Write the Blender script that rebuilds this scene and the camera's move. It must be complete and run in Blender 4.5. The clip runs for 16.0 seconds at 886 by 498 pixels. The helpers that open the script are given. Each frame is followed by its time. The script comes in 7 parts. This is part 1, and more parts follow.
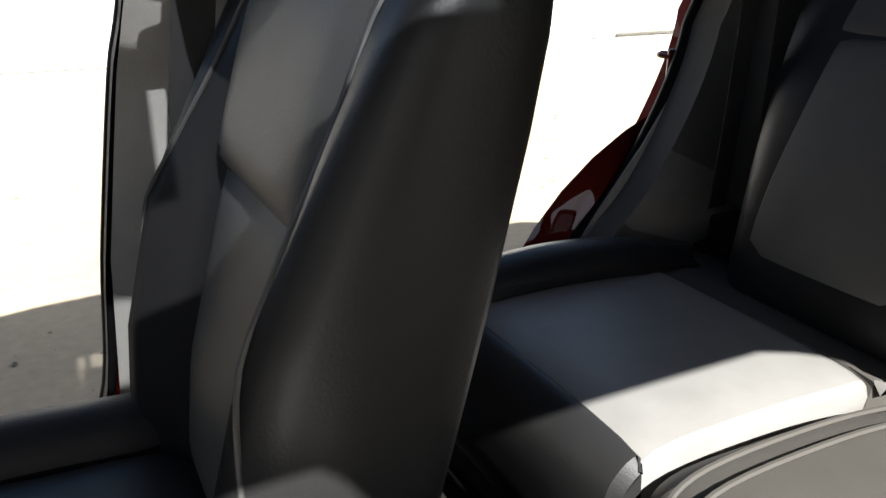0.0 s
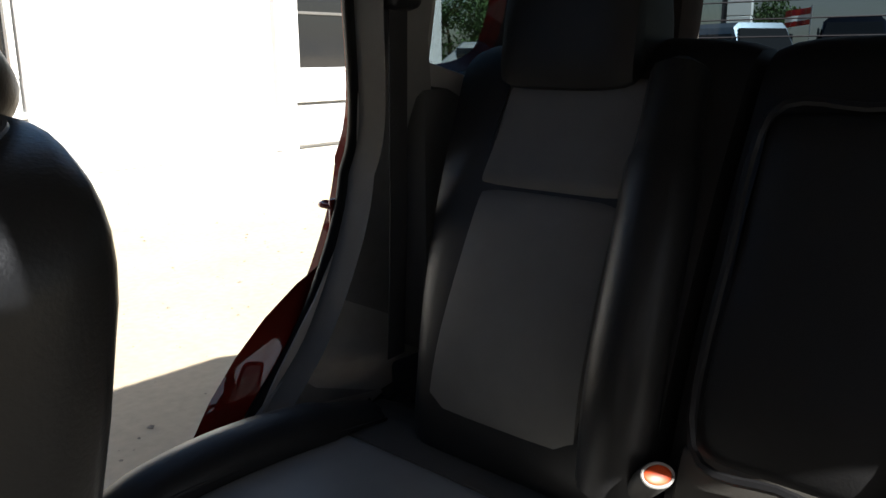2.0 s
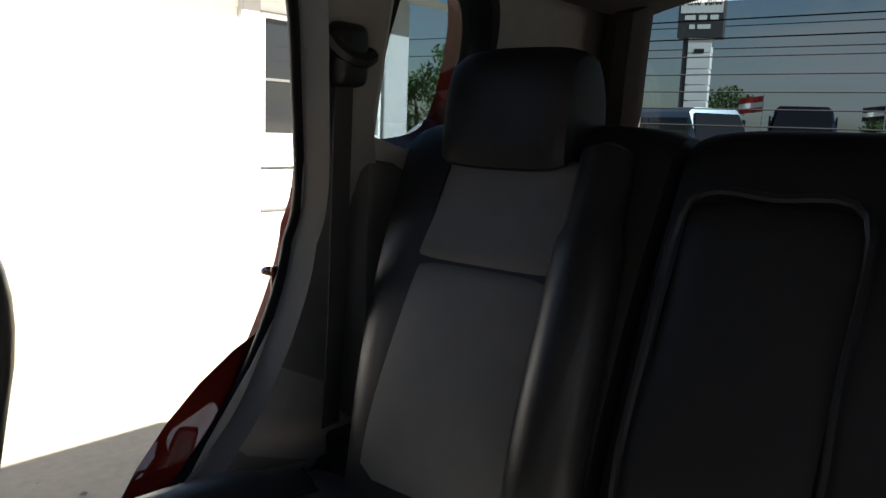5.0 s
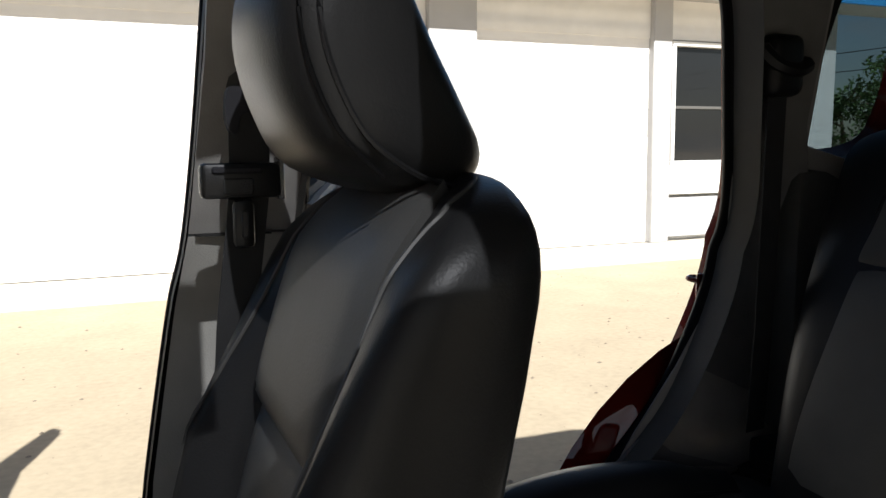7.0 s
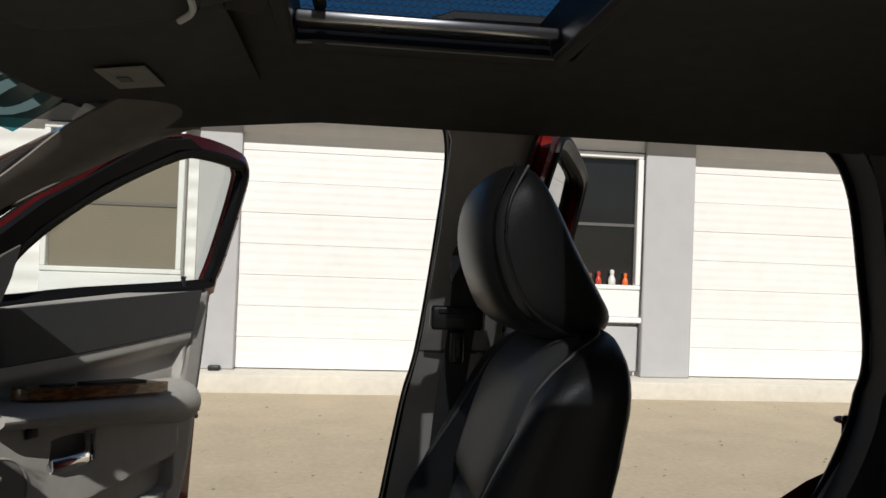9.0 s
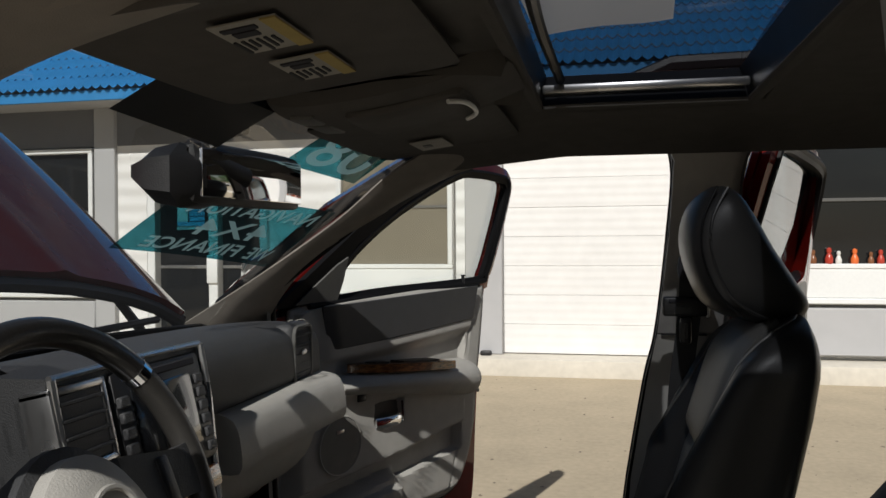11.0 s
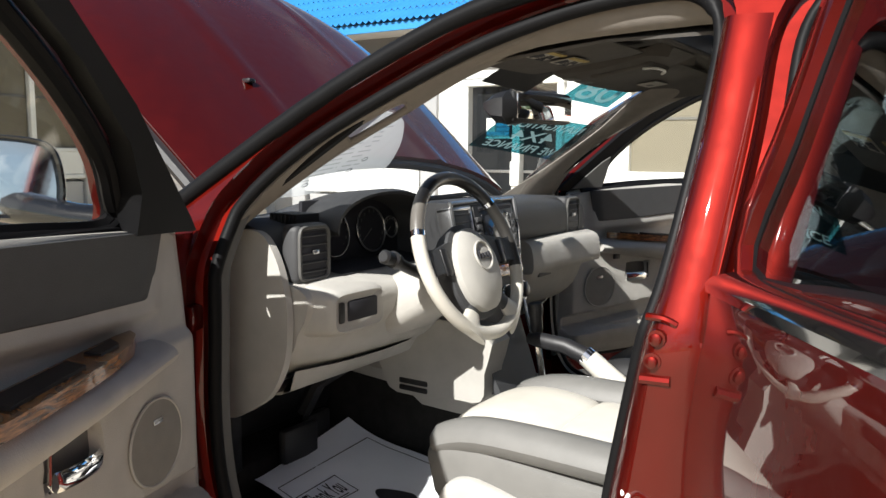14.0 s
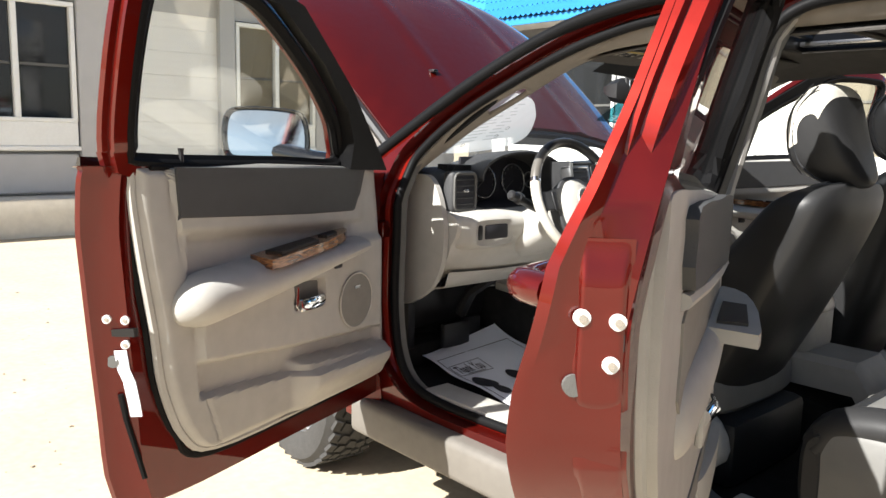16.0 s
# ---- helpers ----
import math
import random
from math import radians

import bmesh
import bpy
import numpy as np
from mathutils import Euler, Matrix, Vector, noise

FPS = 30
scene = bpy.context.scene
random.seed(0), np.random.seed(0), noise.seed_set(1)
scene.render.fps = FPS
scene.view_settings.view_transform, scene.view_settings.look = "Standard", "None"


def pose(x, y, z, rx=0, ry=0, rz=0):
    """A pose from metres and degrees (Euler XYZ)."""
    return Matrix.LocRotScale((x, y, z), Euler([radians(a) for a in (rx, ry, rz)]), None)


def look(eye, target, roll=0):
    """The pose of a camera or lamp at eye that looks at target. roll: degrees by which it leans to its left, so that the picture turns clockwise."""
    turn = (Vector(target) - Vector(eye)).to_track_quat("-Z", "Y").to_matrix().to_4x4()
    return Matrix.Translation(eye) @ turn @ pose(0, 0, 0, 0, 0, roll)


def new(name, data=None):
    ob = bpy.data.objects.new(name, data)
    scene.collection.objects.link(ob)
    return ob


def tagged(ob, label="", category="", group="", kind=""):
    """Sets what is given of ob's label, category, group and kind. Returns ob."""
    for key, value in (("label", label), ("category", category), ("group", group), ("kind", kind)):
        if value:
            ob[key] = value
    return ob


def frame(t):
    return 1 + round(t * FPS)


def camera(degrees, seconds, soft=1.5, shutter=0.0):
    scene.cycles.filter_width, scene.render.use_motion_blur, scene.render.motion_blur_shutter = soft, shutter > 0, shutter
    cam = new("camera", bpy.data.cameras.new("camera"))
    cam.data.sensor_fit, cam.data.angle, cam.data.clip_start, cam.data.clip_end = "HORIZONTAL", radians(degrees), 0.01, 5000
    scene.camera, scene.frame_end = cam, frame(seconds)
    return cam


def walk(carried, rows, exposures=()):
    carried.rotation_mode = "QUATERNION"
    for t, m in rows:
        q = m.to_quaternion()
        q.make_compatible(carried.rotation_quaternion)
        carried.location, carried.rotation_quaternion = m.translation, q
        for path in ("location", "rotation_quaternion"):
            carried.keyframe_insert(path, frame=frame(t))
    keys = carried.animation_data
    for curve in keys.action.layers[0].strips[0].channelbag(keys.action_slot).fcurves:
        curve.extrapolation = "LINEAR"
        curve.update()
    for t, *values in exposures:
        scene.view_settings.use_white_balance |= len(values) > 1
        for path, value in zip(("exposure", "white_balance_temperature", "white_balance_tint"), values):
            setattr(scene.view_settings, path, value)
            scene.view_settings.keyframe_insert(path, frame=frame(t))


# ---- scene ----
cam = camera(58.8, 16.0)
PATH = [
    (0, (0.52, -0.235, 1.251), (1.374, 1.421, 0.525), 0.2),
    (0.5, (0.546, -0.233, 1.261), (1.583, 1.369, 0.665), -1.0),
    (1, (0.588, -0.214, 1.297), (1.766, 1.312, 0.764), -1.2),
    (1.5, (0.627, -0.202, 1.314), (1.935, 1.223, 0.805), -1.6),
    (2, (0.641, -0.18, 1.324), (2.11, 1.089, 0.843), -0.3),
    (2.5, (0.688, -0.18, 1.331), (2.27, 0.948, 0.858), -1.2),
    (3, (0.679, -0.183, 1.334), (2.377, 0.765, 0.864), 0.4),
    (3.2, (0.683, -0.182, 1.328), (2.423, 0.695, 0.876), 1.3),
    (5.3, (0.629, -0.239, 1.335), (2.101, 1.082, 1.036), 1.9),
    (5.5, (0.61, -0.25, 1.331), (2.017, 1.14, 1.032), 1.6),
    (6, (0.56, -0.275, 1.321), (1.797, 1.269, 1.029), 1.0),
    (6.5, (0.555, -0.27, 1.325), (1.579, 1.425, 1.05), 0.8),
    (7, (0.539, -0.293, 1.307), (1.311, 1.536, 1.062), -0.6),
    (7.5, (0.533, -0.308, 1.313), (1.042, 1.606, 1.039), -1.9),
    (8, (0.493, -0.377, 1.348), (0.88, 1.584, 1.277), 0.0),
    (8.2, (0.472, -0.45, 1.353), (0.833, 1.517, 1.337), 0.8),
    (10.3, (0.533, -0.923, 1.409), (0.358, 1.069, 1.443), -0.0),
    (10.5, (0.537, -0.948, 1.406), (0.259, 1.033, 1.406), -0.5),
    (11, (0.52, -1.074, 1.414), (0.111, 0.884, 1.397), -0.4),
    (11.5, (0.499, -1.249, 1.386), (0.079, 0.706, 1.372), -0.8),
    (12, (0.547, -1.4, 1.37), (0.067, 0.54, 1.292), -0.6),
    (12.5, (0.638, -1.536, 1.382), (0.03, 0.364, 1.233), -0.7),
    (13, (0.743, -1.651, 1.39), (-0.034, 0.183, 1.208), -0.6),
    (13.5, (0.866, -1.827, 1.379), (-0.067, -0.07, 1.175), -0.1),
    (14, (1.006, -2.034, 1.384), (-0.08, -0.372, 1.142), 0.4),
    (14.5, (1.194, -2.174, 1.37), (-0.08, -0.652, 1.124), 1.0),
    (15, (1.387, -2.31, 1.374), (-0.019, -0.911, 1.119), 1.6),
    (15.5, (1.556, -2.486, 1.357), (0.096, -1.147, 1.086), 1.7),
    (15.8, (1.651, -2.532, 1.354), (0.177, -1.212, 1.061), 1.6),
    (16, (1.706, -2.508, 1.346), (0.231, -1.189, 1.053), 1.3),
]
EXPOSURES = [(0, 1.45), (1.5, 1.35), (2.2, 1.3), (3.2, 1.15), (5.3, 1.85), (6.0, 1.65), (7.0, 0.68), (8.2, -0.15), (10.3, -0.65), (12.0, -0.22), (13.0, 0.08), (14.5, 1.25), (15.0, 1.5), (15.5, 1.5), (16.0, 1.35)]
walk(cam, [(t, look(eye, target, roll)) for t, eye, target, roll in PATH], EXPOSURES)

# ---- light ----
SUN_AZ, SUN_EL = radians(-92.5), radians(40.2)
to_sun = Vector((math.cos(SUN_EL) * math.cos(SUN_AZ), math.cos(SUN_EL) * math.sin(SUN_AZ), math.sin(SUN_EL)))
sun_data = bpy.data.lights.new("sun", "SUN")
sun_data.energy, sun_data.angle, sun_data.color = 5.6, radians(0.53), (1.0, 0.975, 0.935)
sun = new("sun", sun_data)
sun.matrix_world = to_sun.to_track_quat("Z", "Y").to_matrix().to_4x4()

world = bpy.data.worlds.new("sky")
scene.world = world
world.use_nodes = True
wn, wl = world.node_tree.nodes, world.node_tree.links
sky = wn.new("ShaderNodeTexSky")
sky.sky_type, sky.sun_disc = "NISHITA", False
sky.sun_elevation, sky.sun_rotation = SUN_EL, math.pi / 2 - SUN_AZ
coord = wn.new("ShaderNodeTexCoord")
stretch = wn.new("ShaderNodeMapping")
stretch.inputs["Scale"].default_value = (2.2, 2.2, 7.0)
cloud = wn.new("ShaderNodeTexNoise")
cloud.inputs["Scale"].default_value, cloud.inputs["Detail"].default_value, cloud.inputs["Roughness"].default_value = 1.6, 9.0, 0.56
ramp = wn.new("ShaderNodeValToRGB")
ramp.color_ramp.elements[0].position, ramp.color_ramp.elements[1].position = 0.48, 0.66
mixc = wn.new("ShaderNodeMix")
mixc.data_type = "RGBA"
mixc.inputs["B"].default_value = (5.0, 5.1, 5.3, 1)
wl.new(coord.outputs["Generated"], stretch.inputs["Vector"])
wl.new(stretch.outputs["Vector"], cloud.inputs["Vector"])
wl.new(cloud.outputs["Fac"], ramp.inputs["Fac"])
parts, fade, low_only = wn.new("ShaderNodeSeparateXYZ"), wn.new("ShaderNodeMapRange"), wn.new("ShaderNodeMath")
fade.inputs["From Min"].default_value, fade.inputs["From Max"].default_value = 0.30, 0.75
fade.inputs["To Min"].default_value, fade.inputs["To Max"].default_value = 1.0, 0.05
low_only.operation = "MULTIPLY"
wl.new(coord.outputs["Generated"], parts.inputs["Vector"])
wl.new(parts.outputs["Z"], fade.inputs["Value"])
wl.new(fade.outputs["Result"], low_only.inputs[0])
wl.new(ramp.outputs["Color"], low_only.inputs[1])
wl.new(low_only.outputs[0], mixc.inputs["Factor"])
wl.new(sky.outputs["Color"], mixc.inputs["A"])
wl.new(mixc.outputs["Result"], wn["Background"].inputs["Color"])
wn["Background"].inputs["Strength"].default_value = 0.05

# ---- materials ----
def material(name, color, rough=0.6, metal=0.0, vary=0.12, scale=30.0, bump=0.0, bump_scale=200.0, coat=0.0, spec=0.5, worn=0.0):
    """A principled surface with coarse and fine variation of its colour and gloss, and fine relief."""
    m = bpy.data.materials.new(name)
    m.use_nodes = True
    n, l = m.node_tree.nodes, m.node_tree.links
    b = n["Principled BSDF"]
    b.inputs["Roughness"].default_value, b.inputs["Metallic"].default_value = rough, metal
    b.inputs["Coat Weight"].default_value, b.inputs["Coat Roughness"].default_value = coat, 0.04
    b.inputs["Specular IOR Level"].default_value = spec
    tc = n.new("ShaderNodeTexCoord")
    fine, coarse = n.new("ShaderNodeTexNoise"), n.new("ShaderNodeTexNoise")
    fine.inputs["Scale"].default_value, fine.inputs["Detail"].default_value = scale, 6.0
    coarse.inputs["Scale"].default_value, coarse.inputs["Detail"].default_value = scale / 11, 4.0
    for t in (fine, coarse):
        l.new(tc.outputs["Object"], t.inputs["Vector"])
    both = n.new("ShaderNodeMath")
    both.operation = "ADD"
    l.new(fine.outputs["Fac"], both.inputs[0])
    l.new(coarse.outputs["Fac"], both.inputs[1])
    span = n.new("ShaderNodeMapRange")
    span.inputs["From Min"].default_value, span.inputs["From Max"].default_value = 0.6, 1.4
    span.inputs["To Min"].default_value, span.inputs["To Max"].default_value = 1 - vary, 1 + vary
    l.new(both.outputs[0], span.inputs["Value"])
    mul = n.new("ShaderNodeVectorMath")
    mul.operation = "SCALE"
    mul.inputs[0].default_value = color
    l.new(span.outputs["Result"], mul.inputs["Scale"])
    l.new(mul.outputs["Vector"], b.inputs["Base Color"])
    gloss = n.new("ShaderNodeMapRange")
    gloss.inputs["From Min"].default_value, gloss.inputs["From Max"].default_value = 0.3, 0.7
    gloss.inputs["To Min"].default_value, gloss.inputs["To Max"].default_value = max(0.02, rough - 0.06 - worn), min(1, rough + 0.06 + worn)
    l.new(coarse.outputs["Fac"], gloss.inputs["Value"])
    l.new(gloss.outputs["Result"], b.inputs["Roughness"])
    if bump:
        grain = n.new("ShaderNodeTexNoise")
        grain.inputs["Scale"].default_value, grain.inputs["Detail"].default_value = bump_scale, 3.0
        l.new(tc.outputs["Object"], grain.inputs["Vector"])
        relief = n.new("ShaderNodeBump")
        relief.inputs["Strength"].default_value, relief.inputs["Distance"].default_value = bump, 0.002
        l.new(grain.outputs["Fac"], relief.inputs["Height"])
        l.new(relief.outputs["Normal"], b.inputs["Normal"])
    return m


def pane(name, tint, gloss=1.0, rough=0.0):
    """Thin glass: lets light straight through and mirrors at grazing angles."""
    m = bpy.data.materials.new(name)
    m.use_nodes = True
    n, l = m.node_tree.nodes, m.node_tree.links
    n.remove(n["Principled BSDF"])
    clear, shine, mix, edge, steep, amount = (n.new("ShaderNode" + k) for k in ("BsdfTransparent", "BsdfGlossy", "MixShader", "LayerWeight", "Math", "Math"))
    clear.inputs["Color"].default_value = (*tint, 1)
    shine.inputs["Roughness"].default_value = rough
    edge.inputs["Blend"].default_value = 0.5
    steep.operation, steep.inputs[1].default_value = "POWER", 4.0
    amount.operation, amount.inputs[1].default_value, amount.inputs[2].default_value = "MULTIPLY_ADD", 0.85 * gloss, 0.07 * gloss
    l.new(edge.outputs["Facing"], steep.inputs[0])
    l.new(steep.outputs[0], amount.inputs[0])
    l.new(amount.outputs[0], mix.inputs["Fac"])
    l.new(clear.outputs[0], mix.inputs[1])
    l.new(shine.outputs[0], mix.inputs[2])
    l.new(mix.outputs[0], n["Material Output"].inputs["Surface"])
    return m


def siding(name, color, step, rough=0.5, axis="Z", vary=0.06, depth=0.02):
    """Painted sheet with fine ribs at a true spacing, given as relief."""
    m = material(name, color, rough, vary=vary, scale=6.0)
    n, l = m.node_tree.nodes, m.node_tree.links
    tc, wave, relief = n.new("ShaderNodeTexCoord"), n.new("ShaderNodeTexWave"), n.new("ShaderNodeBump")
    wave.bands_direction = axis
    wave.inputs["Scale"].default_value = 1.0 / step * 0.314
    relief.inputs["Strength"].default_value, relief.inputs["Distance"].default_value = 0.5, depth
    l.new(tc.outputs["Object"], wave.inputs["Vector"])
    l.new(wave.outputs["Fac"], relief.inputs["Height"])
    l.new(relief.outputs["Normal"], n["Principled BSDF"].inputs["Normal"])
    return m


def wood(name, dark, light):
    m = material(name, light, 0.25, coat=0.8, scale=20)
    n, l = m.node_tree.nodes, m.node_tree.links
    tc, mp, tex, rp = n.new("ShaderNodeTexCoord"), n.new("ShaderNodeMapping"), n.new("ShaderNodeTexNoise"), n.new("ShaderNodeValToRGB")
    mp.inputs["Scale"].default_value = (9, 9, 60)
    tex.inputs["Scale"].default_value, tex.inputs["Detail"].default_value, tex.inputs["Distortion"].default_value = 2.2, 8, 1.6
    rp.color_ramp.elements[0].position, rp.color_ramp.elements[1].position = 0.38, 0.66
    rp.color_ramp.elements[0].color, rp.color_ramp.elements[1].color = (*dark, 1), (*light, 1)
    l.new(tc.outputs["Object"], mp.inputs["Vector"])
    l.new(mp.outputs["Vector"], tex.inputs["Vector"])
    l.new(tex.outputs["Fac"], rp.inputs["Fac"])
    l.new(rp.outputs["Color"], n["Principled BSDF"].inputs["Base Color"])
    return m


def paint(name, color, metal=0.75, rough=0.50):
    """Metallic car paint: bright flake under a clear coat."""
    m = material(name, color, rough, metal=metal, vary=0.03, scale=300, coat=1.0, spec=0.0)
    m.node_tree.nodes["Principled BSDF"].inputs["Coat Roughness"].default_value = 0.015
    return m


RED = paint("inferno_red_paint", (0.112, 0.0060, 0.0036))
RUBBER = material("black_rubber", (0.007, 0.007, 0.0075), 0.5, bump=0.1, spec=0.10)
BLACK = material("black_plastic", (0.012, 0.012, 0.013), 0.45, bump=0.2, bump_scale=500)
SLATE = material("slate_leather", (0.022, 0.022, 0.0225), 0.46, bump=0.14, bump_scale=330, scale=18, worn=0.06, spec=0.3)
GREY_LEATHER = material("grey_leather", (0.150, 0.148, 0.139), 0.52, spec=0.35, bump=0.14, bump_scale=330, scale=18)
# grey seat leather made paler, for the cushion where the sun falls
SUNLIT_GREY = material("sunlit_grey_leather", (0.25, 0.246, 0.235), 0.42, bump=0.14, bump_scale=330, scale=18)
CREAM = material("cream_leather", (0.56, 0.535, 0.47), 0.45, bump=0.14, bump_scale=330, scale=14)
# lighter copy of the slate leather, with sunlight put into its colour
SUNLIT_SLATE = material("sunlit_slate_leather", (0.082, 0.077, 0.069), 0.55, spec=0.3, bump=0.14, bump_scale=330, scale=18)
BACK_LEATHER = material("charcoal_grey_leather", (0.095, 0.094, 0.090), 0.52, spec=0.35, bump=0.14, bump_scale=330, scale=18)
PIPING = material("pale_piping", (0.42, 0.41, 0.37), 0.5)
DASH_DARK = material("slate_dash_plastic", (0.046, 0.047, 0.049), 0.6, bump=0.5, bump_scale=420, scale=25)
DASH_LIGHT = material("khaki_dash_plastic", (0.40, 0.387, 0.355), 0.55, bump=0.4, bump_scale=420, scale=18)
TRIM_GREY = material("grey_trim_plastic", (0.10, 0.099, 0.093), 0.6, bump=0.4, bump_scale=420)
REAR_TRIM_GREY = material("dark_grey_pillar_plastic", (0.20, 0.195, 0.19), 0.6, bump=0.4, bump_scale=420)
PILLAR_GREY = material("pale_pillar_plastic", (0.36, 0.345, 0.325), 0.6, bump=0.3, bump_scale=420)
RECESS = material("taupe_door_cloth", (0.21, 0.20, 0.18), 0.7, bump=0.4, bump_scale=420)
PILLAR_CLOTH = material("khaki_pillar_cloth", (0.235, 0.212, 0.185), 0.85, bump=0.4, bump_scale=700, spec=0.15)
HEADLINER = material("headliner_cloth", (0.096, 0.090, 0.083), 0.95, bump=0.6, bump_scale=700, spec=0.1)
CARPET = material("dark_carpet", (0.022, 0.021, 0.02), 1.0, bump=1.0, bump_scale=500, vary=0.35, spec=0.1)
SILVER = material("satin_silver", (0.55, 0.55, 0.55), 0.28, metal=0.9, vary=0.04)
CHROME = material("chrome", (0.85, 0.85, 0.86), 0.06, metal=1.0, vary=0.02)
MIRROR = material("mirror_glass", (0.93, 0.94, 0.95), 0.01, metal=1.0, vary=0.0)
WOOD = wood("burl_wood", (0.06, 0.02, 0.006), (0.36, 0.15, 0.045))
WEBBING = material("belt_webbing", (0.03, 0.03, 0.031), 0.8, bump=0.6, bump_scale=900)
ORANGE = material("buckle_button", (0.85, 0.10, 0.02), 0.4)
SCREEN = material("dark_screen", (0.01, 0.011, 0.013), 0.12, coat=0.5)
PAPER = material("white_paper", (0.83, 0.85, 0.89), 0.85, vary=0.04, scale=12)
INK = material("black_ink", (0.02, 0.02, 0.025), 0.8)
YELLOW = material("label_yellow", (0.36, 0.27, 0.08), 0.7)
WHITE_PLASTIC = material("white_plastic", (0.75, 0.74, 0.70), 0.5)
TYRE = material("tyre_rubber", (0.035, 0.034, 0.032), 0.85, bump=0.7, bump_scale=120, vary=0.3)
RIM = material("alloy_rim", (0.5, 0.5, 0.51), 0.3, metal=0.9)
GLOSS_DARK = material("black_glass_print", (0.008, 0.009, 0.010), 0.6, vary=0.0, spec=0.2)
GLASS = pane("clear_glass", (0.96, 0.98, 0.97), 0.9)
QUARTER_TINT = pane("quarter_glass", (0.42, 0.48, 0.50), 0.9)
TINT = pane("tinted_glass", (0.27, 0.32, 0.34), 1.0)
SUNROOF_TINT = pane("sunroof_glass", (0.22, 0.23, 0.25), 0.8)
LIGHT_TINT = pane("lightly_tinted_glass", (0.15, 0.19, 0.21), 0.9)
TEAL = pane("teal_film", (0.03, 0.18, 0.22), 0.6, 0.1)
GROUND = material("pale_concrete_ground", (0.47, 0.395, 0.285), 0.95, vary=0.14, scale=23, bump=0.4, bump_scale=240, spec=0.15)
CURB = material("painted_kerb", (0.62, 0.58, 0.50), 0.85, vary=0.12, scale=12, bump=0.5, bump_scale=60)
WALL_WHITE = siding("white_lap_siding", (0.80, 0.79, 0.77), 0.20)
DOOR_WHITE = siding("white_roll_door", (0.80, 0.79, 0.77), 0.09, depth=0.003)
WALL_GREY = material("pale_grey_paint", (0.43, 0.43, 0.435), 0.7, vary=0.06, scale=5, bump=0.3, bump_scale=90)
FRAME_WHITE = material("white_window_frame", (0.78, 0.79, 0.78), 0.5, vary=0.05)
BLUE_METAL = material("blue_roof_metal", (0.035, 0.22, 0.50), 0.35, vary=0.15, scale=4)
DARK_GLASS = material("dark_shop_glass", (0.012, 0.013, 0.014), 0.03, vary=0.0, spec=0.6)
TAN_BLIND = material("tan_screen", (0.16, 0.14, 0.10), 0.7)
BARK = material("bark", (0.10, 0.07, 0.045), 0.9, bump=1.0, bump_scale=40)
LEAF = material("leaf", (0.05, 0.10, 0.025), 0.7, vary=0.5, scale=3)


# ---- geometry helpers ----
def finish(name, bm, mat, parent=None, label="", angle=38):
    bmesh.ops.recalc_face_normals(bm, faces=bm.faces)
    me = bpy.data.meshes.new(name)
    bm.to_mesh(me)
    bm.free()
    me.polygons.foreach_set("use_smooth", [True] * len(me.polygons))
    me.set_sharp_from_angle(angle=radians(angle))
    me.materials.append(mat)
    ob = new(name, me)
    if parent:
        while parent.parent and parent.parent.parent:
            parent = parent.parent
        ob.parent = parent
        ob.matrix_parent_inverse = Matrix.Translation(-WORLD_AT.get(parent.name, Vector()))
    if label:
        ob["label"] = label
    return ob


WORLD_AT = {}
part = finish


def thing(name, at, label, category, group="", kind=""):
    """An empty at a thing's base, to hold its parts, whose meshes are in world coordinates."""
    ob = new(name)
    ob.empty_display_size = 0.1
    ob.location = at
    WORLD_AT[ob.name] = Vector(at)
    return tagged(ob, label, category, group, kind)


def rbox(bm, lo, hi, bev=0.01, seg=2, f=None):
    """A box with rounded edges between two corners, bent by f where given."""
    r = bmesh.ops.create_cube(bm, size=1)
    lo, hi = Vector(lo), Vector(hi)
    for v in r["verts"]:
        v.co = Vector(lo[i] + (v.co[i] + 0.5) * (hi[i] - lo[i]) for i in range(3))
    vs = set(r["verts"])
    if bev:
        edges = [e for e in bm.edges if e.verts[0] in vs and e.verts[1] in vs]
        b = min(bev, 0.45 * min(abs(hi[i] - lo[i]) for i in range(3)))
        out = bmesh.ops.bevel(bm, geom=edges, offset=b, segments=seg, affect="EDGES", profile=0.5)
        vs = set(out["verts"]) | {v for v in vs if v.is_valid}
    if f:
        for v in vs:
            v.co = f(*v.co)
    return bm


def spline(pts, n=6, closed=False):
    """Points on a smooth line through pts, n to a span."""
    pts = [Vector(p) for p in pts]
    k, out = len(pts), []
    for i in range(k if closed else k - 1):
        a, b, c, d = (pts[(i + j) % k] if closed else pts[min(max(i + j, 0), k - 1)] for j in (-1, 0, 1, 2))
        for j in range(n):
            t = j / n
            out.append(0.5 * (2 * b + (c - a) * t + (2 * a - 5 * b + 4 * c - d) * t * t + (3 * b - a - 3 * c + d) * t ** 3))
    if not closed:
        out.append(pts[-1])
    return out


def skin(bm, rings, closed=True, caps=True, loop=False):
    """Joins rings of points with quads."""
    vs = [[bm.verts.new(p) for p in r] for r in rings]
    m, pairs = len(vs[0]), list(zip(vs, vs[1:])) + ([(vs[-1], vs[0])] if loop else [])
    for a, b in pairs:
        for i in range(m if closed else m - 1):
            j = (i + 1) % m
            bm.faces.new((a[i], a[j], b[j], b[i]))
    if caps and closed and not loop:
        bm.faces.new(vs[0][::-1])
        bm.faces.new(vs[-1])
    return bm


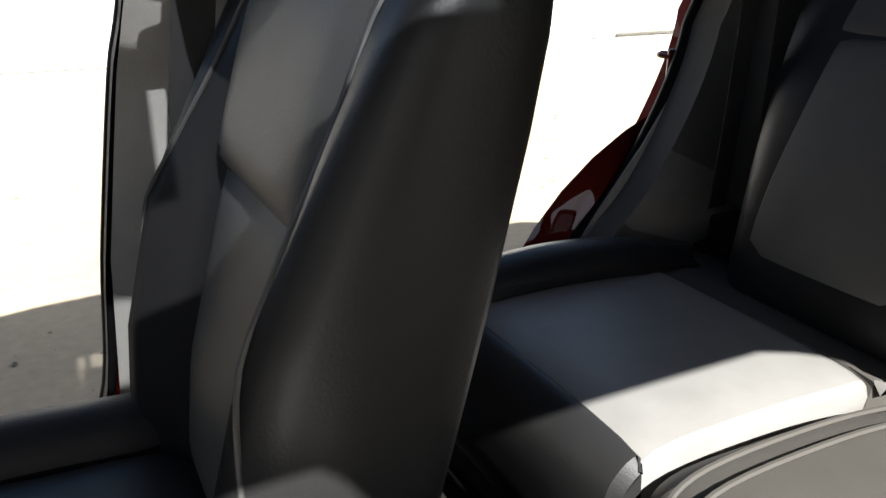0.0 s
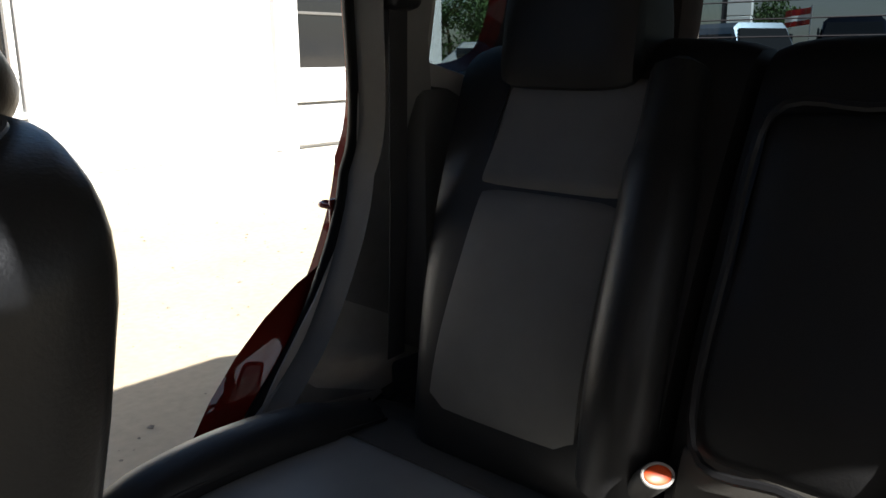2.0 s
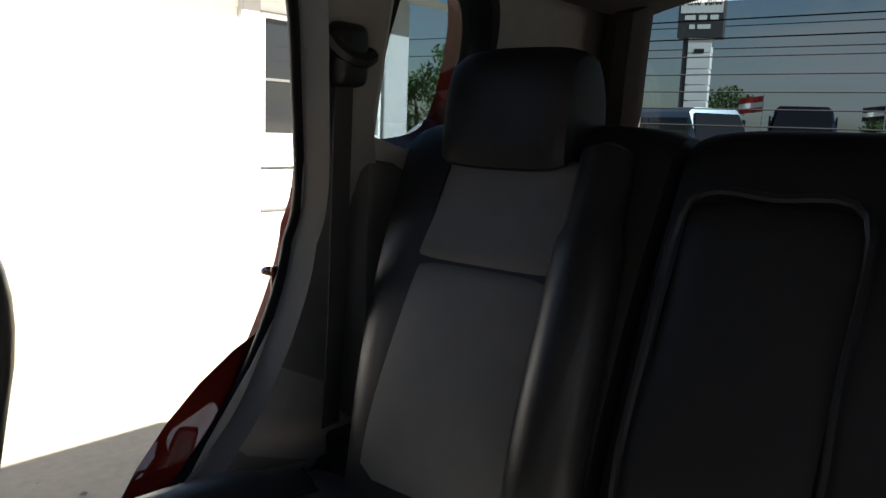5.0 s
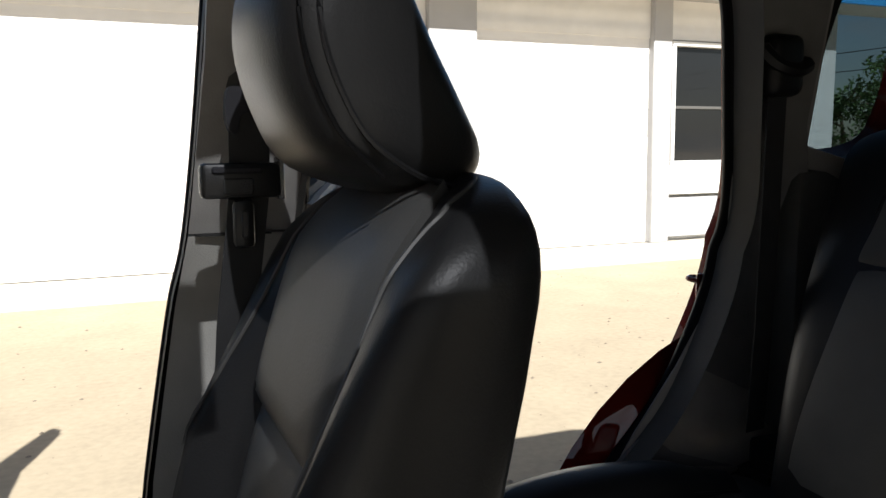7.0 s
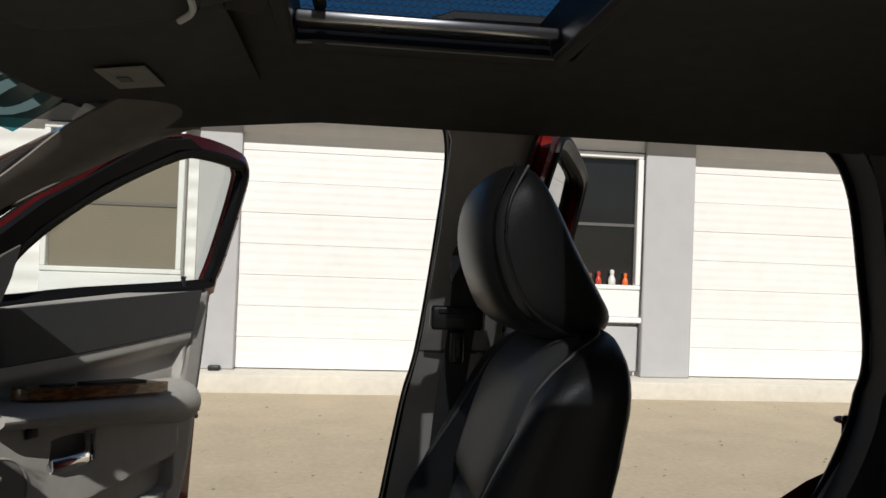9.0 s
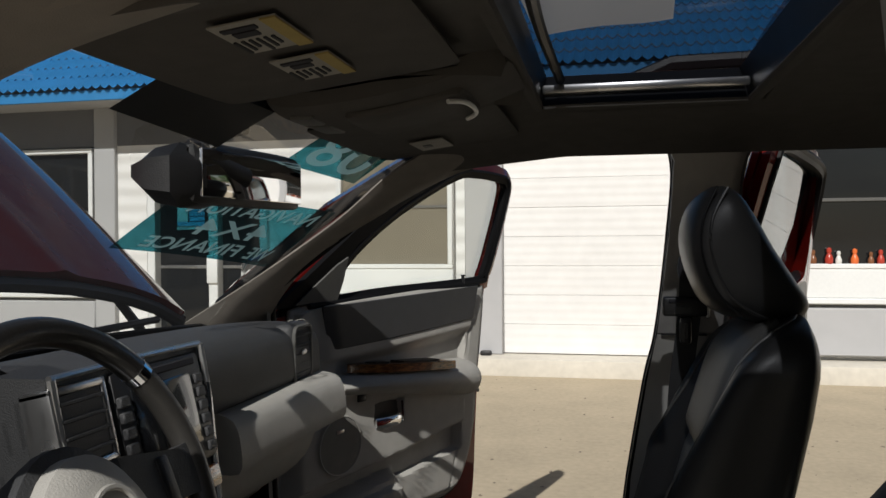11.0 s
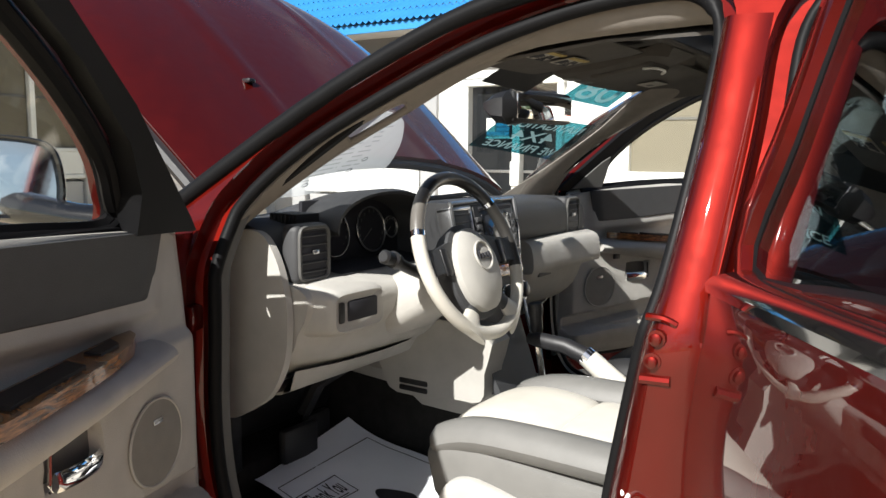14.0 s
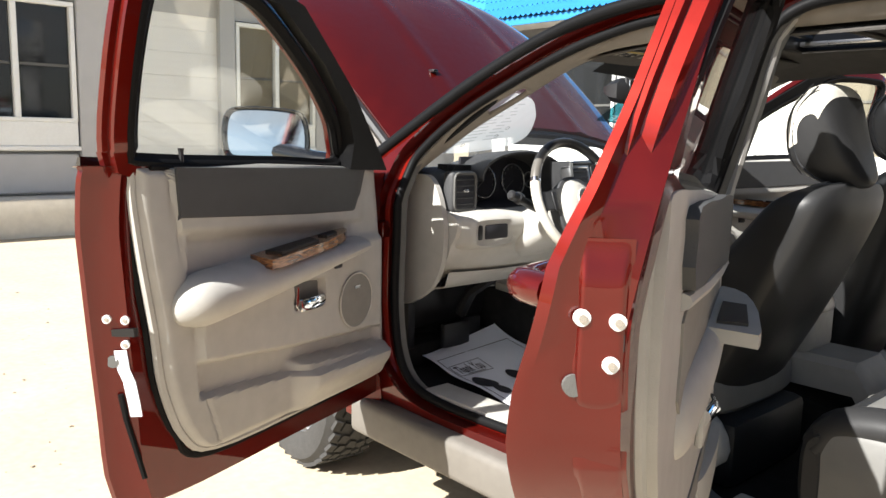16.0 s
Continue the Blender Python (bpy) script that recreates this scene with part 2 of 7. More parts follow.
def tube(bm, pts, r, seg=8, closed=False, up=(0, 0, 1), flat=1.0):
    """A round or flattened rod along pts; r may be a list."""
    pts, up = [Vector(p) for p in pts], Vector(up)
    rings, k = [], len(pts)
    for i, p in enumerate(pts):
        a = pts[(i - 1) % k] if closed or i else pts[i]
        b = pts[(i + 1) % k] if closed or i < k - 1 else pts[i]
        d = (b - a).normalized()
        side = d.cross(up)
        side = side.normalized() if side.length > 1e-4 else d.orthogonal().normalized()
        top = side.cross(d)
        q = r[i] if isinstance(r, (list, tuple)) else r
        rings.append([p + side * math.cos(w) * q + top * math.sin(w) * q * flat for w in (2 * math.pi * s / seg for s in range(seg))])
    return skin(bm, rings, True, True, closed)


def prism(bm, outline, f, w0, w1):
    """A flat outline (u, v) given thickness from w0 to w1; f maps (u, v, w) into the world."""
    return skin(bm, [[f(u, v, w0) for u, v in outline], [f(u, v, w1) for u, v in outline]])


def pillow(bm, profile, y0, y1, r=0.04, power=3.0, n=12, f=None, taper=None):
    """A padded form: a closed (x, z) profile swept across y, its edges rounded by r."""
    ring = [Vector((p[0], p[1])) for p in spline([(x, z, 0) for x, z in profile], 4, True)]
    k = len(ring)
    area = sum(ring[i].x * ring[(i + 1) % k].y - ring[(i + 1) % k].x * ring[i].y for i in range(k))
    sign = 1 if area > 0 else -1
    norm = []
    for i in range(k):
        d = ring[(i + 1) % k] - ring[i - 1]
        norm.append(Vector((d.y, -d.x)).normalized() * sign)
    rings = []
    for j in range(n + 1):
        t = -math.cos(math.pi * j / n)
        s = (1 - min(1, abs(t)) ** power) ** (1 / power)
        row = []
        for p, q in zip(ring, norm):
            c = p - q * r * (1 - s)
            y = (y0 + y1) / 2 + (y1 - y0) / 2 * t
            if taper:
                y = (y0 + y1) / 2 + (y - (y0 + y1) / 2) * taper(c.y)
            row.append(f(c.x, y, c.y) if f else Vector((c.x, y, c.y)))
        rings.append(row)
    return skin(bm, rings)


def sheet(bm, f, nu, nv, hole=None):
    """A surface f(u, v), u and v from 0 to 1; hole(u, v) leaves cells out."""
    g = [[bm.verts.new(f(i / nu, j / nv)) for j in range(nv + 1)] for i in range(nu + 1)]
    for i in range(nu):
        for j in range(nv):
            if hole and hole((i + 0.5) / nu, (j + 0.5) / nv):
                continue
            bm.faces.new((g[i][j], g[i + 1][j], g[i + 1][j + 1], g[i][j + 1]))
    for v in [v for v in bm.verts if not v.link_faces]:
        bm.verts.remove(v)
    return bm


def thicken(bm, t):
    bmesh.ops.recalc_face_normals(bm, faces=bm.faces)
    bmesh.ops.solidify(bm, geom=list(bm.faces), thickness=t)
    return bm


def plate(bm, loops, cuts, f, t):
    """A flat plate in (u, v) with holes (loops[1:]), cut at v = cuts so that f(u, v) can bend it, of thickness t."""
    edges = []
    for loop in loops:
        vs = [bm.verts.new((u, v, 0)) for u, v in loop]
        edges += [bm.edges.new((vs[i], vs[(i + 1) % len(vs)])) for i in range(len(vs))]
    bmesh.ops.triangle_fill(bm, edges=edges, use_beauty=True, use_dissolve=False)
    for c in cuts:
        bmesh.ops.bisect_plane(bm, geom=list(bm.verts) + list(bm.edges) + list(bm.faces), plane_co=(0, c, 0), plane_no=(0, 1, 0))
    for v in bm.verts:
        v.co = f(v.co.x, v.co.y)
    return thicken(bm, t)


def disc(bm, c, n, r, depth=0.006, seg=20):
    """A thin round plate facing n."""
    c, n = Vector(c), Vector(n).normalized()
    return tube(bm, [c - n * depth, c, c + n * depth * 0.01], [r, r, r * 0.93], seg)


def ring(bm, c, n, r, thick, seg=28):
    c, n = Vector(c), Vector(n).normalized()
    a = n.orthogonal().normalized()
    b = n.cross(a)
    return tube(bm, [c + a * math.cos(w) * r + b * math.sin(w) * r for w in (2 * math.pi * i / seg for i in range(seg))], thick, 6, True, n)


def mesh(fn, *a, **k):
    bm = bmesh.new()
    fn(bm, *a, **k)
    return bm


def ramp_of(z, table):
    """Linear interpolation in a short table of (z, value)."""
    for (z0, v0), (z1, v1) in zip(table, table[1:]):
        if z <= z1:
            k = min(1.0, max(0.0, (z - z0) / (z1 - z0)))
            return v0 + (v1 - v0) * k
    return table[-1][1]


# ---- the ground and the building ----
WALL_Y, SLAB, EAVE_Z, OVER = 7.52, 0.18, 3.08, 0.62
WING_X, WING_UP = -9.0, 0.25

bm = bmesh.new()
sheet(bm, lambda u, v: Vector(((u - 0.5) * 2 * 400 * abs(u - 0.5) * 2, (v - 0.5) * 2 * 400 * abs(v - 0.5) * 2, 0)), 40, 40)
tagged(finish("ground", bm, GROUND), "pale sandy concrete yard, dusty and bleached by sun", "ground", kind="structure")


def scatter(count, seed):
    """Small stones strewn over the yard, thickest beside the car and along the wall."""
    r = random.Random(seed)
    bm = bmesh.new()
    for _ in range(count):
        x, y = r.uniform(-7, 6), r.choice((r.uniform(1.0, WALL_Y - 0.6), r.gauss(2.4, 1.2), r.uniform(-3.5, -0.9)))
        if abs(y) < 0.95 and -2.3 < x < 2.9 or y > WALL_Y - 0.6:
            continue
        size, turn = 0.0035 + 0.012 * r.random() ** 4, r.uniform(0, 6.28)
        ring = [bm.verts.new((x + size * r.uniform(0.7, 1.3) * math.cos(turn + k * 1.257), y + size * r.uniform(0.7, 1.3) * math.sin(turn + k * 1.257), 0.001 + 0.2 * size * r.random())) for k in range(5)]
        top = bm.verts.new((x + 0.2 * size, y, size * r.uniform(0.5, 0.9)))
        for k in range(5):
            bm.faces.new((ring[k], ring[(k + 1) % 5], top))
    return bm


PEBBLE = material("yard_pebbles", (0.25, 0.21, 0.16), 0.95, vary=0.5, scale=3.0)
tagged(finish("pebbles", scatter(2600, 11), PEBBLE), "small brown stones strewn over the sandy yard", "stones", kind="stuff")


def facade_map(x, y, z):
    """Along the facade, out of the wall towards the yard, up."""
    return Vector((x, WALL_Y - y, z))


def wing_map(x, y, z):
    return Vector((WING_X + y, x, z + WING_UP))


def wall_piece(bm, f, x0, x1, z0, z1, y0=-0.15, y1=0.0, bev=0.0):
    return rbox(bm, (x0, y0, z0), (x1, y1, z1), bev, 1, f)


def window_bay(f, x0, x1, holder, panes=1, blind=None):
    """A bay with a low panelled wall and a framed shop window."""
    part("panel", mesh(rbox, (x0, -0.08, SLAB + 0.05), (x1, 0.0, 0.72), 0.015, 1, f), WALL_GREY, holder)
    part("ledge", mesh(rbox, (x0 - 0.06, -0.08, 0.76), (x1 + 0.06, 0.035, 0.82), 0.01, 1, f), FRAME_WHITE, holder)
    part("sill", mesh(rbox, (x0, -0.08, 0.82), (x1, 0.02, 1.12), 0.01, 1, f), FRAME_WHITE, holder)
    bm = bmesh.new()
    for a, b, c, d in ((x0, x1, 1.12, 1.17), (x0, x1, 2.54, 2.60), (x0, x0 + 0.06, 1.17, 2.54), (x1 - 0.06, x1, 1.17, 2.54)):
        rbox(bm, (a, -0.08, c), (b, 0.03, d), 0.008, 1, f)
    for k in range(1, panes):
        m = x0 + (x1 - x0) * k / panes
        rbox(bm, (m - 0.035, -0.07, 1.17), (m + 0.035, 0.025, 2.54), 0.008, 1, f)
    part("window_frame", bm, FRAME_WHITE, holder)
    for k in range(panes):
        a, b = x0 + (x1 - x0) * k / panes + 0.05, x0 + (x1 - x0) * (k + 1) / panes - 0.05
        part("window_pane", mesh(rbox, (a, -0.06, 1.16), (b, -0.045, 2.55), 0, 1, f), blind or DARK_GLASS, holder)
        part("glazing_bar", mesh(rbox, (a, -0.05, 1.80), (b, -0.03, 1.835), 0.004, 1, f), TRIM_GREY, holder)


def roll_door(f, x0, x1, holder, top=3.1):
    """A white overhead door of stacked sections."""
    k, step = 0, 0.32
    z = SLAB + 0.01
    while z < top:
        part("door_section", mesh(rbox, (x0, -0.09, z), (x1, -0.05 + 0.004 * (k % 2), min(z + step - 0.002, top)), 0.003, 1, f), DOOR_WHITE, holder)
        z, k = z + step, k + 1


def pilaster(f, x0, x1, holder, out=0.05):
    part("pilaster", mesh(rbox, (x0, -0.12, SLAB), (x1, out, 3.2), 0.012, 1, f), WALL_GREY, holder)


def roof_sheet(f, x0, x1, holder, up=EAVE_Z, slope=0.55, depth=7.0, pitch=0.11):
    """Corrugated sheet metal over an overhanging eave, with a fascia."""
    n = int((x1 - x0) / pitch * 4)
    bm = bmesh.new()
    wave = (0.0, 0.028, 0.0, -0.014)
    for r in range(18):
        y0, y1 = OVER + 0.05 - r * depth / 18, OVER + 0.05 - (r + 1) * depth / 18 - 0.03
        sheet(bm, lambda u, v, y0=y0, y1=y1, r=r: f(x0 + (x1 - x0) * u, y0 + (y1 - y0) * v, up + 0.12 + (OVER - (y0 + (y1 - y0) * v)) * slope + wave[round(u * n) % 4] + 0.022 * (1 - v)), n, 1)
    part("roof_sheet", bm, BLUE_METAL, holder, "blue corrugated metal roof")
    part("fascia", mesh(rbox, (max(x0, WING_X + 0.7), OVER - 0.03, up - 0.02), (min(x1, 10.6 if f is facade_map else WALL_Y - 0.72), OVER, up + 0.10), 0.006, 1, f), BLUE_METAL, holder)
    part("soffit", mesh(rbox, (max(x0, WING_X + 0.7), -0.1, up), (min(x1, 10.6 if f is facade_map else WALL_Y - 0.72), OVER - 0.03, up + 0.03), 0, 1, f), WALL_GREY, holder)


wall = thing("wall_main", (0, WALL_Y, 0), "white and grey shop front with roll doors and dark windows", "building", kind="structure")
bm = bmesh.new()
wall_piece(bm, facade_map, WING_X, 9.5, 0, 3.4, -0.35, -0.13)
wall_piece(bm, facade_map, -1.0, 9.5, 2.62, 3.2, -0.14, -0.03)
part("backing_wall", bm, WALL_WHITE, wall)
part("upper_band", mesh(wall_piece, facade_map, WING_X, -1.004, 2.62, 3.2, -0.14, -0.014), material("charcoal_paint", (0.15, 0.15, 0.155), 0.7, vary=0.08, scale=5), wall, "charcoal painted band below the eave")
part("end_wall", mesh(rbox, (9.35, -5.5, 0), (9.55, -0.35, 3.6), 0.01, 1, facade_map), WALL_WHITE, wall)
bm = bmesh.new()
for a, b in ((1.75, 2.3), (-2.75, -2.5), (-5.34, -4.95), (-3.4, -2.75)):
    wall_piece(bm, facade_map, a, b, SLAB, 3.1, -0.14, -0.02)
wall_piece(bm, facade_map, -4.95, -3.4, 2.42, 3.1, -0.14, -0.02)
part("siding", bm, WALL_WHITE, wall)
roll_door(facade_map, -0.6, 1.75, wall)
roll_door(facade_map, 4.24, 6.55, wall)
for a, b in ((-1.02, -0.6), (1.75, 2.2), (3.68, 4.24), (6.55, 6.82), (9.0, 9.5), (-5.62, -5.34), (-8.6, -7.9)):
    pilaster(facade_map, a, b, wall)
window_bay(facade_map, 2.25, 3.66, wall)
window_bay(facade_map, 6.84, 8.95, wall, 2)
window_bay(facade_map, -2.52, -1.16, wall, blind=TAN_BLIND)
window_bay(facade_map, -7.85, -5.66, wall, 2)
roof_sheet(facade_map, WING_X - 7.0, 10.6, wall)

shop_door = thing("shop_door", (-4.4, WALL_Y, SLAB), "black glazed shop door in a white frame", "door", kind="structure")
bm = bmesh.new()
for a, b, c, d in ((-4.9, -4.80, SLAB, 2.30), (-4.10, -3.98, SLAB, 2.30), (-3.45, -3.36, SLAB, 2.30), (-4.92, -3.34, 2.302, 2.40)):
    rbox(bm, (a, -0.12, c), (b, 0.06, d), 0.01, 1, facade_map)
part("door_frame", bm, FRAME_WHITE, shop_door)
for a, b in ((-4.80, -4.10), (-3.98, -3.45)):
    part("door_glass", mesh(rbox, (a, -0.09, SLAB + 0.02), (b, -0.07, 2.30), 0, 1, facade_map), DARK_GLASS, shop_door)
    part("push_bar", mesh(rbox, (a, -0.07, 1.12), (b, -0.05, 1.16), 0.005, 1, facade_map), SILVER, shop_door)
part("lock_box", mesh(rbox, (-4.11, 0.0, 0.95), (-3.97, 0.09, 1.28), 0.012, 2, facade_map), FRAME_WHITE, shop_door)
bm = bmesh.new()
for k, (w, z) in enumerate(((0.36, 1.84), (0.36, 1.78), (0.36, 1.72), (0.36, 1.66))):
    rbox(bm, (-4.57 + (0.16 if k < 3 else 0), -0.07, z - 0.026), (-4.57 + w, -0.066, z + 0.024), 0, 1, facade_map)
part("door_sticker", bm, material("sky_blue_vinyl", (0.10, 0.45, 0.75), 0.5), shop_door, "blue and white vinyl sticker on the glass")
bm = bmesh.new()
rbox(bm, (-4.57, -0.07, 1.66), (-4.43, -0.067, 1.87), 0, 1, facade_map)
rbox(bm, (-4.58, -0.07, 1.59), (-4.20, -0.067, 1.62), 0, 1, facade_map)
rbox(bm, (-4.54, -0.07, 1.63), (-4.24, -0.067, 1.645), 0, 1, facade_map)
part("sticker_lines", bm, FRAME_WHITE, shop_door)

bm = bmesh.new()
rbox(bm, (WING_X + 0.5, 7.16, -0.1), (11, 7.9, SLAB), 0.02, 2)
tagged(finish("pavement", bm, CURB), "pale concrete walkway with a raised kerb along the wall", "pavement", kind="structure")
bm = bmesh.new()
rbox(bm, (WING_X - 0.3, -9.0, -0.1), (WING_X + 0.55, 7.16, SLAB + WING_UP + 0.02), 0.02, 2)
tagged(finish("pavement_wing", bm, CURB), "pale raised concrete walkway before the side wing", "pavement", kind="structure")

wing = thing("wall_wing", (WING_X, 2, 0), "grey and white side wing of the shop with windows", "building", kind="structure")
bm = bmesh.new()
rbox(bm, (-9.0, -0.35, -0.3), (7.4, -0.13, 3.4), 0, 1, wing_map)
rbox(bm, (-9.0, -0.14, 2.62), (7.4, -0.03, 3.2), 0, 1, wing_map)
part("backing_wall", bm, WALL_GREY, wing)
window_bay(wing_map, -0.62, 0.76, wing, 2)
window_bay(wing_map, 2.96, 4.3, wing, 2, TAN_BLIND)
roll_door(wing_map, 1.25, 2.70, wing)
roll_door(wing_map, 4.6, 6.6, wing)
roll_door(wing_map, -3.4, -1.0, wing)
for a, b in ((0.78, 1.25), (2.70, 2.94), (-1.0, -0.64), (4.3, 4.6), (6.6, 7.0)):
    pilaster(wing_map, a, b, wing)
roof_sheet(wing_map, -9.0, WALL_Y + 7.0, wing)


# ---- the car: body ----
car = thing("car", (0.41, 0, 0), "dark red SUV with all doors and its bonnet open", "car")


def side_y(z):
    """Half width of the body at a height: upright flanks, glasshouse leaning in."""
    return 0.93 - 0.42 * max(0.0, z - 1.12) - 0.10 * max(0.0, 0.55 - z)


FRONT_LOOP = [(-0.30, 1.285), (-0.15, 1.41), (0.14, 1.56), (0.35, 1.63), (0.52, 1.655), (0.615, 1.645), (0.655, 1.58), (0.65, 1.42), (0.63, 1.2), (0.605, 1.08), (0.565, 0.85),
              (0.53, 0.62), (0.44, 0.51), (0.08, 0.48), (-0.2, 0.49), (-0.31, 0.57), (-0.35, 0.75), (-0.345, 1.0), (-0.335, 1.2)]
REAR_LOOP = [(0.80, 1.58), (0.86, 1.645), (1.0, 1.66), (1.2, 1.658), (1.35, 1.622), (1.438, 1.545), (1.52, 1.37), (1.587, 1.2), (1.59, 1.1), (1.55, 0.98), (1.47, 0.84), (1.36, 0.72),
             (1.27, 0.60), (1.17, 0.51), (1.0, 0.48), (0.84, 0.48), (0.765, 0.55), (0.745, 0.8), (0.765, 1.1), (0.79, 1.4)]
QUARTER_LOOP = [(1.66, 1.58), (1.80, 1.605), (1.90, 1.59), (1.965, 1.51), (2.0, 1.36), (1.96, 1.295), (1.76, 1.28), (1.69, 1.32)]


def loop2(pts, n=5):
    return [(p.x, p.y) for p in spline([(x, z, 0) for x, z in pts], n, True)]


def grown(loop, k=1.0, back=0.0):
    """The loop moved outward: by 45 mm, less along the sill, more at its rear by back."""
    out, n = [], len(loop)
    cx, cz = sum(p[0] for p in loop) / n, sum(p[1] for p in loop) / n
    for i, (x, z) in enumerate(loop):
        dx, dz = loop[(i + 1) % n][0] - loop[i - 1][0], loop[(i + 1) % n][1] - loop[i - 1][1]
        q = math.hypot(dx, dz)
        nx, nz = dz / q, -dx / q
        if nx * (x - cx) + nz * (z - cz) < 0:
            nx, nz = -nx, -nz
        w = k * (0.045 - 0.02 * max(0.0, -nz) + back * max(0.0, nx))
        out.append((x + nx * w, z + nz * w))
    return out


def arch(cx, cz, r, a0, a1, n=14):
    return [(cx + r * math.cos(radians(a0 + (a1 - a0) * i / n)), cz + r * math.sin(radians(a0 + (a1 - a0) * i / n))) for i in range(n + 1)]


AXLE_F, AXLE_R, HUB_Z = -0.98, 1.80, 0.37
OUTLINE = ([(-0.52, 0.44), (0.2, 0.42), (0.8, 0.42), (1.22, 0.44)] + arch(AXLE_R, HUB_Z, 0.46, 170, 12) + [(2.66, 0.50), (2.74, 0.80), (2.72, 1.10), (2.64, 1.25), (2.52, 1.62), (2.40, 1.70),
            (1.6, 1.735), (1.0, 1.735), (0.55, 1.725), (0.30, 1.695), (0.10, 1.635), (-0.18, 1.495), (-0.48, 1.285), (-0.54, 1.10)])
for s in (-1, 1):
    part("body_side", mesh(plate, [OUTLINE, grown(loop2(FRONT_LOOP)), grown(loop2(REAR_LOOP), 1.0, 0.03), loop2(QUARTER_LOOP)], [0.55, 0.8, 1.0, 1.12, 1.2, 1.3, 1.4, 1.5, 1.6],
                           lambda u, v, s=s: Vector((u, s * side_y(v), v)), 0.055), RED, car, "red body side with pillars and sill")
    bm = bmesh.new()
    for loop, back in ((loop2(FRONT_LOOP), 0.0), (loop2(REAR_LOOP), 0.03)):
        wide, mid = grown(loop, 1.0, back), grown(loop, 0.8, back)
        skin(bm, [[Vector((x, s * (side_y(z) - a), z)) for x, z in ring2] for ring2, a in ((wide, 0.002), (wide, 0.03), (mid, 0.044), (loop, 0.052))], True, False)
    part("door_rebate", bm, RED, car, "red stepped door opening")
    for loop in (FRONT_LOOP, REAR_LOOP):
        pts = [(x, s * (side_y(z) - 0.052), z) for x, z in grown(loop2(loop, 6), 0.16)]
        part("door_seal", mesh(tube, pts, [0.0105 if 0.55 < p[2] < 1.62 and 0.5 < p[0] < 0.9 else 0.015 for p in pts], 10, True, (0, 1, 0)), RUBBER, car, "black rubber door seal")
    # crowned face of the pillar between the doors
    fore, aft = [(0.62, 0.577), (0.85, 0.612), (1.08, 0.652), (1.2, 0.677), (1.42, 0.697), (1.60, 0.702)], [(0.62, 0.716), (0.8, 0.702), (1.1, 0.718), (1.4, 0.743), (1.60, 0.752)]
    def pillar_at(u, v, s=s):
        z = 0.62 + 0.98 * v
        x0, x1 = ramp_of(z, fore) - 0.036, ramp_of(z, aft)
        out = 0.001 + 0.012 * (1 - (2 * u - 1) ** 2) - 0.044 * max(0.0, 1 - u / 0.34) ** 2
        return Vector((x0 + (x1 - x0) * u, s * (side_y(z) + out), z))
    part("pillar_skin", mesh(sheet, pillar_at, 24, 24), RED, car)
    # inner side of the jambs, in body colour below and trim above
    for loop, mat, deep in ((FRONT_LOOP, TRIM_GREY, 0.088), (REAR_LOOP, TRIM_GREY, 0.13)):
        pts = loop2(loop, 5)
        part("jamb", mesh(skin, [[Vector((x, s * (side_y(z) - a), z)) for x, z in pts] for a in (0.056, 0.075, deep)], True, False), mat, car)
    # wheel arch flares
    for cx in (AXLE_F, AXLE_R):
        rings = []
        for a in range(0, 185, 8):
            w = radians(a - 2)
            c, d = math.cos(w), math.sin(w)
            rings.append([Vector((cx + r * c, s * y, HUB_Z + r * d)) for r, y in ((0.43, 0.86), (0.44, 0.945), (0.46, 0.963), (0.52, 0.962), (0.57, 0.952), (0.62, 0.925), (0.56, 0.88))])
        part("wheel_arch", mesh(skin, rings), RED, car)
        part("arch_lip", mesh(tube, [(cx + 0.435 * math.cos(radians(a)), s * 0.95, HUB_Z + 0.435 * math.sin(radians(a))) for a in range(0, 181, 10)], 0.012), DASH_LIGHT, car)
    # front wing
    wing_out = [(-0.50, 0.44)] + arch(AXLE_F, HUB_Z, 0.46, 12, 168) + [(-1.62, 0.50), (-1.80, 0.75), (-1.78, 0.98), (-1.2, 1.08), (-0.48, 1.16)]
    part("front_wing", mesh(plate, [wing_out], [0.6, 0.8, 0.95], lambda u, v, s=s: Vector((u, s * (0.93 - 0.25 * max(0, -1.3 - u) - 0.12 * max(0, v - 0.98)), v)), 0.03), RED, car)
    part("inner_wing", mesh(rbox, (-1.6, s * 0.60 - 0.02, 0.5), (-0.6, s * 0.60 + 0.02, 1.02), 0.01), BLACK, car)
    part("wing_top", mesh(sheet, lambda u, v, s=s: Vector((-1.75 + 1.25 * u, s * (0.93 - 0.25 * max(0, -1.3 - (-1.75 + 1.25 * u)) - 0.20 * v), 1.0 + 0.15 * u + 0.03 * v)), 8, 3), RED, car)
    # sill strip and step plate
    part("sill_step", mesh(rbox, (-0.48, s * 0.93 - 0.05, 0.30), (1.22, s * 0.93 + 0.05, 0.43), 0.025, 3), material("khaki_cladding", (0.13, 0.12, 0.105), 0.6), car, "khaki plastic sill cladding")
    part("sill_plate", mesh(rbox, (-0.22, s * 0.80 - 0.06, 0.475), (0.48, s * 0.80 + 0.05, 0.497), 0.006, 2), DASH_LIGHT, car)
    part("sill_plate", mesh(rbox, (0.85, s * 0.80 - 0.06, 0.475), (1.15, s * 0.80 + 0.05, 0.497), 0.006, 2), DASH_LIGHT, car)
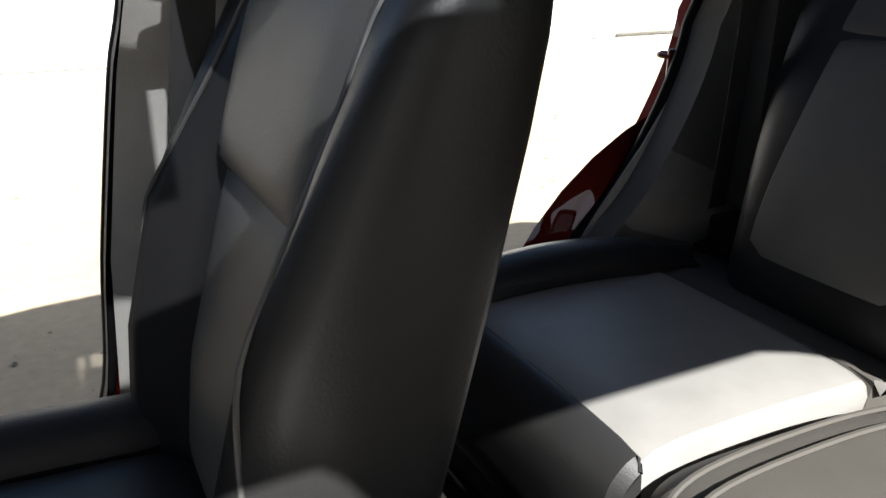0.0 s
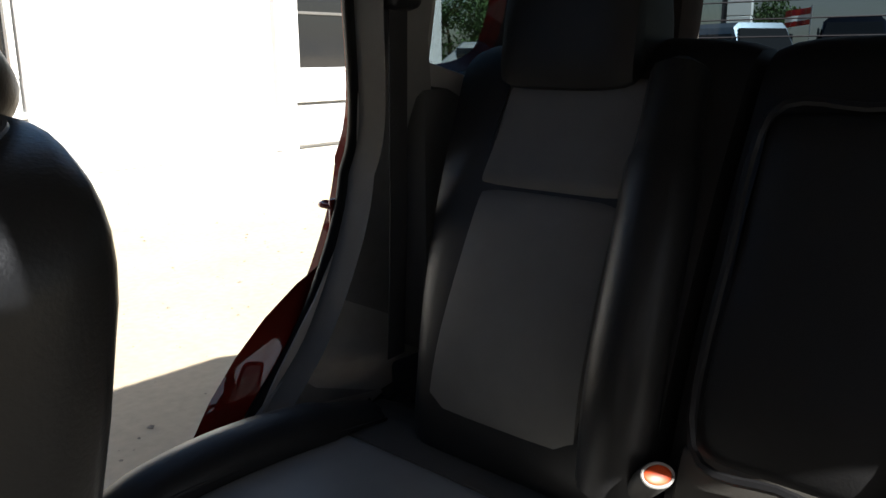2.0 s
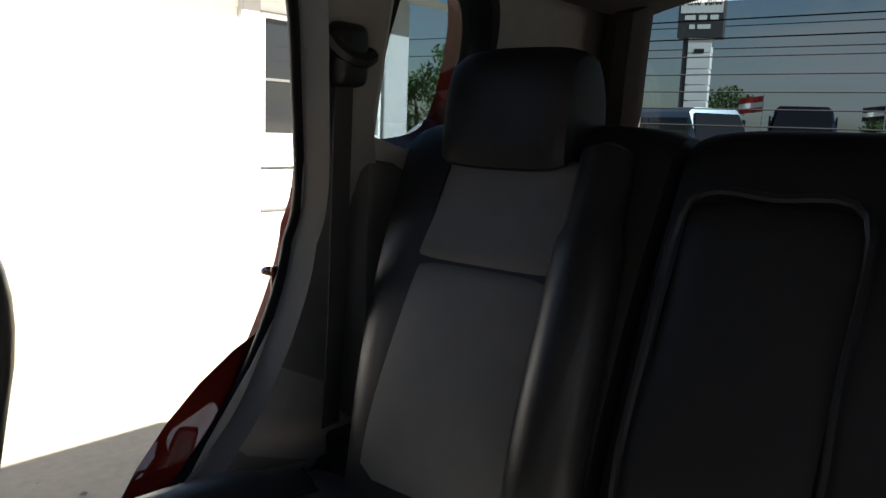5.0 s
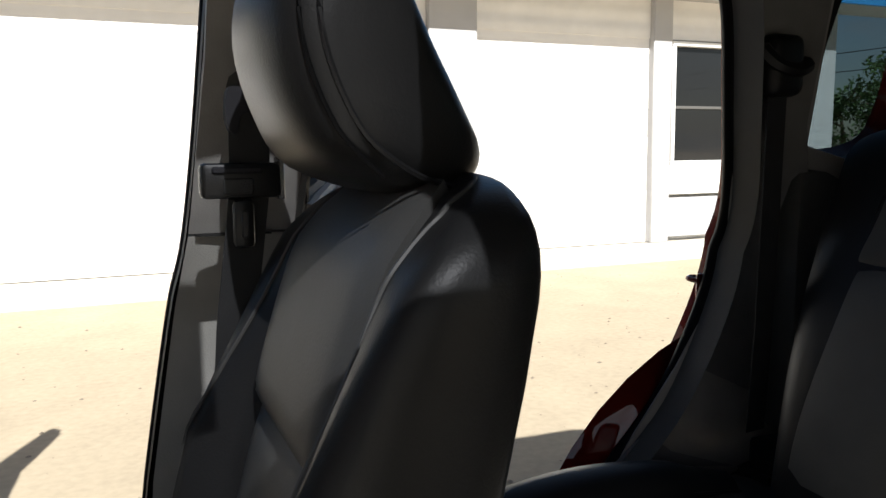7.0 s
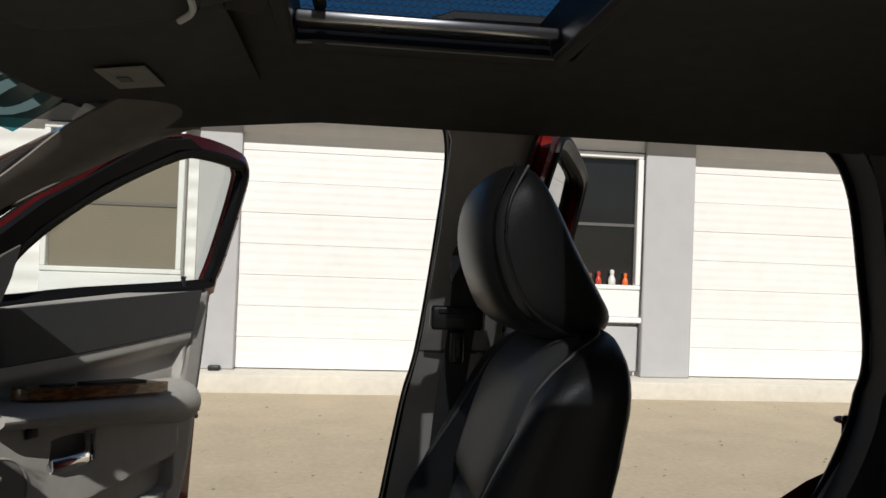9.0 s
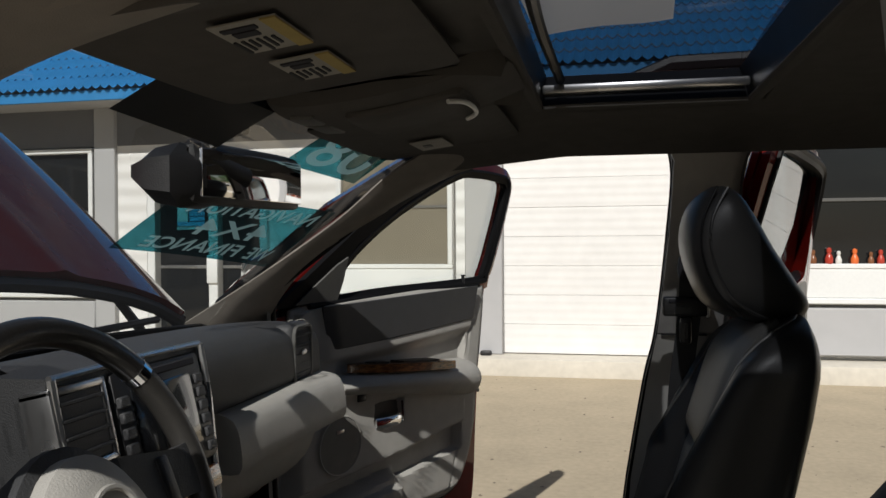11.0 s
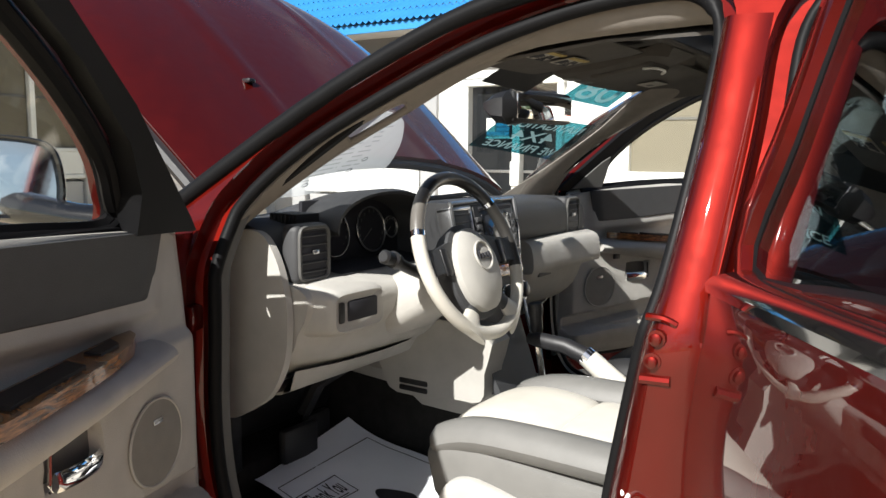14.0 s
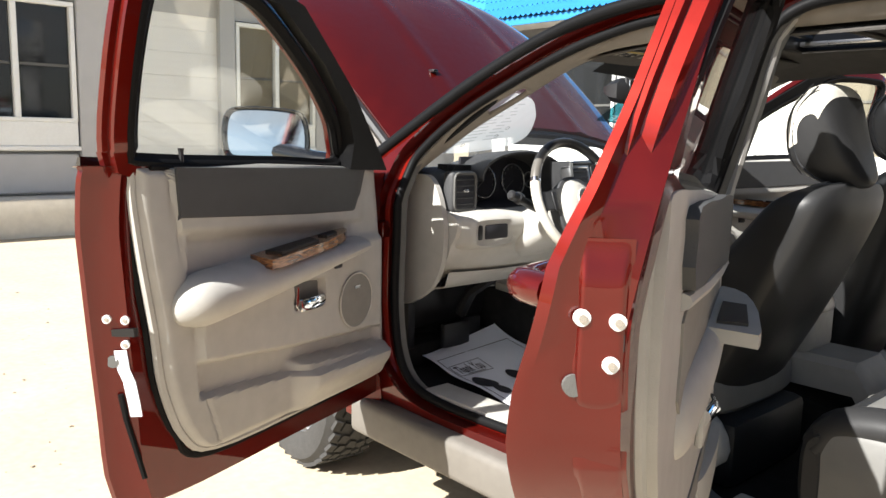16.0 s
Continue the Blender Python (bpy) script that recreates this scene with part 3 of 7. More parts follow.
    # wheels
    for cx in (AXLE_F, AXLE_R):
        y = s * 0.80
        turn = Matrix.Translation((cx, y, HUB_Z)) @ Matrix.Rotation(radians(-6 if cx == AXLE_F else 0), 4, "Z")
        prof = [(0.24, -0.10), (0.30, -0.122), (0.345, -0.12), (0.368, -0.095), (0.372, 0), (0.368, 0.095), (0.345, 0.12), (0.30, 0.122), (0.24, 0.10)]
        bm = bmesh.new()
        skin(bm, [[turn @ Vector((r * math.cos(a), w, r * math.sin(a))) for r, w in prof] for a in (2 * math.pi * i / 40 for i in range(40))], True, False, True)
        for k in range(40):
            a = 2 * math.pi * k / 40
            for w in (-0.085, -0.045, 0.0, 0.045, 0.085):
                m = turn @ Matrix.Rotation(-a + (0.04 if abs(w) == 0.045 else 0), 4, "Y") @ Matrix.Translation((0.372, w, 0)) @ Matrix.Rotation(0.4 if w > 0 else -0.4, 4, "X")
                rbox(bm, (-0.008, -0.016, -0.019), (0.008, 0.016, 0.019), 0, 1, lambda x, yy, z, m=m: m @ Vector((x, yy, z)))
        wheel = part("wheel", bm, TYRE, car, "black road tyre with blocky tread")
        bm = bmesh.new()
        skin(bm, [[turn @ Vector((r * math.cos(a), s * w, r * math.sin(a))) for r, w in ((0.25, 0.10), (0.235, 0.085), (0.22, 0.02), (0.06, 0.05), (0.0001, 0.05))] for a in (2 * math.pi * i / 30 for i in range(30))], False, False, True)
        for k in range(5):
            a = 2 * math.pi * k / 5
            m = turn @ Matrix.Rotation(-a, 4, "Y")
            rbox(bm, (0.04, s * 0.07 - 0.02, -0.03), (0.235, s * 0.07 + 0.02, 0.03), 0.01, 2, lambda x, yy, z, m=m: m @ Vector((x, yy, z)))
        part("rim", bm, RIM, wheel)
    part("quarter_glass", mesh(plate, [loop2(QUARTER_LOOP)], [1.4, 1.5], lambda u, v, s=s: Vector((u, s * (side_y(v) - 0.02), v)), 0.004), QUARTER_TINT, car).visible_shadow = False
    rim3 = loop2(QUARTER_LOOP)
    part("quarter_seal", mesh(skin, [[Vector((x, s * (side_y(z) - a), z)) for x, z in grown(rim3, q)] for a, q in ((-0.003, 0.12), (-0.003, -0.25), (0.02, -0.30), (0.072, -0.25), (0.072, 0.2))], True, False), RUBBER, car)
    # roof rail
    part("roof_rail", mesh(tube, [(0.55, s * 0.60, 1.735), (0.65, s * 0.60, 1.775), (1.5, s * 0.60, 1.785), (2.2, s * 0.61, 1.77), (2.32, s * 0.61, 1.73)], 0.018, 8), BLACK, car)

# roof skin with the sunroof opening
SUN_X0, SUN_X1, SUN_Y, SUN_TOP = 0.40, 0.765, 0.36, 0.445


def roof_pt(u, v, drop=0.0):
    x = 0.10 + 2.42 * u
    w = 2 * v - 1
    crown = 1.745 - 0.06 * max(0, 0.75 - x) ** 1.5 * 2.2 - 0.05 * max(0, x - 1.9) ** 2
    half = 0.655 + 0.02 * u
    return Vector((x, half * w, crown - 0.045 * w * w - drop))


def in_sunroof(u, v):
    return SUN_X0 < 0.10 + 2.42 * u < SUN_X1 and abs(2 * v - 1) * 0.66 < SUN_TOP


bm = mesh(sheet, roof_pt, 66, 36, in_sunroof)
part("roof", thicken(bm, 0.012), RED, car, "red roof panel")
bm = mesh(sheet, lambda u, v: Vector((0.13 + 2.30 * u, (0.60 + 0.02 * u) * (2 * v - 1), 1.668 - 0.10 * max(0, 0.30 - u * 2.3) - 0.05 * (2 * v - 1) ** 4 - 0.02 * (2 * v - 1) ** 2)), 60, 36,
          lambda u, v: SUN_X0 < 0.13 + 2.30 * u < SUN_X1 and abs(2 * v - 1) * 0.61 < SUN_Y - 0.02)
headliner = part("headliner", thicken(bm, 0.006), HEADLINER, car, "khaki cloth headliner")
bm = bmesh.new()
skin(bm, [[Vector((x, y, z)) for x, y in ((SUN_X0, -w), (SUN_X1, -w), (SUN_X1, w), (SUN_X0, w))] for w, z in ((SUN_Y, 1.655), (SUN_Y + 0.02, 1.68), (SUN_TOP, 1.722))], True, False)
part("sunroof_well", thicken(bm, 0.008), BLACK, car)
bm = bmesh.new()
tube(bm, spline([(SUN_X0, -SUN_Y, 1.655), (SUN_X1, -SUN_Y, 1.655), (SUN_X1, SUN_Y, 1.655), (SUN_X0, SUN_Y, 1.655)], 1, True), 0.012, 8, True, flat=0.7)
part("sunroof_trim", bm, HEADLINER, car)
part("sunroof_rail", mesh(rbox, (SUN_X0 + 0.01, SUN_Y - 0.05, 1.672), (SUN_X1 - 0.01, SUN_Y - 0.012, 1.688), 0.004), SILVER, car)
part("sunroof_deflector", mesh(tube, spline([(SUN_X0 + 0.04, -SUN_Y + 0.03, 1.70), (SUN_X0 + 0.03, 0, 1.71), (SUN_X0 + 0.04, SUN_Y - 0.03, 1.70)], 8), 0.009, 8), BLACK, car)
part("sunroof_glass", mesh(sheet, lambda u, v: Vector((SUN_X0 - 0.05 + (SUN_X1 - SUN_X0 + 0.10) * u, (SUN_TOP + 0.01) * (2 * v - 1), 1.750 - 0.022 * (2 * v - 1) ** 2)), 6, 8), SUNROOF_TINT, car)

# windscreen
WS0, WS1 = Vector((-0.56, 0, 1.215)), Vector((0.13, 0, 1.655))


def screen_pt(u, v, lift=0.0):
    """On the windscreen: u from left (-1) to right, v from its foot to the roof; lift is towards the cabin."""
    p = WS0.lerp(WS1, v)
    half = 0.74 - 0.13 * v
    bow = 0.13 * u * u * (1 - 0.4 * v)
    return Vector((p.x + bow * 0.75, half * u, p.z - bow * 0.10 + 0.03 * math.sin(math.pi * v) * (1 - u * u))) + Vector((0.53, 0, -0.85)) * lift


part("windscreen", mesh(sheet, lambda u, v: screen_pt((2 * u - 1) * 1.07, v), 20, 10), GLASS, car).visible_shadow = False
bm = bmesh.new()
rim = [screen_pt(1.07 * (-1 + 2 * i / 20), 0) for i in range(21)] + [screen_pt(1.07, j / 8) for j in range(1, 9)] + [screen_pt(1.07 * (1 - 2 * i / 20), 1) for i in range(1, 21)] + [screen_pt(-1.07, 1 - j / 8) for j in range(1, 8)]
part("shade_band", mesh(sheet, lambda u, v: screen_pt(2 * u - 1, 0.87 + 0.13 * v, 0.003), 20, 3), pane("shade_band_glass", (0.16, 0.20, 0.24), 0.3), car, "dark shade band across the windscreen top")
part("windscreen_seal", mesh(tube, rim, 0.014, 8, True), RUBBER, car)
for s in (-1, 1):
    inner = [(-0.52, 0.715, 1.215), (-0.36, 0.675, 1.30), (-0.22, 0.645, 1.38), (-0.06, 0.595, 1.475), (0.06, 0.545, 1.558), (0.16, 0.50, 1.606)]
    a = [Vector((x, s * y, z)) for x, y, z in inner]
    outer = [Vector((x, s * (side_y(z) - 0.062), z)) for x, z in ((-0.36, 1.20), (-0.27, 1.31), (-0.14, 1.415), (0.02, 1.50), (0.16, 1.565), (0.32, 1.62))]
    inner, outer = spline(a, 8), spline(outer, 8)

    def trim_at(u, k, lift=0.0):
        i = min(39, int(u * 40))
        w = u * 40 - i
        p, q = inner[i].lerp(inner[i + 1], w), outer[i].lerp(outer[i + 1], w)
        return p.lerp(q, k) + Vector((0.012, -s * 0.02, -0.012)) * (math.sin(math.pi * k) + lift)
    gap = lambda u, k: ((u - 0.525) / 0.085) ** 4 + ((k - 0.72) / 0.17) ** 4
    trim = part("a_pillar_trim", thicken(mesh(sheet, trim_at, 80, 30, lambda u, k: gap(u, k) < 1), 0.006), PILLAR_CLOTH, car, "khaki windscreen pillar trim with a hand grip")
    rim_line = []
    for j in range(28):
        c, d = math.cos(2 * math.pi * j / 28), math.sin(2 * math.pi * j / 28)
        rim_line.append(trim_at(0.525 + 0.088 * math.copysign(abs(c) ** 0.5, c), 0.72 + 0.175 * math.copysign(abs(d) ** 0.5, d)))
    part("hand_grip", mesh(tube, rim_line, 0.008, 8, True, (0, 1, 0)), PILLAR_CLOTH, trim)
    part("screen_moulding", mesh(tube, spline([(x, s * (side_y(z) + 0.002), z) for x, z in ((-0.50, 1.248), (-0.165, 1.474), (0.10, 1.613), (0.30, 1.678), (0.55, 1.712), (1.0, 1.728), (1.6, 1.735), (2.3, 1.71))], 4), [0.020] * 14 + [0.019] * 3 + [0.017] * 20, 10), RUBBER, car)
    b = [(0.16, s * 0.64, 1.60), (0.36, s * 0.615, 1.64), (0.8, s * 0.60, 1.655), (1.4, s * 0.61, 1.65), (1.7, s * 0.63, 1.60)]
    part("pillar_trim", mesh(tube, spline(b, 5), 0.042, 10, False, (0, 1, 0), 0.75), PILLAR_CLOTH, car, "khaki pillar and roof side trim")

# bonnet, raised on its hinges
def bonnet_pt(u, v, drop=0.0):
    w = 2 * v - 1
    x = -0.56 - 0.94 * u + 0.05 * w * w * (1 - u)
    z = 1.375 - 0.10 * w * w - 0.03 * abs(w) ** 8 + 0.86 * 0.94 * u - 0.10 * u ** 4 + 0.02 * math.sin(3.1 * u)
    z += 0.010 * math.exp(-((abs(w) - 0.45 + 0.1 * u) / 0.035) ** 2)
    return Vector((x - 0.5 * drop, (0.71 + 0.09 * u - 0.14 * max(0, u - 0.7)) * w, z - 0.85 * drop))


bm = mesh(sheet, bonnet_pt, 24, 48)
bonnet = part("bonnet", thicken(bm, 0.03), RED, car, "raised dark red bonnet")
bm = bmesh.new()
edge = [bonnet_pt(i / 12, 1, 0.03) for i in range(13)]
tube(bm, edge, 0.02, 8)
tube(bm, [bonnet_pt(i / 12, 0, 0.03) for i in range(13)], 0.02, 8)
tube(bm, [bonnet_pt(0, i / 16, 0.03) for i in range(17)], 0.016, 8)
part("bonnet_flange", bm, BLACK, bonnet)
for y in (0.27, 0.73):
    part("washer_jet", mesh(rbox, bonnet_pt(0.27, y) - Vector((0.018, 0.014, 0)), bonnet_pt(0.27, y) + Vector((0.018, 0.014, 0.014)), 0.005), BLACK, bonnet)
for s in (-1, 1):
    part("bonnet_hinge", mesh(tube, [(-0.58, s * 0.70, 1.10), (-0.62, s * 0.69, 1.2), (-0.74, s * 0.66, 1.37)], 0.012, 6), BLACK, car)
part("engine_bay", mesh(rbox, (-1.55, -0.60, 0.55), (-0.66, 0.60, 0.95), 0.05, 2), BLACK, car)
part("cowl", mesh(sheet, lambda u, v: Vector((-0.70 + 0.16 * u + 0.09 * (2 * v - 1) ** 2, 0.78 * (2 * v - 1), 1.10 + 0.10 * u - 0.02 * (2 * v - 1) ** 2)), 4, 16), BLACK, car, "black plastic cowl below the windscreen")
for y0, y1 in ((-0.62, 0.0), (0.02, 0.62)):
    bm = bmesh.new()
    tube(bm, [(-0.62, y0, 1.19), (-0.57, (y0 + y1) / 2, 1.225), (-0.53, y1, 1.235)], 0.009, 6)
    part("wiper", bm, BLACK, car)
bm = bmesh.new()
rbox(bm, (-1.92, -0.86, 0.42), (-1.62, 0.86, 0.72), 0.08, 4)
part("front_bumper", bm, RED, car)
part("grille", mesh(rbox, (-1.84, -0.45, 0.74), (-1.74, 0.45, 0.98), 0.02), CHROME, car)
for s in (-1, 1):
    part("headlamp", mesh(rbox, (-1.82, s * 0.67 - 0.13, 0.76), (-1.68, s * 0.67 + 0.13, 0.97), 0.05, 3), GLASS, car)

# tail
bm = bmesh.new()
skin(bm, [[Vector((x, y, z)) for x, z in ((2.70, 0.50), (2.75, 0.80), (2.73, 1.10), (2.66, 1.24), (2.60, 1.24), (2.66, 1.10), (2.68, 0.8), (2.64, 0.5))] for y in (-0.88, -0.5, 0, 0.5, 0.88)])
part("tailgate", bm, RED, car)
part("rear_bumper", mesh(rbox, (2.60, -0.90, 0.42), (2.82, 0.90, 0.68), 0.07, 4), RED, car)
part("rear_window", mesh(sheet, lambda u, v: Vector((2.66 - 0.16 * u, (0.78 - 0.12 * u) * (2 * v - 1), 1.24 + 0.40 * u)), 4, 8), LIGHT_TINT, car).visible_shadow = False
bm = bmesh.new()
tube(bm, spline([(2.66, -0.78, 1.24), (2.50, -0.66, 1.64), (2.50, 0, 1.67), (2.50, 0.66, 1.64), (2.66, 0.78, 1.24)], 6), 0.03, 8)
part("tailgate_frame", bm, BLACK, car)
for s in (-1, 1):
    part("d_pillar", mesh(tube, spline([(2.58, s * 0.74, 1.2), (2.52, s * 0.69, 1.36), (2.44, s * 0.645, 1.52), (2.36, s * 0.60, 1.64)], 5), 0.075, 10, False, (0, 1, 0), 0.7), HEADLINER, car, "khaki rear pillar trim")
    part("tail_lamp", mesh(rbox, (2.62, s * 0.86 - 0.05, 0.98), (2.75, s * 0.86 + 0.05, 1.28), 0.03, 3), material("lamp_red", (0.5, 0.01, 0.01), 0.15), car)

# floor pan and bulkheads
part("floor_pan", mesh(rbox, (-0.78, -0.84, 0.38), (1.05, 0.84, 0.42), 0.01), CARPET, car, "dark carpeted floor")
part("bulkhead", mesh(rbox, (-0.80, -0.82, 0.40), (-0.74, 0.82, 1.15), 0.01), CARPET, car)
part("toe_board", mesh(rbox, (-0.76, -0.78, 0.42), (-0.60, 0.78, 0.52), 0.03), CARPET, car)
part("cargo_floor", mesh(rbox, (1.56, -0.74, 0.74), (2.66, 0.74, 0.80), 0.01), CARPET, car)
part("rear_floor", mesh(rbox, (1.0, -0.78, 0.38), (1.6, 0.78, 0.50), 0.02), CARPET, car)
for s in (-1, 1):
    part("cargo_side", mesh(rbox, (1.66, s * 0.78 - 0.04, 0.78), (2.62, s * 0.78 + 0.04, 1.27), 0.02), TRIM_GREY, car)


# ---- the car: cabin ----
PIPING = material("seat_piping", (0.085, 0.084, 0.080), 0.5)
SEAT_FRONT = [(0.60, 0.60), (0.70, 0.595), (0.85, 0.615), (1.04, 0.668), (1.15, 0.702), (1.22, 0.726), (1.25, 0.742), (1.285, 0.766), (1.305, 0.80)]
SEAT_REAR = [(0.60, 0.71), (0.85, 0.785), (1.0, 0.822), (1.13, 0.850), (1.20, 0.860), (1.305, 0.868)]
SEAT_HALF = [(0.60, 0.215), (0.75, 0.225), (1.05, 0.225), (1.13, 0.224), (1.19, 0.224), (1.22, 0.222), (1.25, 0.211), (1.27, 0.195), (1.285, 0.172), (1.297, 0.135), (1.305, 0.06)]
SEAT_CREST = [(0.60, 0.02), (0.80, 0.05), (1.0, 0.052), (1.10, 0.03), (1.20, 0.008), (1.305, 0.0)]


def front_seat(yc, s, recline=0.0, dx=0.0):
    """A two-tone leather bucket seat facing forward; s is the side its door is on."""
    ca, sa = math.cos(radians(recline)), math.sin(radians(recline))
    fore = 0.10 if s < 0 else 0.0
    f = lambda x, y, z: Vector((x + dx - fore * min(1.0, max(0.0, (0.42 - x) / 0.32)), yc + y, z + (0.014 if s < 0 else -0.04)))
    fb = lambda x, y, z: Vector((0.66 + (x - 0.66) * ca + (z - 0.75) * sa, yc + y, 0.75 + (z - 0.75) * ca - (x - 0.66) * sa))
    # shade is put into the colour: passenger's cushion slate, driver's sunlit one grey
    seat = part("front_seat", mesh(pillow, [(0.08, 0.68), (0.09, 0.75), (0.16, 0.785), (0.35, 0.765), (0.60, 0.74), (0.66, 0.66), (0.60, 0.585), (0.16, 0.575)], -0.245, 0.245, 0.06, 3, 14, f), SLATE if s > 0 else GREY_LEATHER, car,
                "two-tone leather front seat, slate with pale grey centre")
    # likewise the centres: dark on the shaded seat, cream on the sunlit one
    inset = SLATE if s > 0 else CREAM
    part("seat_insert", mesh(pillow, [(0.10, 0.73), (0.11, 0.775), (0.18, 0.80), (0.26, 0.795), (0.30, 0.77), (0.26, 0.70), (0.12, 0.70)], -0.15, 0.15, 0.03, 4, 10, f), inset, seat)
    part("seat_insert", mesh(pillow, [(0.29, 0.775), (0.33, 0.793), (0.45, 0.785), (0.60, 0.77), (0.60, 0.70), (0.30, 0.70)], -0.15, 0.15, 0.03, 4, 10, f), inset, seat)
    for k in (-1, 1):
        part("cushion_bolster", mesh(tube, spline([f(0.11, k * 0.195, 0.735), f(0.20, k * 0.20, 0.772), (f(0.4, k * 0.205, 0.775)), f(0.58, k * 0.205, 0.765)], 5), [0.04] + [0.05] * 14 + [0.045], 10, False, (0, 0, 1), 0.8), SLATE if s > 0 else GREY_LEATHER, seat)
    # backrest: sections stacked in height
    rings = []
    zs = [0.60, 0.64, 0.70, 0.78, 0.86, 0.94, 1.0, 1.05, 1.09, 1.13, 1.165, 1.195, 1.22, 1.24, 1.257, 1.27, 1.281, 1.29, 1.297, 1.301, 1.3035, 1.305]
    def section(z):
        """Front, rear and half width, crest, softness and height of the backrest at a level."""
        xf, xb, h, c = (ramp_of(z, q) for q in (SEAT_FRONT, SEAT_REAR, SEAT_HALF, SEAT_CREST))
        m, o = (xf + xb) / 2, 1.0
        if z > 1.19:
            up = min(1.0, (z - 1.19) / 0.1155)
            k, wide = (1 - up ** 2) ** 0.5, (1 - up ** 3) ** (1 / 3)
            xf, xb, h = m - (m - xf) * (0.05 + 0.95 * k), m + (xb - m) * (0.05 + 0.95 * k), 0.224 * (0.05 + 0.95 * wide)
            z, o = 1.19 + (z - 1.19) * 0.86, k
        return xf, xb, h, c, m, o, z
    for z in zs:
        xf, xb, h, c, m, o, z = section(z)
        sect = [(xf + 0.012 * o, 0.0), (xf + 0.010 * o, 0.60), (xf - 0.2 * c, 0.68), (xf - c * 0.85, 0.80), (xf - c, 0.88), (xf - c * 0.8, 0.95), (xf - c * 0.3 + 0.004 * o, 0.995), (xf + 0.03 * o, 1.0), (m, 0.998)] + [(m + (xb - m) * math.sin(radians(9 * i)) ** 0.8, 0.22 + 0.775 * math.cos(radians(9 * i)) ** 1.0) for i in range(2, 11)] + [(xb + 0.002, 0.0)]
        rings.append([fb(x, h * w, z) for x, w in sect] + [fb(x, -h * w, z) for x, w in sect[-2:0:-1]])
    crown, last = sum(rings[-1], Vector()) / len(rings[-1]), rings[-1]
    for q, dz in ((0.6, 0.002), (0.2, 0.003)):
        rings.append([crown + (p - crown) * q + Vector((0, 0, dz)) for p in last])
    part("backrest", mesh(skin, rings), SLATE, seat, "", 75)
    for z0, z1 in ((0.72, 1.045), (1.052, 1.288)):
        bm = bmesh.new()
        def face(u, v, z0=z0, z1=z1):
            z = z0 + (z1 - z0) * v
            w = 2 * u - 1
            edge = (1 - abs(w) ** 6) * (1 - abs(2 * v - 1) ** 10)
            xf, xb, h, c, m, o, z = section(z)
            return fb(xf + 0.012 * o - 0.011 * edge ** 0.5, 0.615 * h * w, z)
        sheet(bm, face, 16, 14)
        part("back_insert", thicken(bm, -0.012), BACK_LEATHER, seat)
    for k in (-1, 1):
        line = []
        for level, r in zip(zs[1:21], rings[1:21]):
            n = ramp_of(level, [(0.64, 6.0), (0.86, 5.6), (0.96, 4.6), (1.09, 3.0), (1.20, 2.3), (1.25, 2.4), (1.28, 3.2), (1.297, 4.6), (1.3035, 6.0)])
            i, w = int(n), n - int(n)
            line.append(r[k * i].lerp(r[k * (i + 1)], w))
        line = [p + Vector((-0.001, k * 0.001, 0.0)) for p in line]
        part("piping", mesh(tube, spline(line, 3), 0.0024, 6), PIPING, seat, "pale grey piping along the seat edge")
        part("headrest_post", mesh(tube, [fb(0.785, k * 0.05, 1.26), fb(0.775, k * 0.05, 1.34)], 0.006, 8), BLACK, seat)
    hr = [(0.70, 1.292), (0.668, 1.34), (0.650, 1.41), (0.662, 1.472), (0.70, 1.508), (0.735, 1.502), (0.765, 1.462), (0.80, 1.40), (0.84, 1.34), (0.862, 1.30), (0.84, 1.274), (0.78, 1.268)]
    core = Vector((0.735, 1.385, 0))
    loop3, rings = spline([(x, z, 0) for x, z in hr], 4, True), []
    for j in range(19):
        t = -math.cos(math.pi * j / 18)
        k = 0.40 + 0.60 * (1 - abs(t) ** 3.2) ** (1 / 3.2)
        row = [core + (p - core) * k for p in loop3]
        rings.append([fb(p.x, 0.128 * t * (1 - 0.5 * max(0, p.y - 1.42)) * (1 - 0.55 * min(1.0, max(0.0, (p.x - 0.72) / 0.15)) ** 1.4), p.y) for p in row])
    part("headrest", mesh(skin, rings), SLATE, seat, "", 75)
    # driver's headrest gets a cream face, its sunlit tone painted on
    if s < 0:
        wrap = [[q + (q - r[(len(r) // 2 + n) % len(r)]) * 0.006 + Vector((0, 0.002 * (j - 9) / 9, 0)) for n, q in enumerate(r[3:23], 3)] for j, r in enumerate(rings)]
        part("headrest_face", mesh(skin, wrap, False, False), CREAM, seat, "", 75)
    for k in (-1, 1):
        part("headrest_seam", mesh(tube, spline([fb(0.716, k * 0.114, 1.502), fb(0.69, k * 0.124, 1.448), fb(0.69, k * 0.127, 1.388), fb(0.715, k * 0.126, 1.328), fb(0.75, k * 0.121, 1.297), fb(0.79, k * 0.104, 1.281), fb(0.825, k * 0.080, 1.277)], 5), 0.0026, 6), BLACK, seat)
        part("headrest_seam", mesh(tube, spline([fb(0.700, k * 0.110, 1.504), fb(0.676, k * 0.120, 1.448), fb(0.675, k * 0.123, 1.388), fb(0.699, k * 0.122, 1.326), fb(0.736, k * 0.117, 1.288)], 5), 0.0020, 6), RUBBER, seat)
    # seat base
    if s < 0:
        low = lambda x, y, z: Vector((x, yc + y, z))
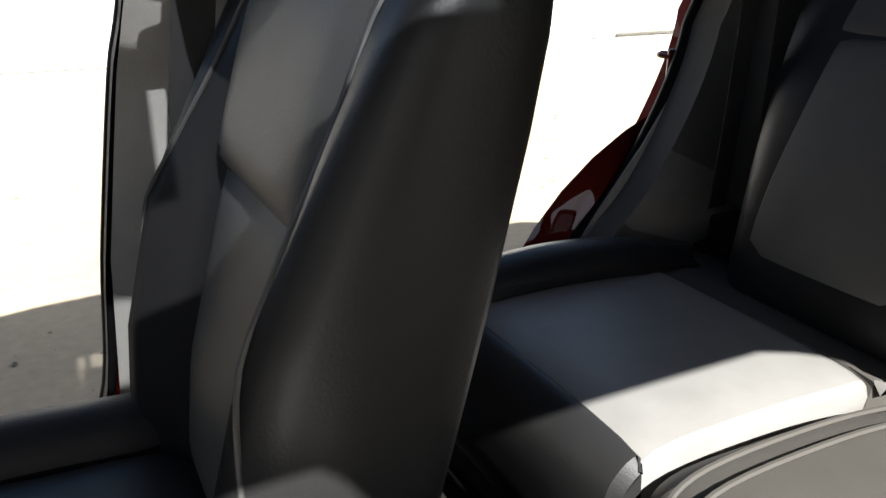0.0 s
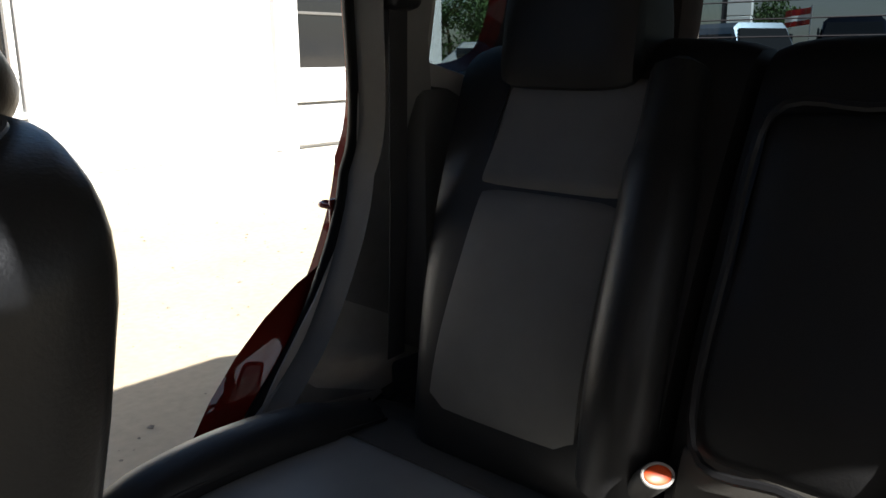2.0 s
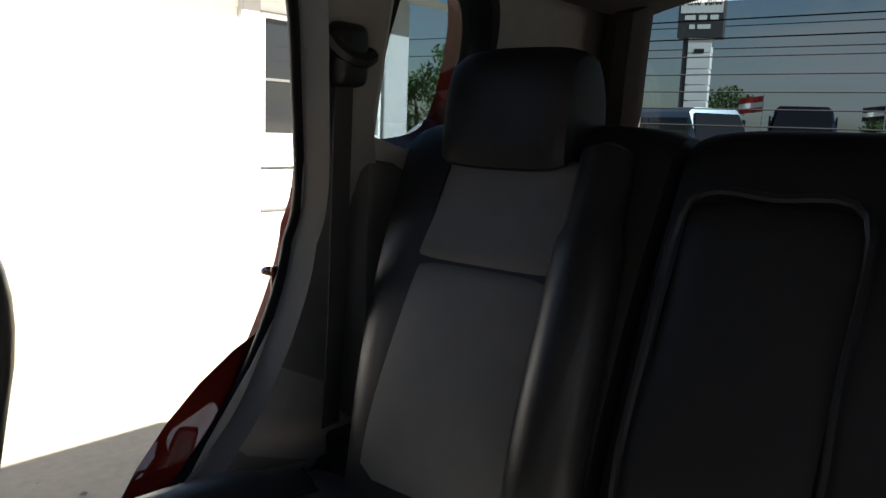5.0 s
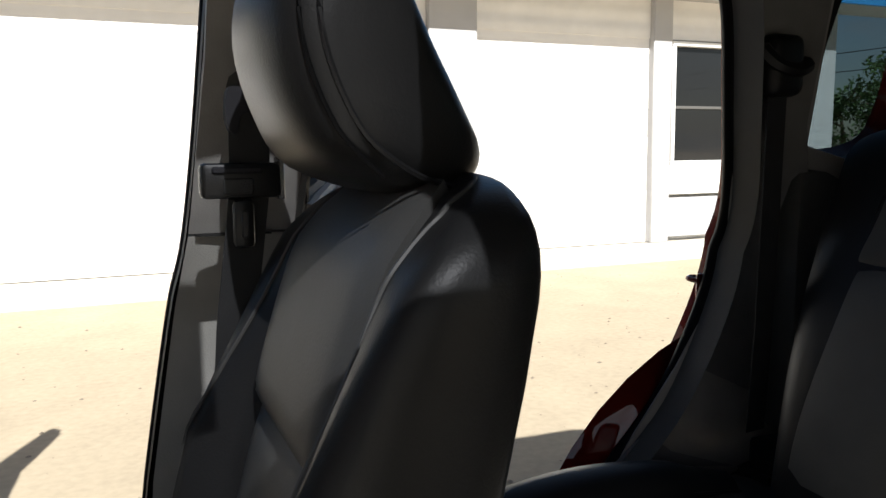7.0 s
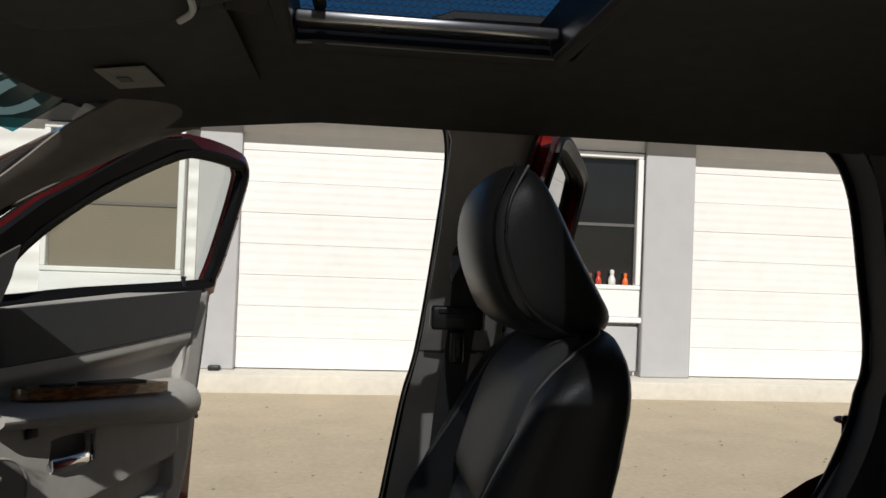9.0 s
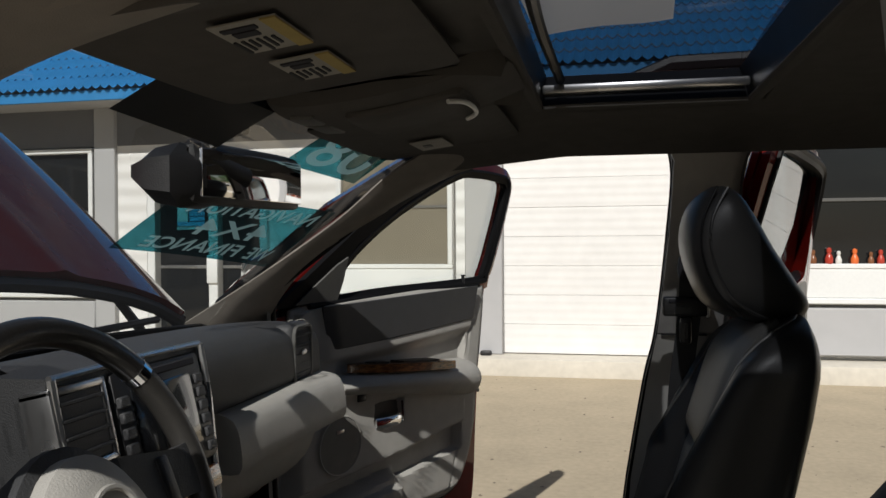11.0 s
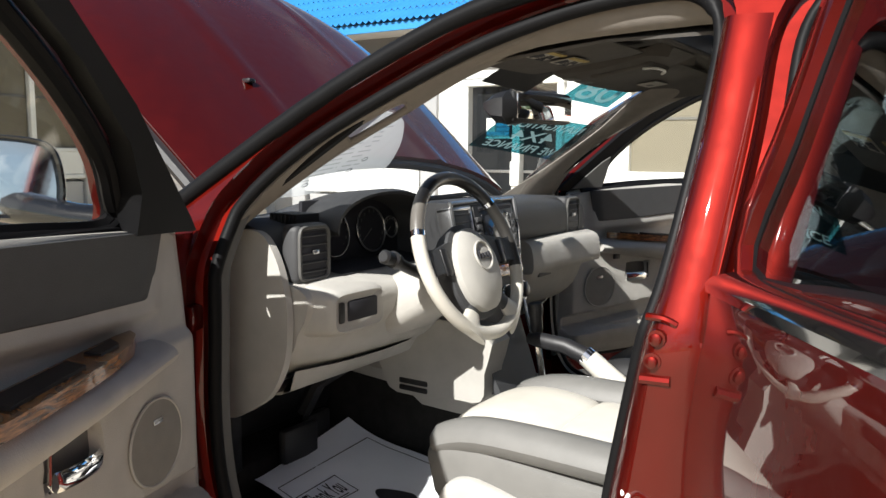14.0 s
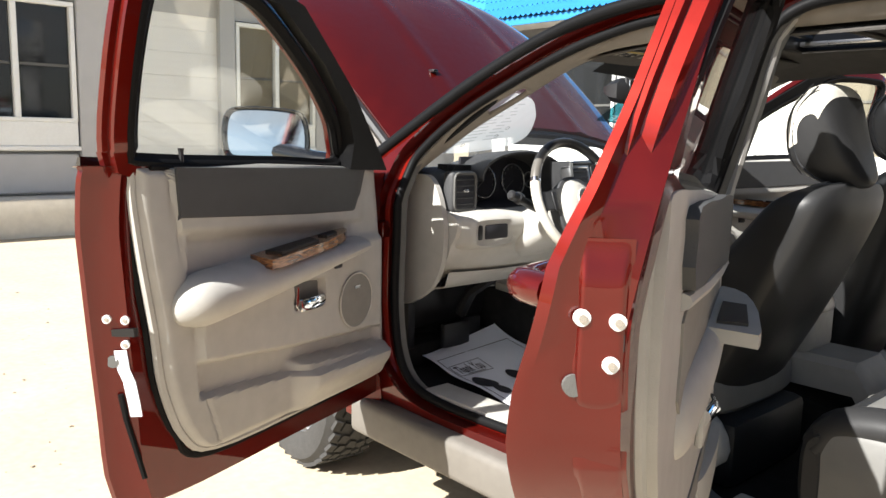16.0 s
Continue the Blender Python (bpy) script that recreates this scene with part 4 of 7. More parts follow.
        part("seat_valance", mesh(pillow, [(0.17, 0.465), (0.128, 0.53), (0.118, 0.63), (0.138, 0.685), (0.185, 0.708), (0.26, 0.700), (0.42, 0.664), (0.70, 0.645), (0.76, 0.52), (0.58, 0.465)], -0.272, -0.215, 0.022, 3.5, 10, low), DASH_LIGHT, seat, "pale plastic seat side with a lever")
        part("lever_panel", mesh(pillow, [(0.215, 0.50), (0.198, 0.60), (0.212, 0.665), (0.245, 0.678), (0.36, 0.652), (0.52, 0.630), (0.60, 0.56), (0.54, 0.49)], -0.278, -0.262, 0.010, 4, 8, low), DASH_LIGHT, seat)
        part("panel_slot", mesh(tube, [low(0.238, -0.2785, 0.662), low(0.30, -0.2788, 0.645), low(0.346, -0.2785, 0.632)], 0.0022, 6), TRIM_GREY, seat)
        part("seat_lever", mesh(tube, spline([low(0.352, -0.27, 0.622), low(0.352, -0.298, 0.620), low(0.338, -0.303, 0.596), low(0.300, -0.303, 0.582)], 4), [0.013] * 5 + [0.016] * 8, 10), BLACK, seat)
    else:
        part("seat_valance", mesh(pillow, [(0.12, 0.47), (0.10, 0.56), (0.16, 0.625), (0.55, 0.645), (0.68, 0.60), (0.70, 0.50), (0.55, 0.46)], 0.215, 0.265, 0.02, 4, 8, f), DASH_LIGHT, seat, "pale plastic seat side")
    part("seat_frame", mesh(rbox, f(0.15, -0.21, 0.415), f(0.70, 0.21, 0.60), 0.03), BLACK, seat)
    return seat


front_seat(0.41, 1)
front_seat(-0.43, -1, 11.0, 0.07)


def rear_section(y0, y1, insert, label):
    """One section of the rear bench: backrest and cushion."""
    back = [(1.47, 0.74), (1.51, 0.92), (1.585, 1.10), (1.665, 1.25), (1.71, 1.318), (1.77, 1.345), (1.84, 1.325), (1.83, 1.2), (1.76, 0.95), (1.68, 0.72), (1.55, 0.68)]
    narrow = lambda x, y, z: Vector((x, y if abs(y) < 0.57 else math.copysign(0.57 + (abs(y) - 0.57) * ramp_of(z, [(0.80, 0.35), (1.30, 1.0)]), y), z))
    seat = part("rear_seat", mesh(pillow, back, y0, y1, 0.035, 3.5, 12, narrow), SLATE, car, label)
    if insert:
        k = 1 if y1 > 0.5 else -1
        lo, hi = (0.300, 0.80) if k > 0 else (-0.80, -0.255)
        # one leather in two tones: right cushion painted sunlit, left one dimmer
        part("cushion", mesh(pillow, [(1.00, 0.60), (1.005, 0.68), (1.06, 0.735), (1.20, 0.742), (1.36, 0.735), (1.425, 0.722), (1.428, 0.64), (1.10, 0.52)], lo, hi, 0.018, 4.0, 14), SUNLIT_GREY if k > 0 else GREY_LEATHER, seat)
        part("cushion_front", mesh(pillow, [(1.000, 0.54), (0.990, 0.62), (0.994, 0.685), (1.010, 0.715), (1.034, 0.732), (1.050, 0.728), (1.060, 0.70), (1.060, 0.54)], lo - 0.003, hi, 0.020, 4.0, 10), SLATE, seat, "slate leather cushion front")
        # slate border strip, its sunlit tone painted in
        part("cushion_border", mesh(pillow, [(1.415, 0.60), (1.418, 0.716), (1.435, 0.728), (1.50, 0.726), (1.545, 0.715), (1.60, 0.70), (1.60, 0.58)], lo - 0.014 if k > 0 else lo, hi if k > 0 else hi + 0.014, 0.022, 4.0, 10), SUNLIT_SLATE, seat)
    else:
        # slate centre cushion and its piping, coloured as sunlit
        part("cushion", mesh(pillow, [(1.00, 0.60), (1.005, 0.68), (1.06, 0.735), (1.20, 0.74), (1.38, 0.728), (1.445, 0.712), (1.455, 0.66), (1.45, 0.58), (1.10, 0.52)], -0.25, 0.290, 0.05, 3.0, 16), SUNLIT_SLATE, seat)
    if insert:
        k = 1 if y1 > 0.5 else -1
        part("cushion_bolster", mesh(tube, spline([(1.02, k * 0.755, 0.66), (1.07, k * 0.75, 0.73), (1.20, k * 0.745, 0.752), (1.36, k * 0.74, 0.742), (1.50, k * 0.735, 0.71)], 5), [0.04] + [0.052] * 16 + [0.045] * 4, 12, False, (0, 0, 1), 0.8), SLATE, seat)
        part("bolster_piping", mesh(tube, spline([(1.008, k * 0.70, 0.66), (1.06, k * 0.70, 0.745), (1.20, k * 0.697, 0.757), (1.36, k * 0.692, 0.745), (1.50, k * 0.69, 0.728)], 5), 0.0028, 6), BLACK, seat)
    else:
        for k in (-1, 1):
            for d in (0.0, 0.030):
                part("cushion_piping", mesh(tube, spline([(1.004, 0.02 + k * (0.220 - d), 0.64), (1.02, 0.02 + k * (0.222 - d), 0.708), (1.08, 0.02 + k * (0.226 - d), 0.738), (1.25, 0.02 + k * (0.228 - d), 0.7385), (1.38, 0.02 + k * (0.225 - d), 0.727), (1.43, 0.02 + k * (0.218 - d), 0.714)], 5), 0.0038, 6), SUNLIT_SLATE, seat)
    if insert:
        a, b = insert
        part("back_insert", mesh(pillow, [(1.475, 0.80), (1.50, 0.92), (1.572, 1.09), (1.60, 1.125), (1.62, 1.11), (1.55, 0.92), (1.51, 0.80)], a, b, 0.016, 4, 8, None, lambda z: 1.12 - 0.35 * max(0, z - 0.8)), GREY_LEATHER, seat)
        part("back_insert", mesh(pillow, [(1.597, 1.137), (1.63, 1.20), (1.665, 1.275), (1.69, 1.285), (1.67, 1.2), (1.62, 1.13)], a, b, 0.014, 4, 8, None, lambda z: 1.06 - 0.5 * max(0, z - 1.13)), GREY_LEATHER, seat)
        c = (a + b) / 2
        for k in (-1 if c > 0 else 1,):
            part("back_bolster", mesh(tube, spline([(1.48, c + k * 0.19, 0.78), (1.485, c + k * 0.195, 0.92), (1.55, c + k * 0.185, 1.07), (1.63, c + k * 0.165, 1.2), (1.70, c + k * 0.15, 1.31)], 5), [0.05 if k * c < 0 else 0.026] * 15 + [0.042 if k * c < 0 else 0.022] * 5 + [0.02], 10, False, (0, 1, 0)), SLATE, seat)
        q = 0.022 if c > 0 else -0.022
        part("headrest", mesh(pillow, [(1.655, 1.275), (1.655, 1.36), (1.675, 1.435), (1.725, 1.462), (1.775, 1.445), (1.80, 1.38), (1.795, 1.30), (1.73, 1.27)], c + q - 0.118, c + q + 0.118, 0.03, 3.2, 12, None, lambda z: 1.0 - 0.35 * max(0, z - 1.38)), SLATE, seat)
    return seat


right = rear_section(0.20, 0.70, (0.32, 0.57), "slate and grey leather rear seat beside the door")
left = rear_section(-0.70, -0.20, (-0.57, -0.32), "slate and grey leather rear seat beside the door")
mid = rear_section(-0.195, 0.195, None, "slate leather rear centre seat with folding armrest")
part("armrest_panel", mesh(pillow, [(1.485, 0.85), (1.51, 0.96), (1.585, 1.12), (1.64, 1.235), (1.67, 1.25), (1.66, 1.2), (1.60, 1.08), (1.53, 0.86)], -0.060, 0.158, 0.02, 5, 10), SLATE, mid)
# lower backrest lightened in colour to stand in for sun falling on it
part("lower_back", mesh(pillow, [(1.462, 0.74), (1.470, 0.80), (1.484, 0.852), (1.50, 0.862), (1.53, 0.85), (1.52, 0.74)], -0.075, 0.175, 0.015, 5, 10), SUNLIT_SLATE, mid)
bm = bmesh.new()
tube(bm, spline([(1.478, -0.055, 0.87), (1.56, -0.062, 1.08), (1.645, -0.055, 1.25), (1.655, 0.05, 1.262), (1.645, 0.153, 1.25), (1.56, 0.161, 1.08), (1.478, 0.153, 0.87), (1.468, 0.05, 0.855)], 5, True), 0.006, 6, True)
part("armrest_seam", bm, BLACK, mid)

for s in (-1, 1):
    # seat belts: rear
    g = Vector((1.55, s * 0.70, 1.45))
    belt = part("rear_belt_guide", mesh(rbox, g - Vector((0.035, 0.03, 0.06)), g + Vector((0.04, 0.03, 0.04)), 0.018, 3), BLACK, car)
    bm = bmesh.new()
    skin(bm, [[Vector((x - 0.022, y, z)), Vector((x + 0.022, y + s * 0.004, z)), Vector((x + 0.022, y + s * 0.006, z)), Vector((x - 0.022, y + s * 0.002, z))] for x, y, z in
              ((1.55, s * 0.69, 1.43), (1.56, s * 0.705, 1.2), (1.565, s * 0.715, 1.0), (1.55, s * 0.71, 0.82))])
    part("belt_strap", bm, WEBBING, belt)
    # C pillar trim: a leaning panel beside the rear seat
    loop = [(1.36, 0.73), (1.44, 0.80), (1.53, 0.92), (1.60, 1.05), (1.60, 1.2), (1.545, 1.39), (1.475, 1.555), (1.42, 1.635), (1.60, 1.64), (1.625, 1.5), (1.65, 1.35), (1.70, 1.22), (1.72, 1.1), (1.68, 0.9), (1.64, 0.70)]
    part("c_pillar_trim", mesh(plate, [loop], [0.9, 1.1, 1.2, 1.4], lambda u, v, s=s: Vector((u, s * (side_y(v) - 0.075 - 0.06 * max(0, u - 1.56) / 0.15), v)), 0.02), REAR_TRIM_GREY, car, "dark grey plastic rear pillar trim")
    # B pillar trim
    low = [(0.545, 0.50), (0.572, 0.85), (0.61, 1.08), (0.632, 1.198), (0.788, 1.198), (0.763, 1.08), (0.745, 0.8), (0.77, 0.50)]
    high = [(0.632, 1.202), (0.652, 1.42), (0.658, 1.58), (0.63, 1.65), (0.84, 1.65), (0.802, 1.58), (0.792, 1.4), (0.788, 1.202)]
    lay = lambda u, v: Vector((u, s * (side_y(v) - 0.085 - 0.03 * math.sin(math.pi * min(1, max(0, (u - 0.60) / 0.2)))), v))
    trim = part("b_pillar_trim", mesh(plate, [high], [1.25, 1.3, 1.4, 1.5, 1.58], lay, 0.012), PILLAR_GREY, car, "grey pillar trim with the seat belt")
    part("lower_trim", mesh(plate, [low], [0.6, 0.7, 0.8, 0.9, 1.0, 1.1, 1.15], lay, 0.012), DASH_LIGHT, trim, "khaki lower pillar trim")
    part("trim_joint", mesh(rbox, (0.64, s * (side_y(1.2) - 0.11), 1.1985), (0.74, s * (side_y(1.2) - 0.09), 1.2015), 0), BLACK, trim)
    g = Vector((0.685, s * 0.645, 1.365))
    inner = 0.0 if s > 0 else 0.028
    flat = lambda u, v, w: Vector((g.x + 0.010 + 0.70 * u, s * (0.645 + inner + w), g.z - 0.006 + 0.62 * v))
    loop3 = spline([(-0.040, 0.030, 0), (-0.026, 0.040, 0), (0.010, 0.030, 0), (0.040, 0.018, 0), (0.042, -0.006, 0), (0.0, -0.006, 0), (-0.020, -0.016, 0), (-0.024, -0.042, 0), (-0.034, -0.046, 0), (-0.043, -0.02, 0)], 4, True)
    guide = part("belt_guide", mesh(prism, [(p.x, p.y) for p in loop3], flat, -0.012, 0.010), INK, trim, "black belt guide loop")
    part("guide_slot", mesh(skin, [[flat(u, v, w) for u, v in ((-0.026, 0.006), (-0.024, 0.012), (0.036, 0.004), (0.036, -0.001))] for w in (-0.0135, -0.010)]), INK, guide)
    part("guide_bolt", mesh(tube, [flat(-0.006, 0.034, -0.014), flat(0.006, 0.031, -0.014)], 0.003, 8), SILVER, guide)
    part("guide_bracket", mesh(tube, [(0.70, s * 0.705, 1.39), (0.69, s * (0.66 + inner), 1.385)], 0.02, 10), BLACK, trim)
    if s > 0:
        tongue = part("belt_tongue", mesh(rbox, (0.632, 0.615, 1.257), (0.722, 0.645, 1.297), 0.006, 2), BLACK, trim, "black belt tongue on the strap")
        part("tongue_slot", mesh(rbox, (0.644, 0.611, 1.285), (0.700, 0.620, 1.293), 0.002, 1), INK, tongue)
        part("tongue_pad", mesh(rbox, (0.656, 0.611, 1.262), (0.690, 0.618, 1.280), 0.004, 2), DASH_DARK, tongue)
        part("tongue_plate", mesh(rbox, (0.718, 0.619, 1.255), (0.726, 0.640, 1.303), 0.001, 1), SILVER, tongue)
        part("belt_stop", mesh(rbox, (0.666, 0.612, 1.200), (0.690, 0.630, 1.256), 0.007, 2), BLACK, trim)
        part("stop_slot", mesh(rbox, (0.674, 0.609, 1.212), (0.682, 0.614, 1.244), 0.002, 1), DASH_DARK, trim)
    bm = bmesh.new()
    skin(bm, [[Vector((x - 0.023, y, z)), Vector((x + 0.023, y, z)), Vector((x + 0.023, y + 0.003, z)), Vector((x - 0.023, y + 0.003, z))] for x, y, z in
              ((0.692, s * (0.640 + inner), 1.372), (0.688, s * (0.630 + inner), 1.27), (0.668, s * (0.645 + inner), 1.1), (0.66, s * 0.70, 0.9), (0.66, s * 0.755, 0.55))])
    part("belt_strap", bm, WEBBING, trim)
def belt_buckle(foot, head, r):
    """A belt buckle on its stalk, an orange release button sunk in its end."""
    foot, head = Vector(foot), Vector(head)
    d = (head - foot).normalized()
    buckle = part("belt_buckle", mesh(tube, [foot, foot.lerp(head, 0.35), foot.lerp(head, 0.55), head - d * 0.006, head], [0.6 * r, 0.72 * r, 0.98 * r, r, 0.93 * r], 18, False, (0, 0, 1), 0.72), TRIM_GREY, car, "grey belt buckle with orange button")
    side = d.cross(Vector((0, 0, 1))).normalized()
    top = side.cross(d)
    part("buckle_rim", mesh(tube, [head + side * math.cos(a) * r * 0.86 + top * math.sin(a) * r * 0.60 for a in (math.pi * i / 12 for i in range(24))], 0.0022, 6, True, d), DASH_LIGHT, buckle)
    part("release_button", mesh(tube, [head - d * 0.004, head + d * 0.001, head + d * 0.002], [0.76 * r, 0.76 * r, 0.66 * r], 18, False, (0, 0, 1), 0.66), ORANGE, buckle)


belt_buckle((1.505, 0.262, 0.735), (1.452, 0.182, 0.832), 0.024)
belt_buckle((1.491, 0.221, 0.735), (1.474, 0.124, 0.762), 0.026)

# ---- dashboard ----
TOP = [(-0.64, 1.165), (-0.56, 1.20), (-0.42, 1.228), (-0.30, 1.243), (-0.22, 1.238), (-0.175, 1.215), (-0.165, 1.16), (-0.17, 1.115), (-0.21, 1.095), (-0.40, 1.06), (-0.62, 1.06)]
TOP_DRIVER = [(-0.64, 1.165), (-0.58, 1.20), (-0.50, 1.225), (-0.42, 1.235), (-0.345, 1.228), (-0.30, 1.20), (-0.285, 1.14), (-0.28, 1.09), (-0.30, 1.075), (-0.40, 1.06), (-0.62, 1.06)]
TOP_CLUSTER = [(-0.64, 1.165), (-0.58, 1.20), (-0.53, 1.222), (-0.48, 1.23), (-0.43, 1.225), (-0.40, 1.20), (-0.395, 1.14), (-0.39, 1.098), (-0.30, 1.085), (-0.40, 1.06), (-0.62, 1.06)]
bm = bmesh.new()
rings = []
for y in (-0.73, -0.725, -0.70, -0.66, -0.62, -0.59, -0.575, -0.56, -0.50, -0.40, -0.30, -0.20, -0.18, -0.165, -0.15, -0.10, 0.0, 0.1, 0.2, 0.3, 0.4, 0.5, 0.6, 0.66, 0.70, 0.725, 0.73):
    face3 = TOP if y > -0.16 else TOP_CLUSTER if -0.57 < y else TOP_DRIVER
    t = y / 0.73
    rings.append([Vector((p.x - 0.04 * max(0, -t) ** 6, y, p.y - 0.02 * abs(t) ** 4)) for p in spline([(x, z, 0) for x, z in face3], 3, True)])
skin(bm, rings)
dash = part("dashboard", bm, DASH_DARK, car, "slate over khaki moulded dashboard")
for name, a, b, front, low_pts in (("lower_dash", -0.72, -0.16, -0.155, [(-0.30, 1.085), (-0.20, 1.075), (-0.155, 1.05), (-0.16, 1.0), (-0.185, 0.96), (-0.20, 0.92), (-0.25, 0.87), (-0.33, 0.835), (-0.50, 0.79), (-0.55, 0.9), (-0.45, 1.05)]),
                                   ("lower_dash", 0.243, 0.73, -0.13, [(-0.28, 1.105), (-0.20, 1.105), (-0.15, 1.09), (-0.135, 1.04), (-0.14, 0.995), (-0.20, 0.985), (-0.24, 0.90), (-0.33, 0.83), (-0.50, 0.79), (-0.55, 0.9), (-0.45, 1.05)])):
    bm = bmesh.new()
    prof = [(p.x, p.y) for p in spline([(x, z, 0) for x, z in low_pts], 3, True)]
    rings = []
    for j in range(13):
        y = a + (b - a) * j / 12
        k = -0.07 * (abs(y) / 0.72) ** 6 if a < 0 else 0.035 * (y / 0.72) ** 2
        rings.append([Vector((x + k * (1 if x > -0.4 else 0), y, z)) for x, z in prof])
    skin(bm, rings)
    part(name, bm, DASH_LIGHT, dash)
part("lower_panel", mesh(skin, [[Vector((-0.30, y, 0.815)), Vector((-0.24 - 0.05 * (abs(y + 0.42) / 0.3) ** 2, y, 0.865)), Vector((-0.33, y, 0.80)), Vector((-0.50, y, 0.765))] for y in (-0.70, -0.6, -0.5, -0.4, -0.3, -0.2)]), DASH_LIGHT, dash)
part("glovebox_latch", mesh(rbox, (-0.215, 0.42, 0.955), (-0.195, 0.52, 0.975), 0.005, 2), TRIM_GREY, dash)
for s in (-1, 1):
    # end caps, seen with the doors open
    loop = [(-0.56, 1.15), (-0.44, 1.195), (-0.36, 1.20), (-0.315, 1.17), (-0.28, 1.10), (-0.262, 1.0), (-0.28, 0.88), (-0.36, 0.78), (-0.52, 0.75)]
    part("dash_end_cap", mesh(prism, [(p.x, p.y) for p in spline([(a, b, 0) for a, b in loop], 4, True)], lambda u, v, w: Vector((u, w, v)), s * 0.725, s * 0.745), DASH_LIGHT, dash)
    # outer air vents
    vx, vy, vz = (-0.266, -0.652, 1.148) if s < 0 else (-0.172, 0.627, 1.163)
    vent = part("air_vent", mesh(rbox, (vx - 0.05, vy - 0.060, vz - 0.072), (vx + 0.004, vy + 0.060, vz + 0.068), 0.016, 3), DASH_DARK, dash)
    part("vent_mouth", mesh(rbox, (vx - 0.02, vy - 0.047, vz - 0.060), (vx + 0.005, vy + 0.047, vz + 0.058), 0.010, 3), INK, vent)
    part("vent_bezel", mesh(tube, [Vector((vx + 0.005, vy + 0.050 * math.copysign(abs(math.cos(a)) ** 0.3, math.cos(a)), vz - 0.001 + 0.062 * math.copysign(abs(math.sin(a)) ** 0.3, math.sin(a)))) for a in (2 * math.pi * i / 36 for i in range(36))], 0.005, 6, True, (1, 0, 0)), TRIM_GREY, vent)
    for k in range(5):
        part("vent_blade", mesh(rbox, (vx - 0.008, vy - 0.045, vz - 0.046 + 0.021 * k), (vx + 0.0085, vy + 0.045, vz - 0.041 + 0.021 * k), 0.002, 1), DASH_DARK, vent)
    part("vent_tab", mesh(rbox, (vx + 0.004, vy - 0.012, vz - 0.004), (vx + 0.013, vy + 0.012, vz + 0.008), 0.004, 2), SILVER, vent)
for k in range(8):
    part("demist_slot", mesh(rbox, (-0.40 + 0.012 * k, -0.66, 1.212), (-0.394 + 0.012 * k, -0.58, 1.236), 0.001, 1), BLACK, dash)

# instrument binnacle
bm = bmesh.new()
rings = []
for j in range(17):
    w = math.pi * j / 16
    y, z = -0.37 + 0.215 * -math.cos(w), 1.195 + 0.095 * math.sin(w) ** 0.8
    rings.append([Vector((-0.54, y * 1.0, z - 0.05)), Vector((-0.40, y, z - 0.012)), Vector((-0.27, y, z)), Vector((-0.245, y, z - 0.006)), Vector((-0.25, -0.37 + 0.95 * (y + 0.37), z - 0.014)), Vector((-0.375, -0.37 + 0.90 * (y + 0.37), z - 0.03))])
skin(bm, rings, False, False)
binnacle = part("instrument_hood", bm, DASH_DARK, dash)
part("instrument_face", mesh(rbox, (-0.385, -0.575, 1.06), (-0.372, -0.17, 1.262), 0.004), INK, dash)
part("instrument_surround", mesh(sheet, lambda u, v: Vector((-0.375 + 0.13 * u, -0.37 + 0.20 * (2 * v - 1), 1.098 - 0.012 * u)), 4, 8), INK, dash)
for y, r in ((-0.465, 0.062), (-0.305, 0.062), (-0.54, 0.03), (-0.215, 0.03)):
    d = part("dial", mesh(disc, (-0.368, y, 1.172), (1, 0, 0.15), r), INK, dash)
    part("dial_ring", mesh(ring, (-0.364, y, 1.172), (1, 0, 0.15), r, 0.0025), SILVER, d)
    part("dial_needle", mesh(tube, [(-0.364, y, 1.172), (-0.364, y - r * 0.6, 1.172 - r * 0.5)], 0.0015, 5), TRIM_GREY, d)
    bm = bmesh.new()
    for k in range(12):
        w = radians(-40 + 260 * k / 11)
        c = Vector((-0.364, y + r * 0.84 * math.cos(w), 1.172 + r * 0.84 * math.sin(w)))
        rbox(bm, c - Vector((0.001, 0.0015, 0.004)), c + Vector((0.001, 0.0015, 0.004)), 0)
    part("dial_scale", bm, TRIM_GREY, d)

# centre stack: vents and screen side by side in a silver surround
MID = -0.045
stack = part("centre_console_face", mesh(skin, [[Vector((x - 0.10, MID - h, z)), Vector((x, MID - h + 0.005, z)), Vector((x, MID + h - 0.005, z)), Vector((x - 0.10, MID + h, z))] for x, h, z in
                                         ((-0.158, 0.180, 1.247), (-0.145, 0.182, 1.18), (-0.132, 0.178, 1.10), (-0.118, 0.168, 1.0), (-0.11, 0.155, 0.90), (-0.06, 0.13, 0.80), (-0.02, 0.115, 0.71))]), DASH_DARK, dash, "centre console with air vents and screen")
slope = Matrix.Translation((-0.140, MID, 1.168)) @ Matrix.Rotation(radians(-13), 4, "Y")
sl = lambda x, y, z: slope @ Vector((x, y, z))
frame_bm = bmesh.new()
for a0, b0, c0, d0 in ((-0.190, -0.178, -0.045, 0.070), (-0.090, -0.078, -0.045, 0.070), (-0.190, -0.078, 0.058, 0.070), (-0.190, -0.078, -0.045, -0.033)):
    rbox(frame_bm, (-0.04, a0, c0), (0.006, b0, d0), 0.004, 2, sl)
part("vent_surround", frame_bm, SILVER, stack)
part("stack_vent", mesh(rbox, (-0.02, -0.179, -0.034), (0.004, -0.089, 0.060), 0.003, 1, sl), BLACK, stack)
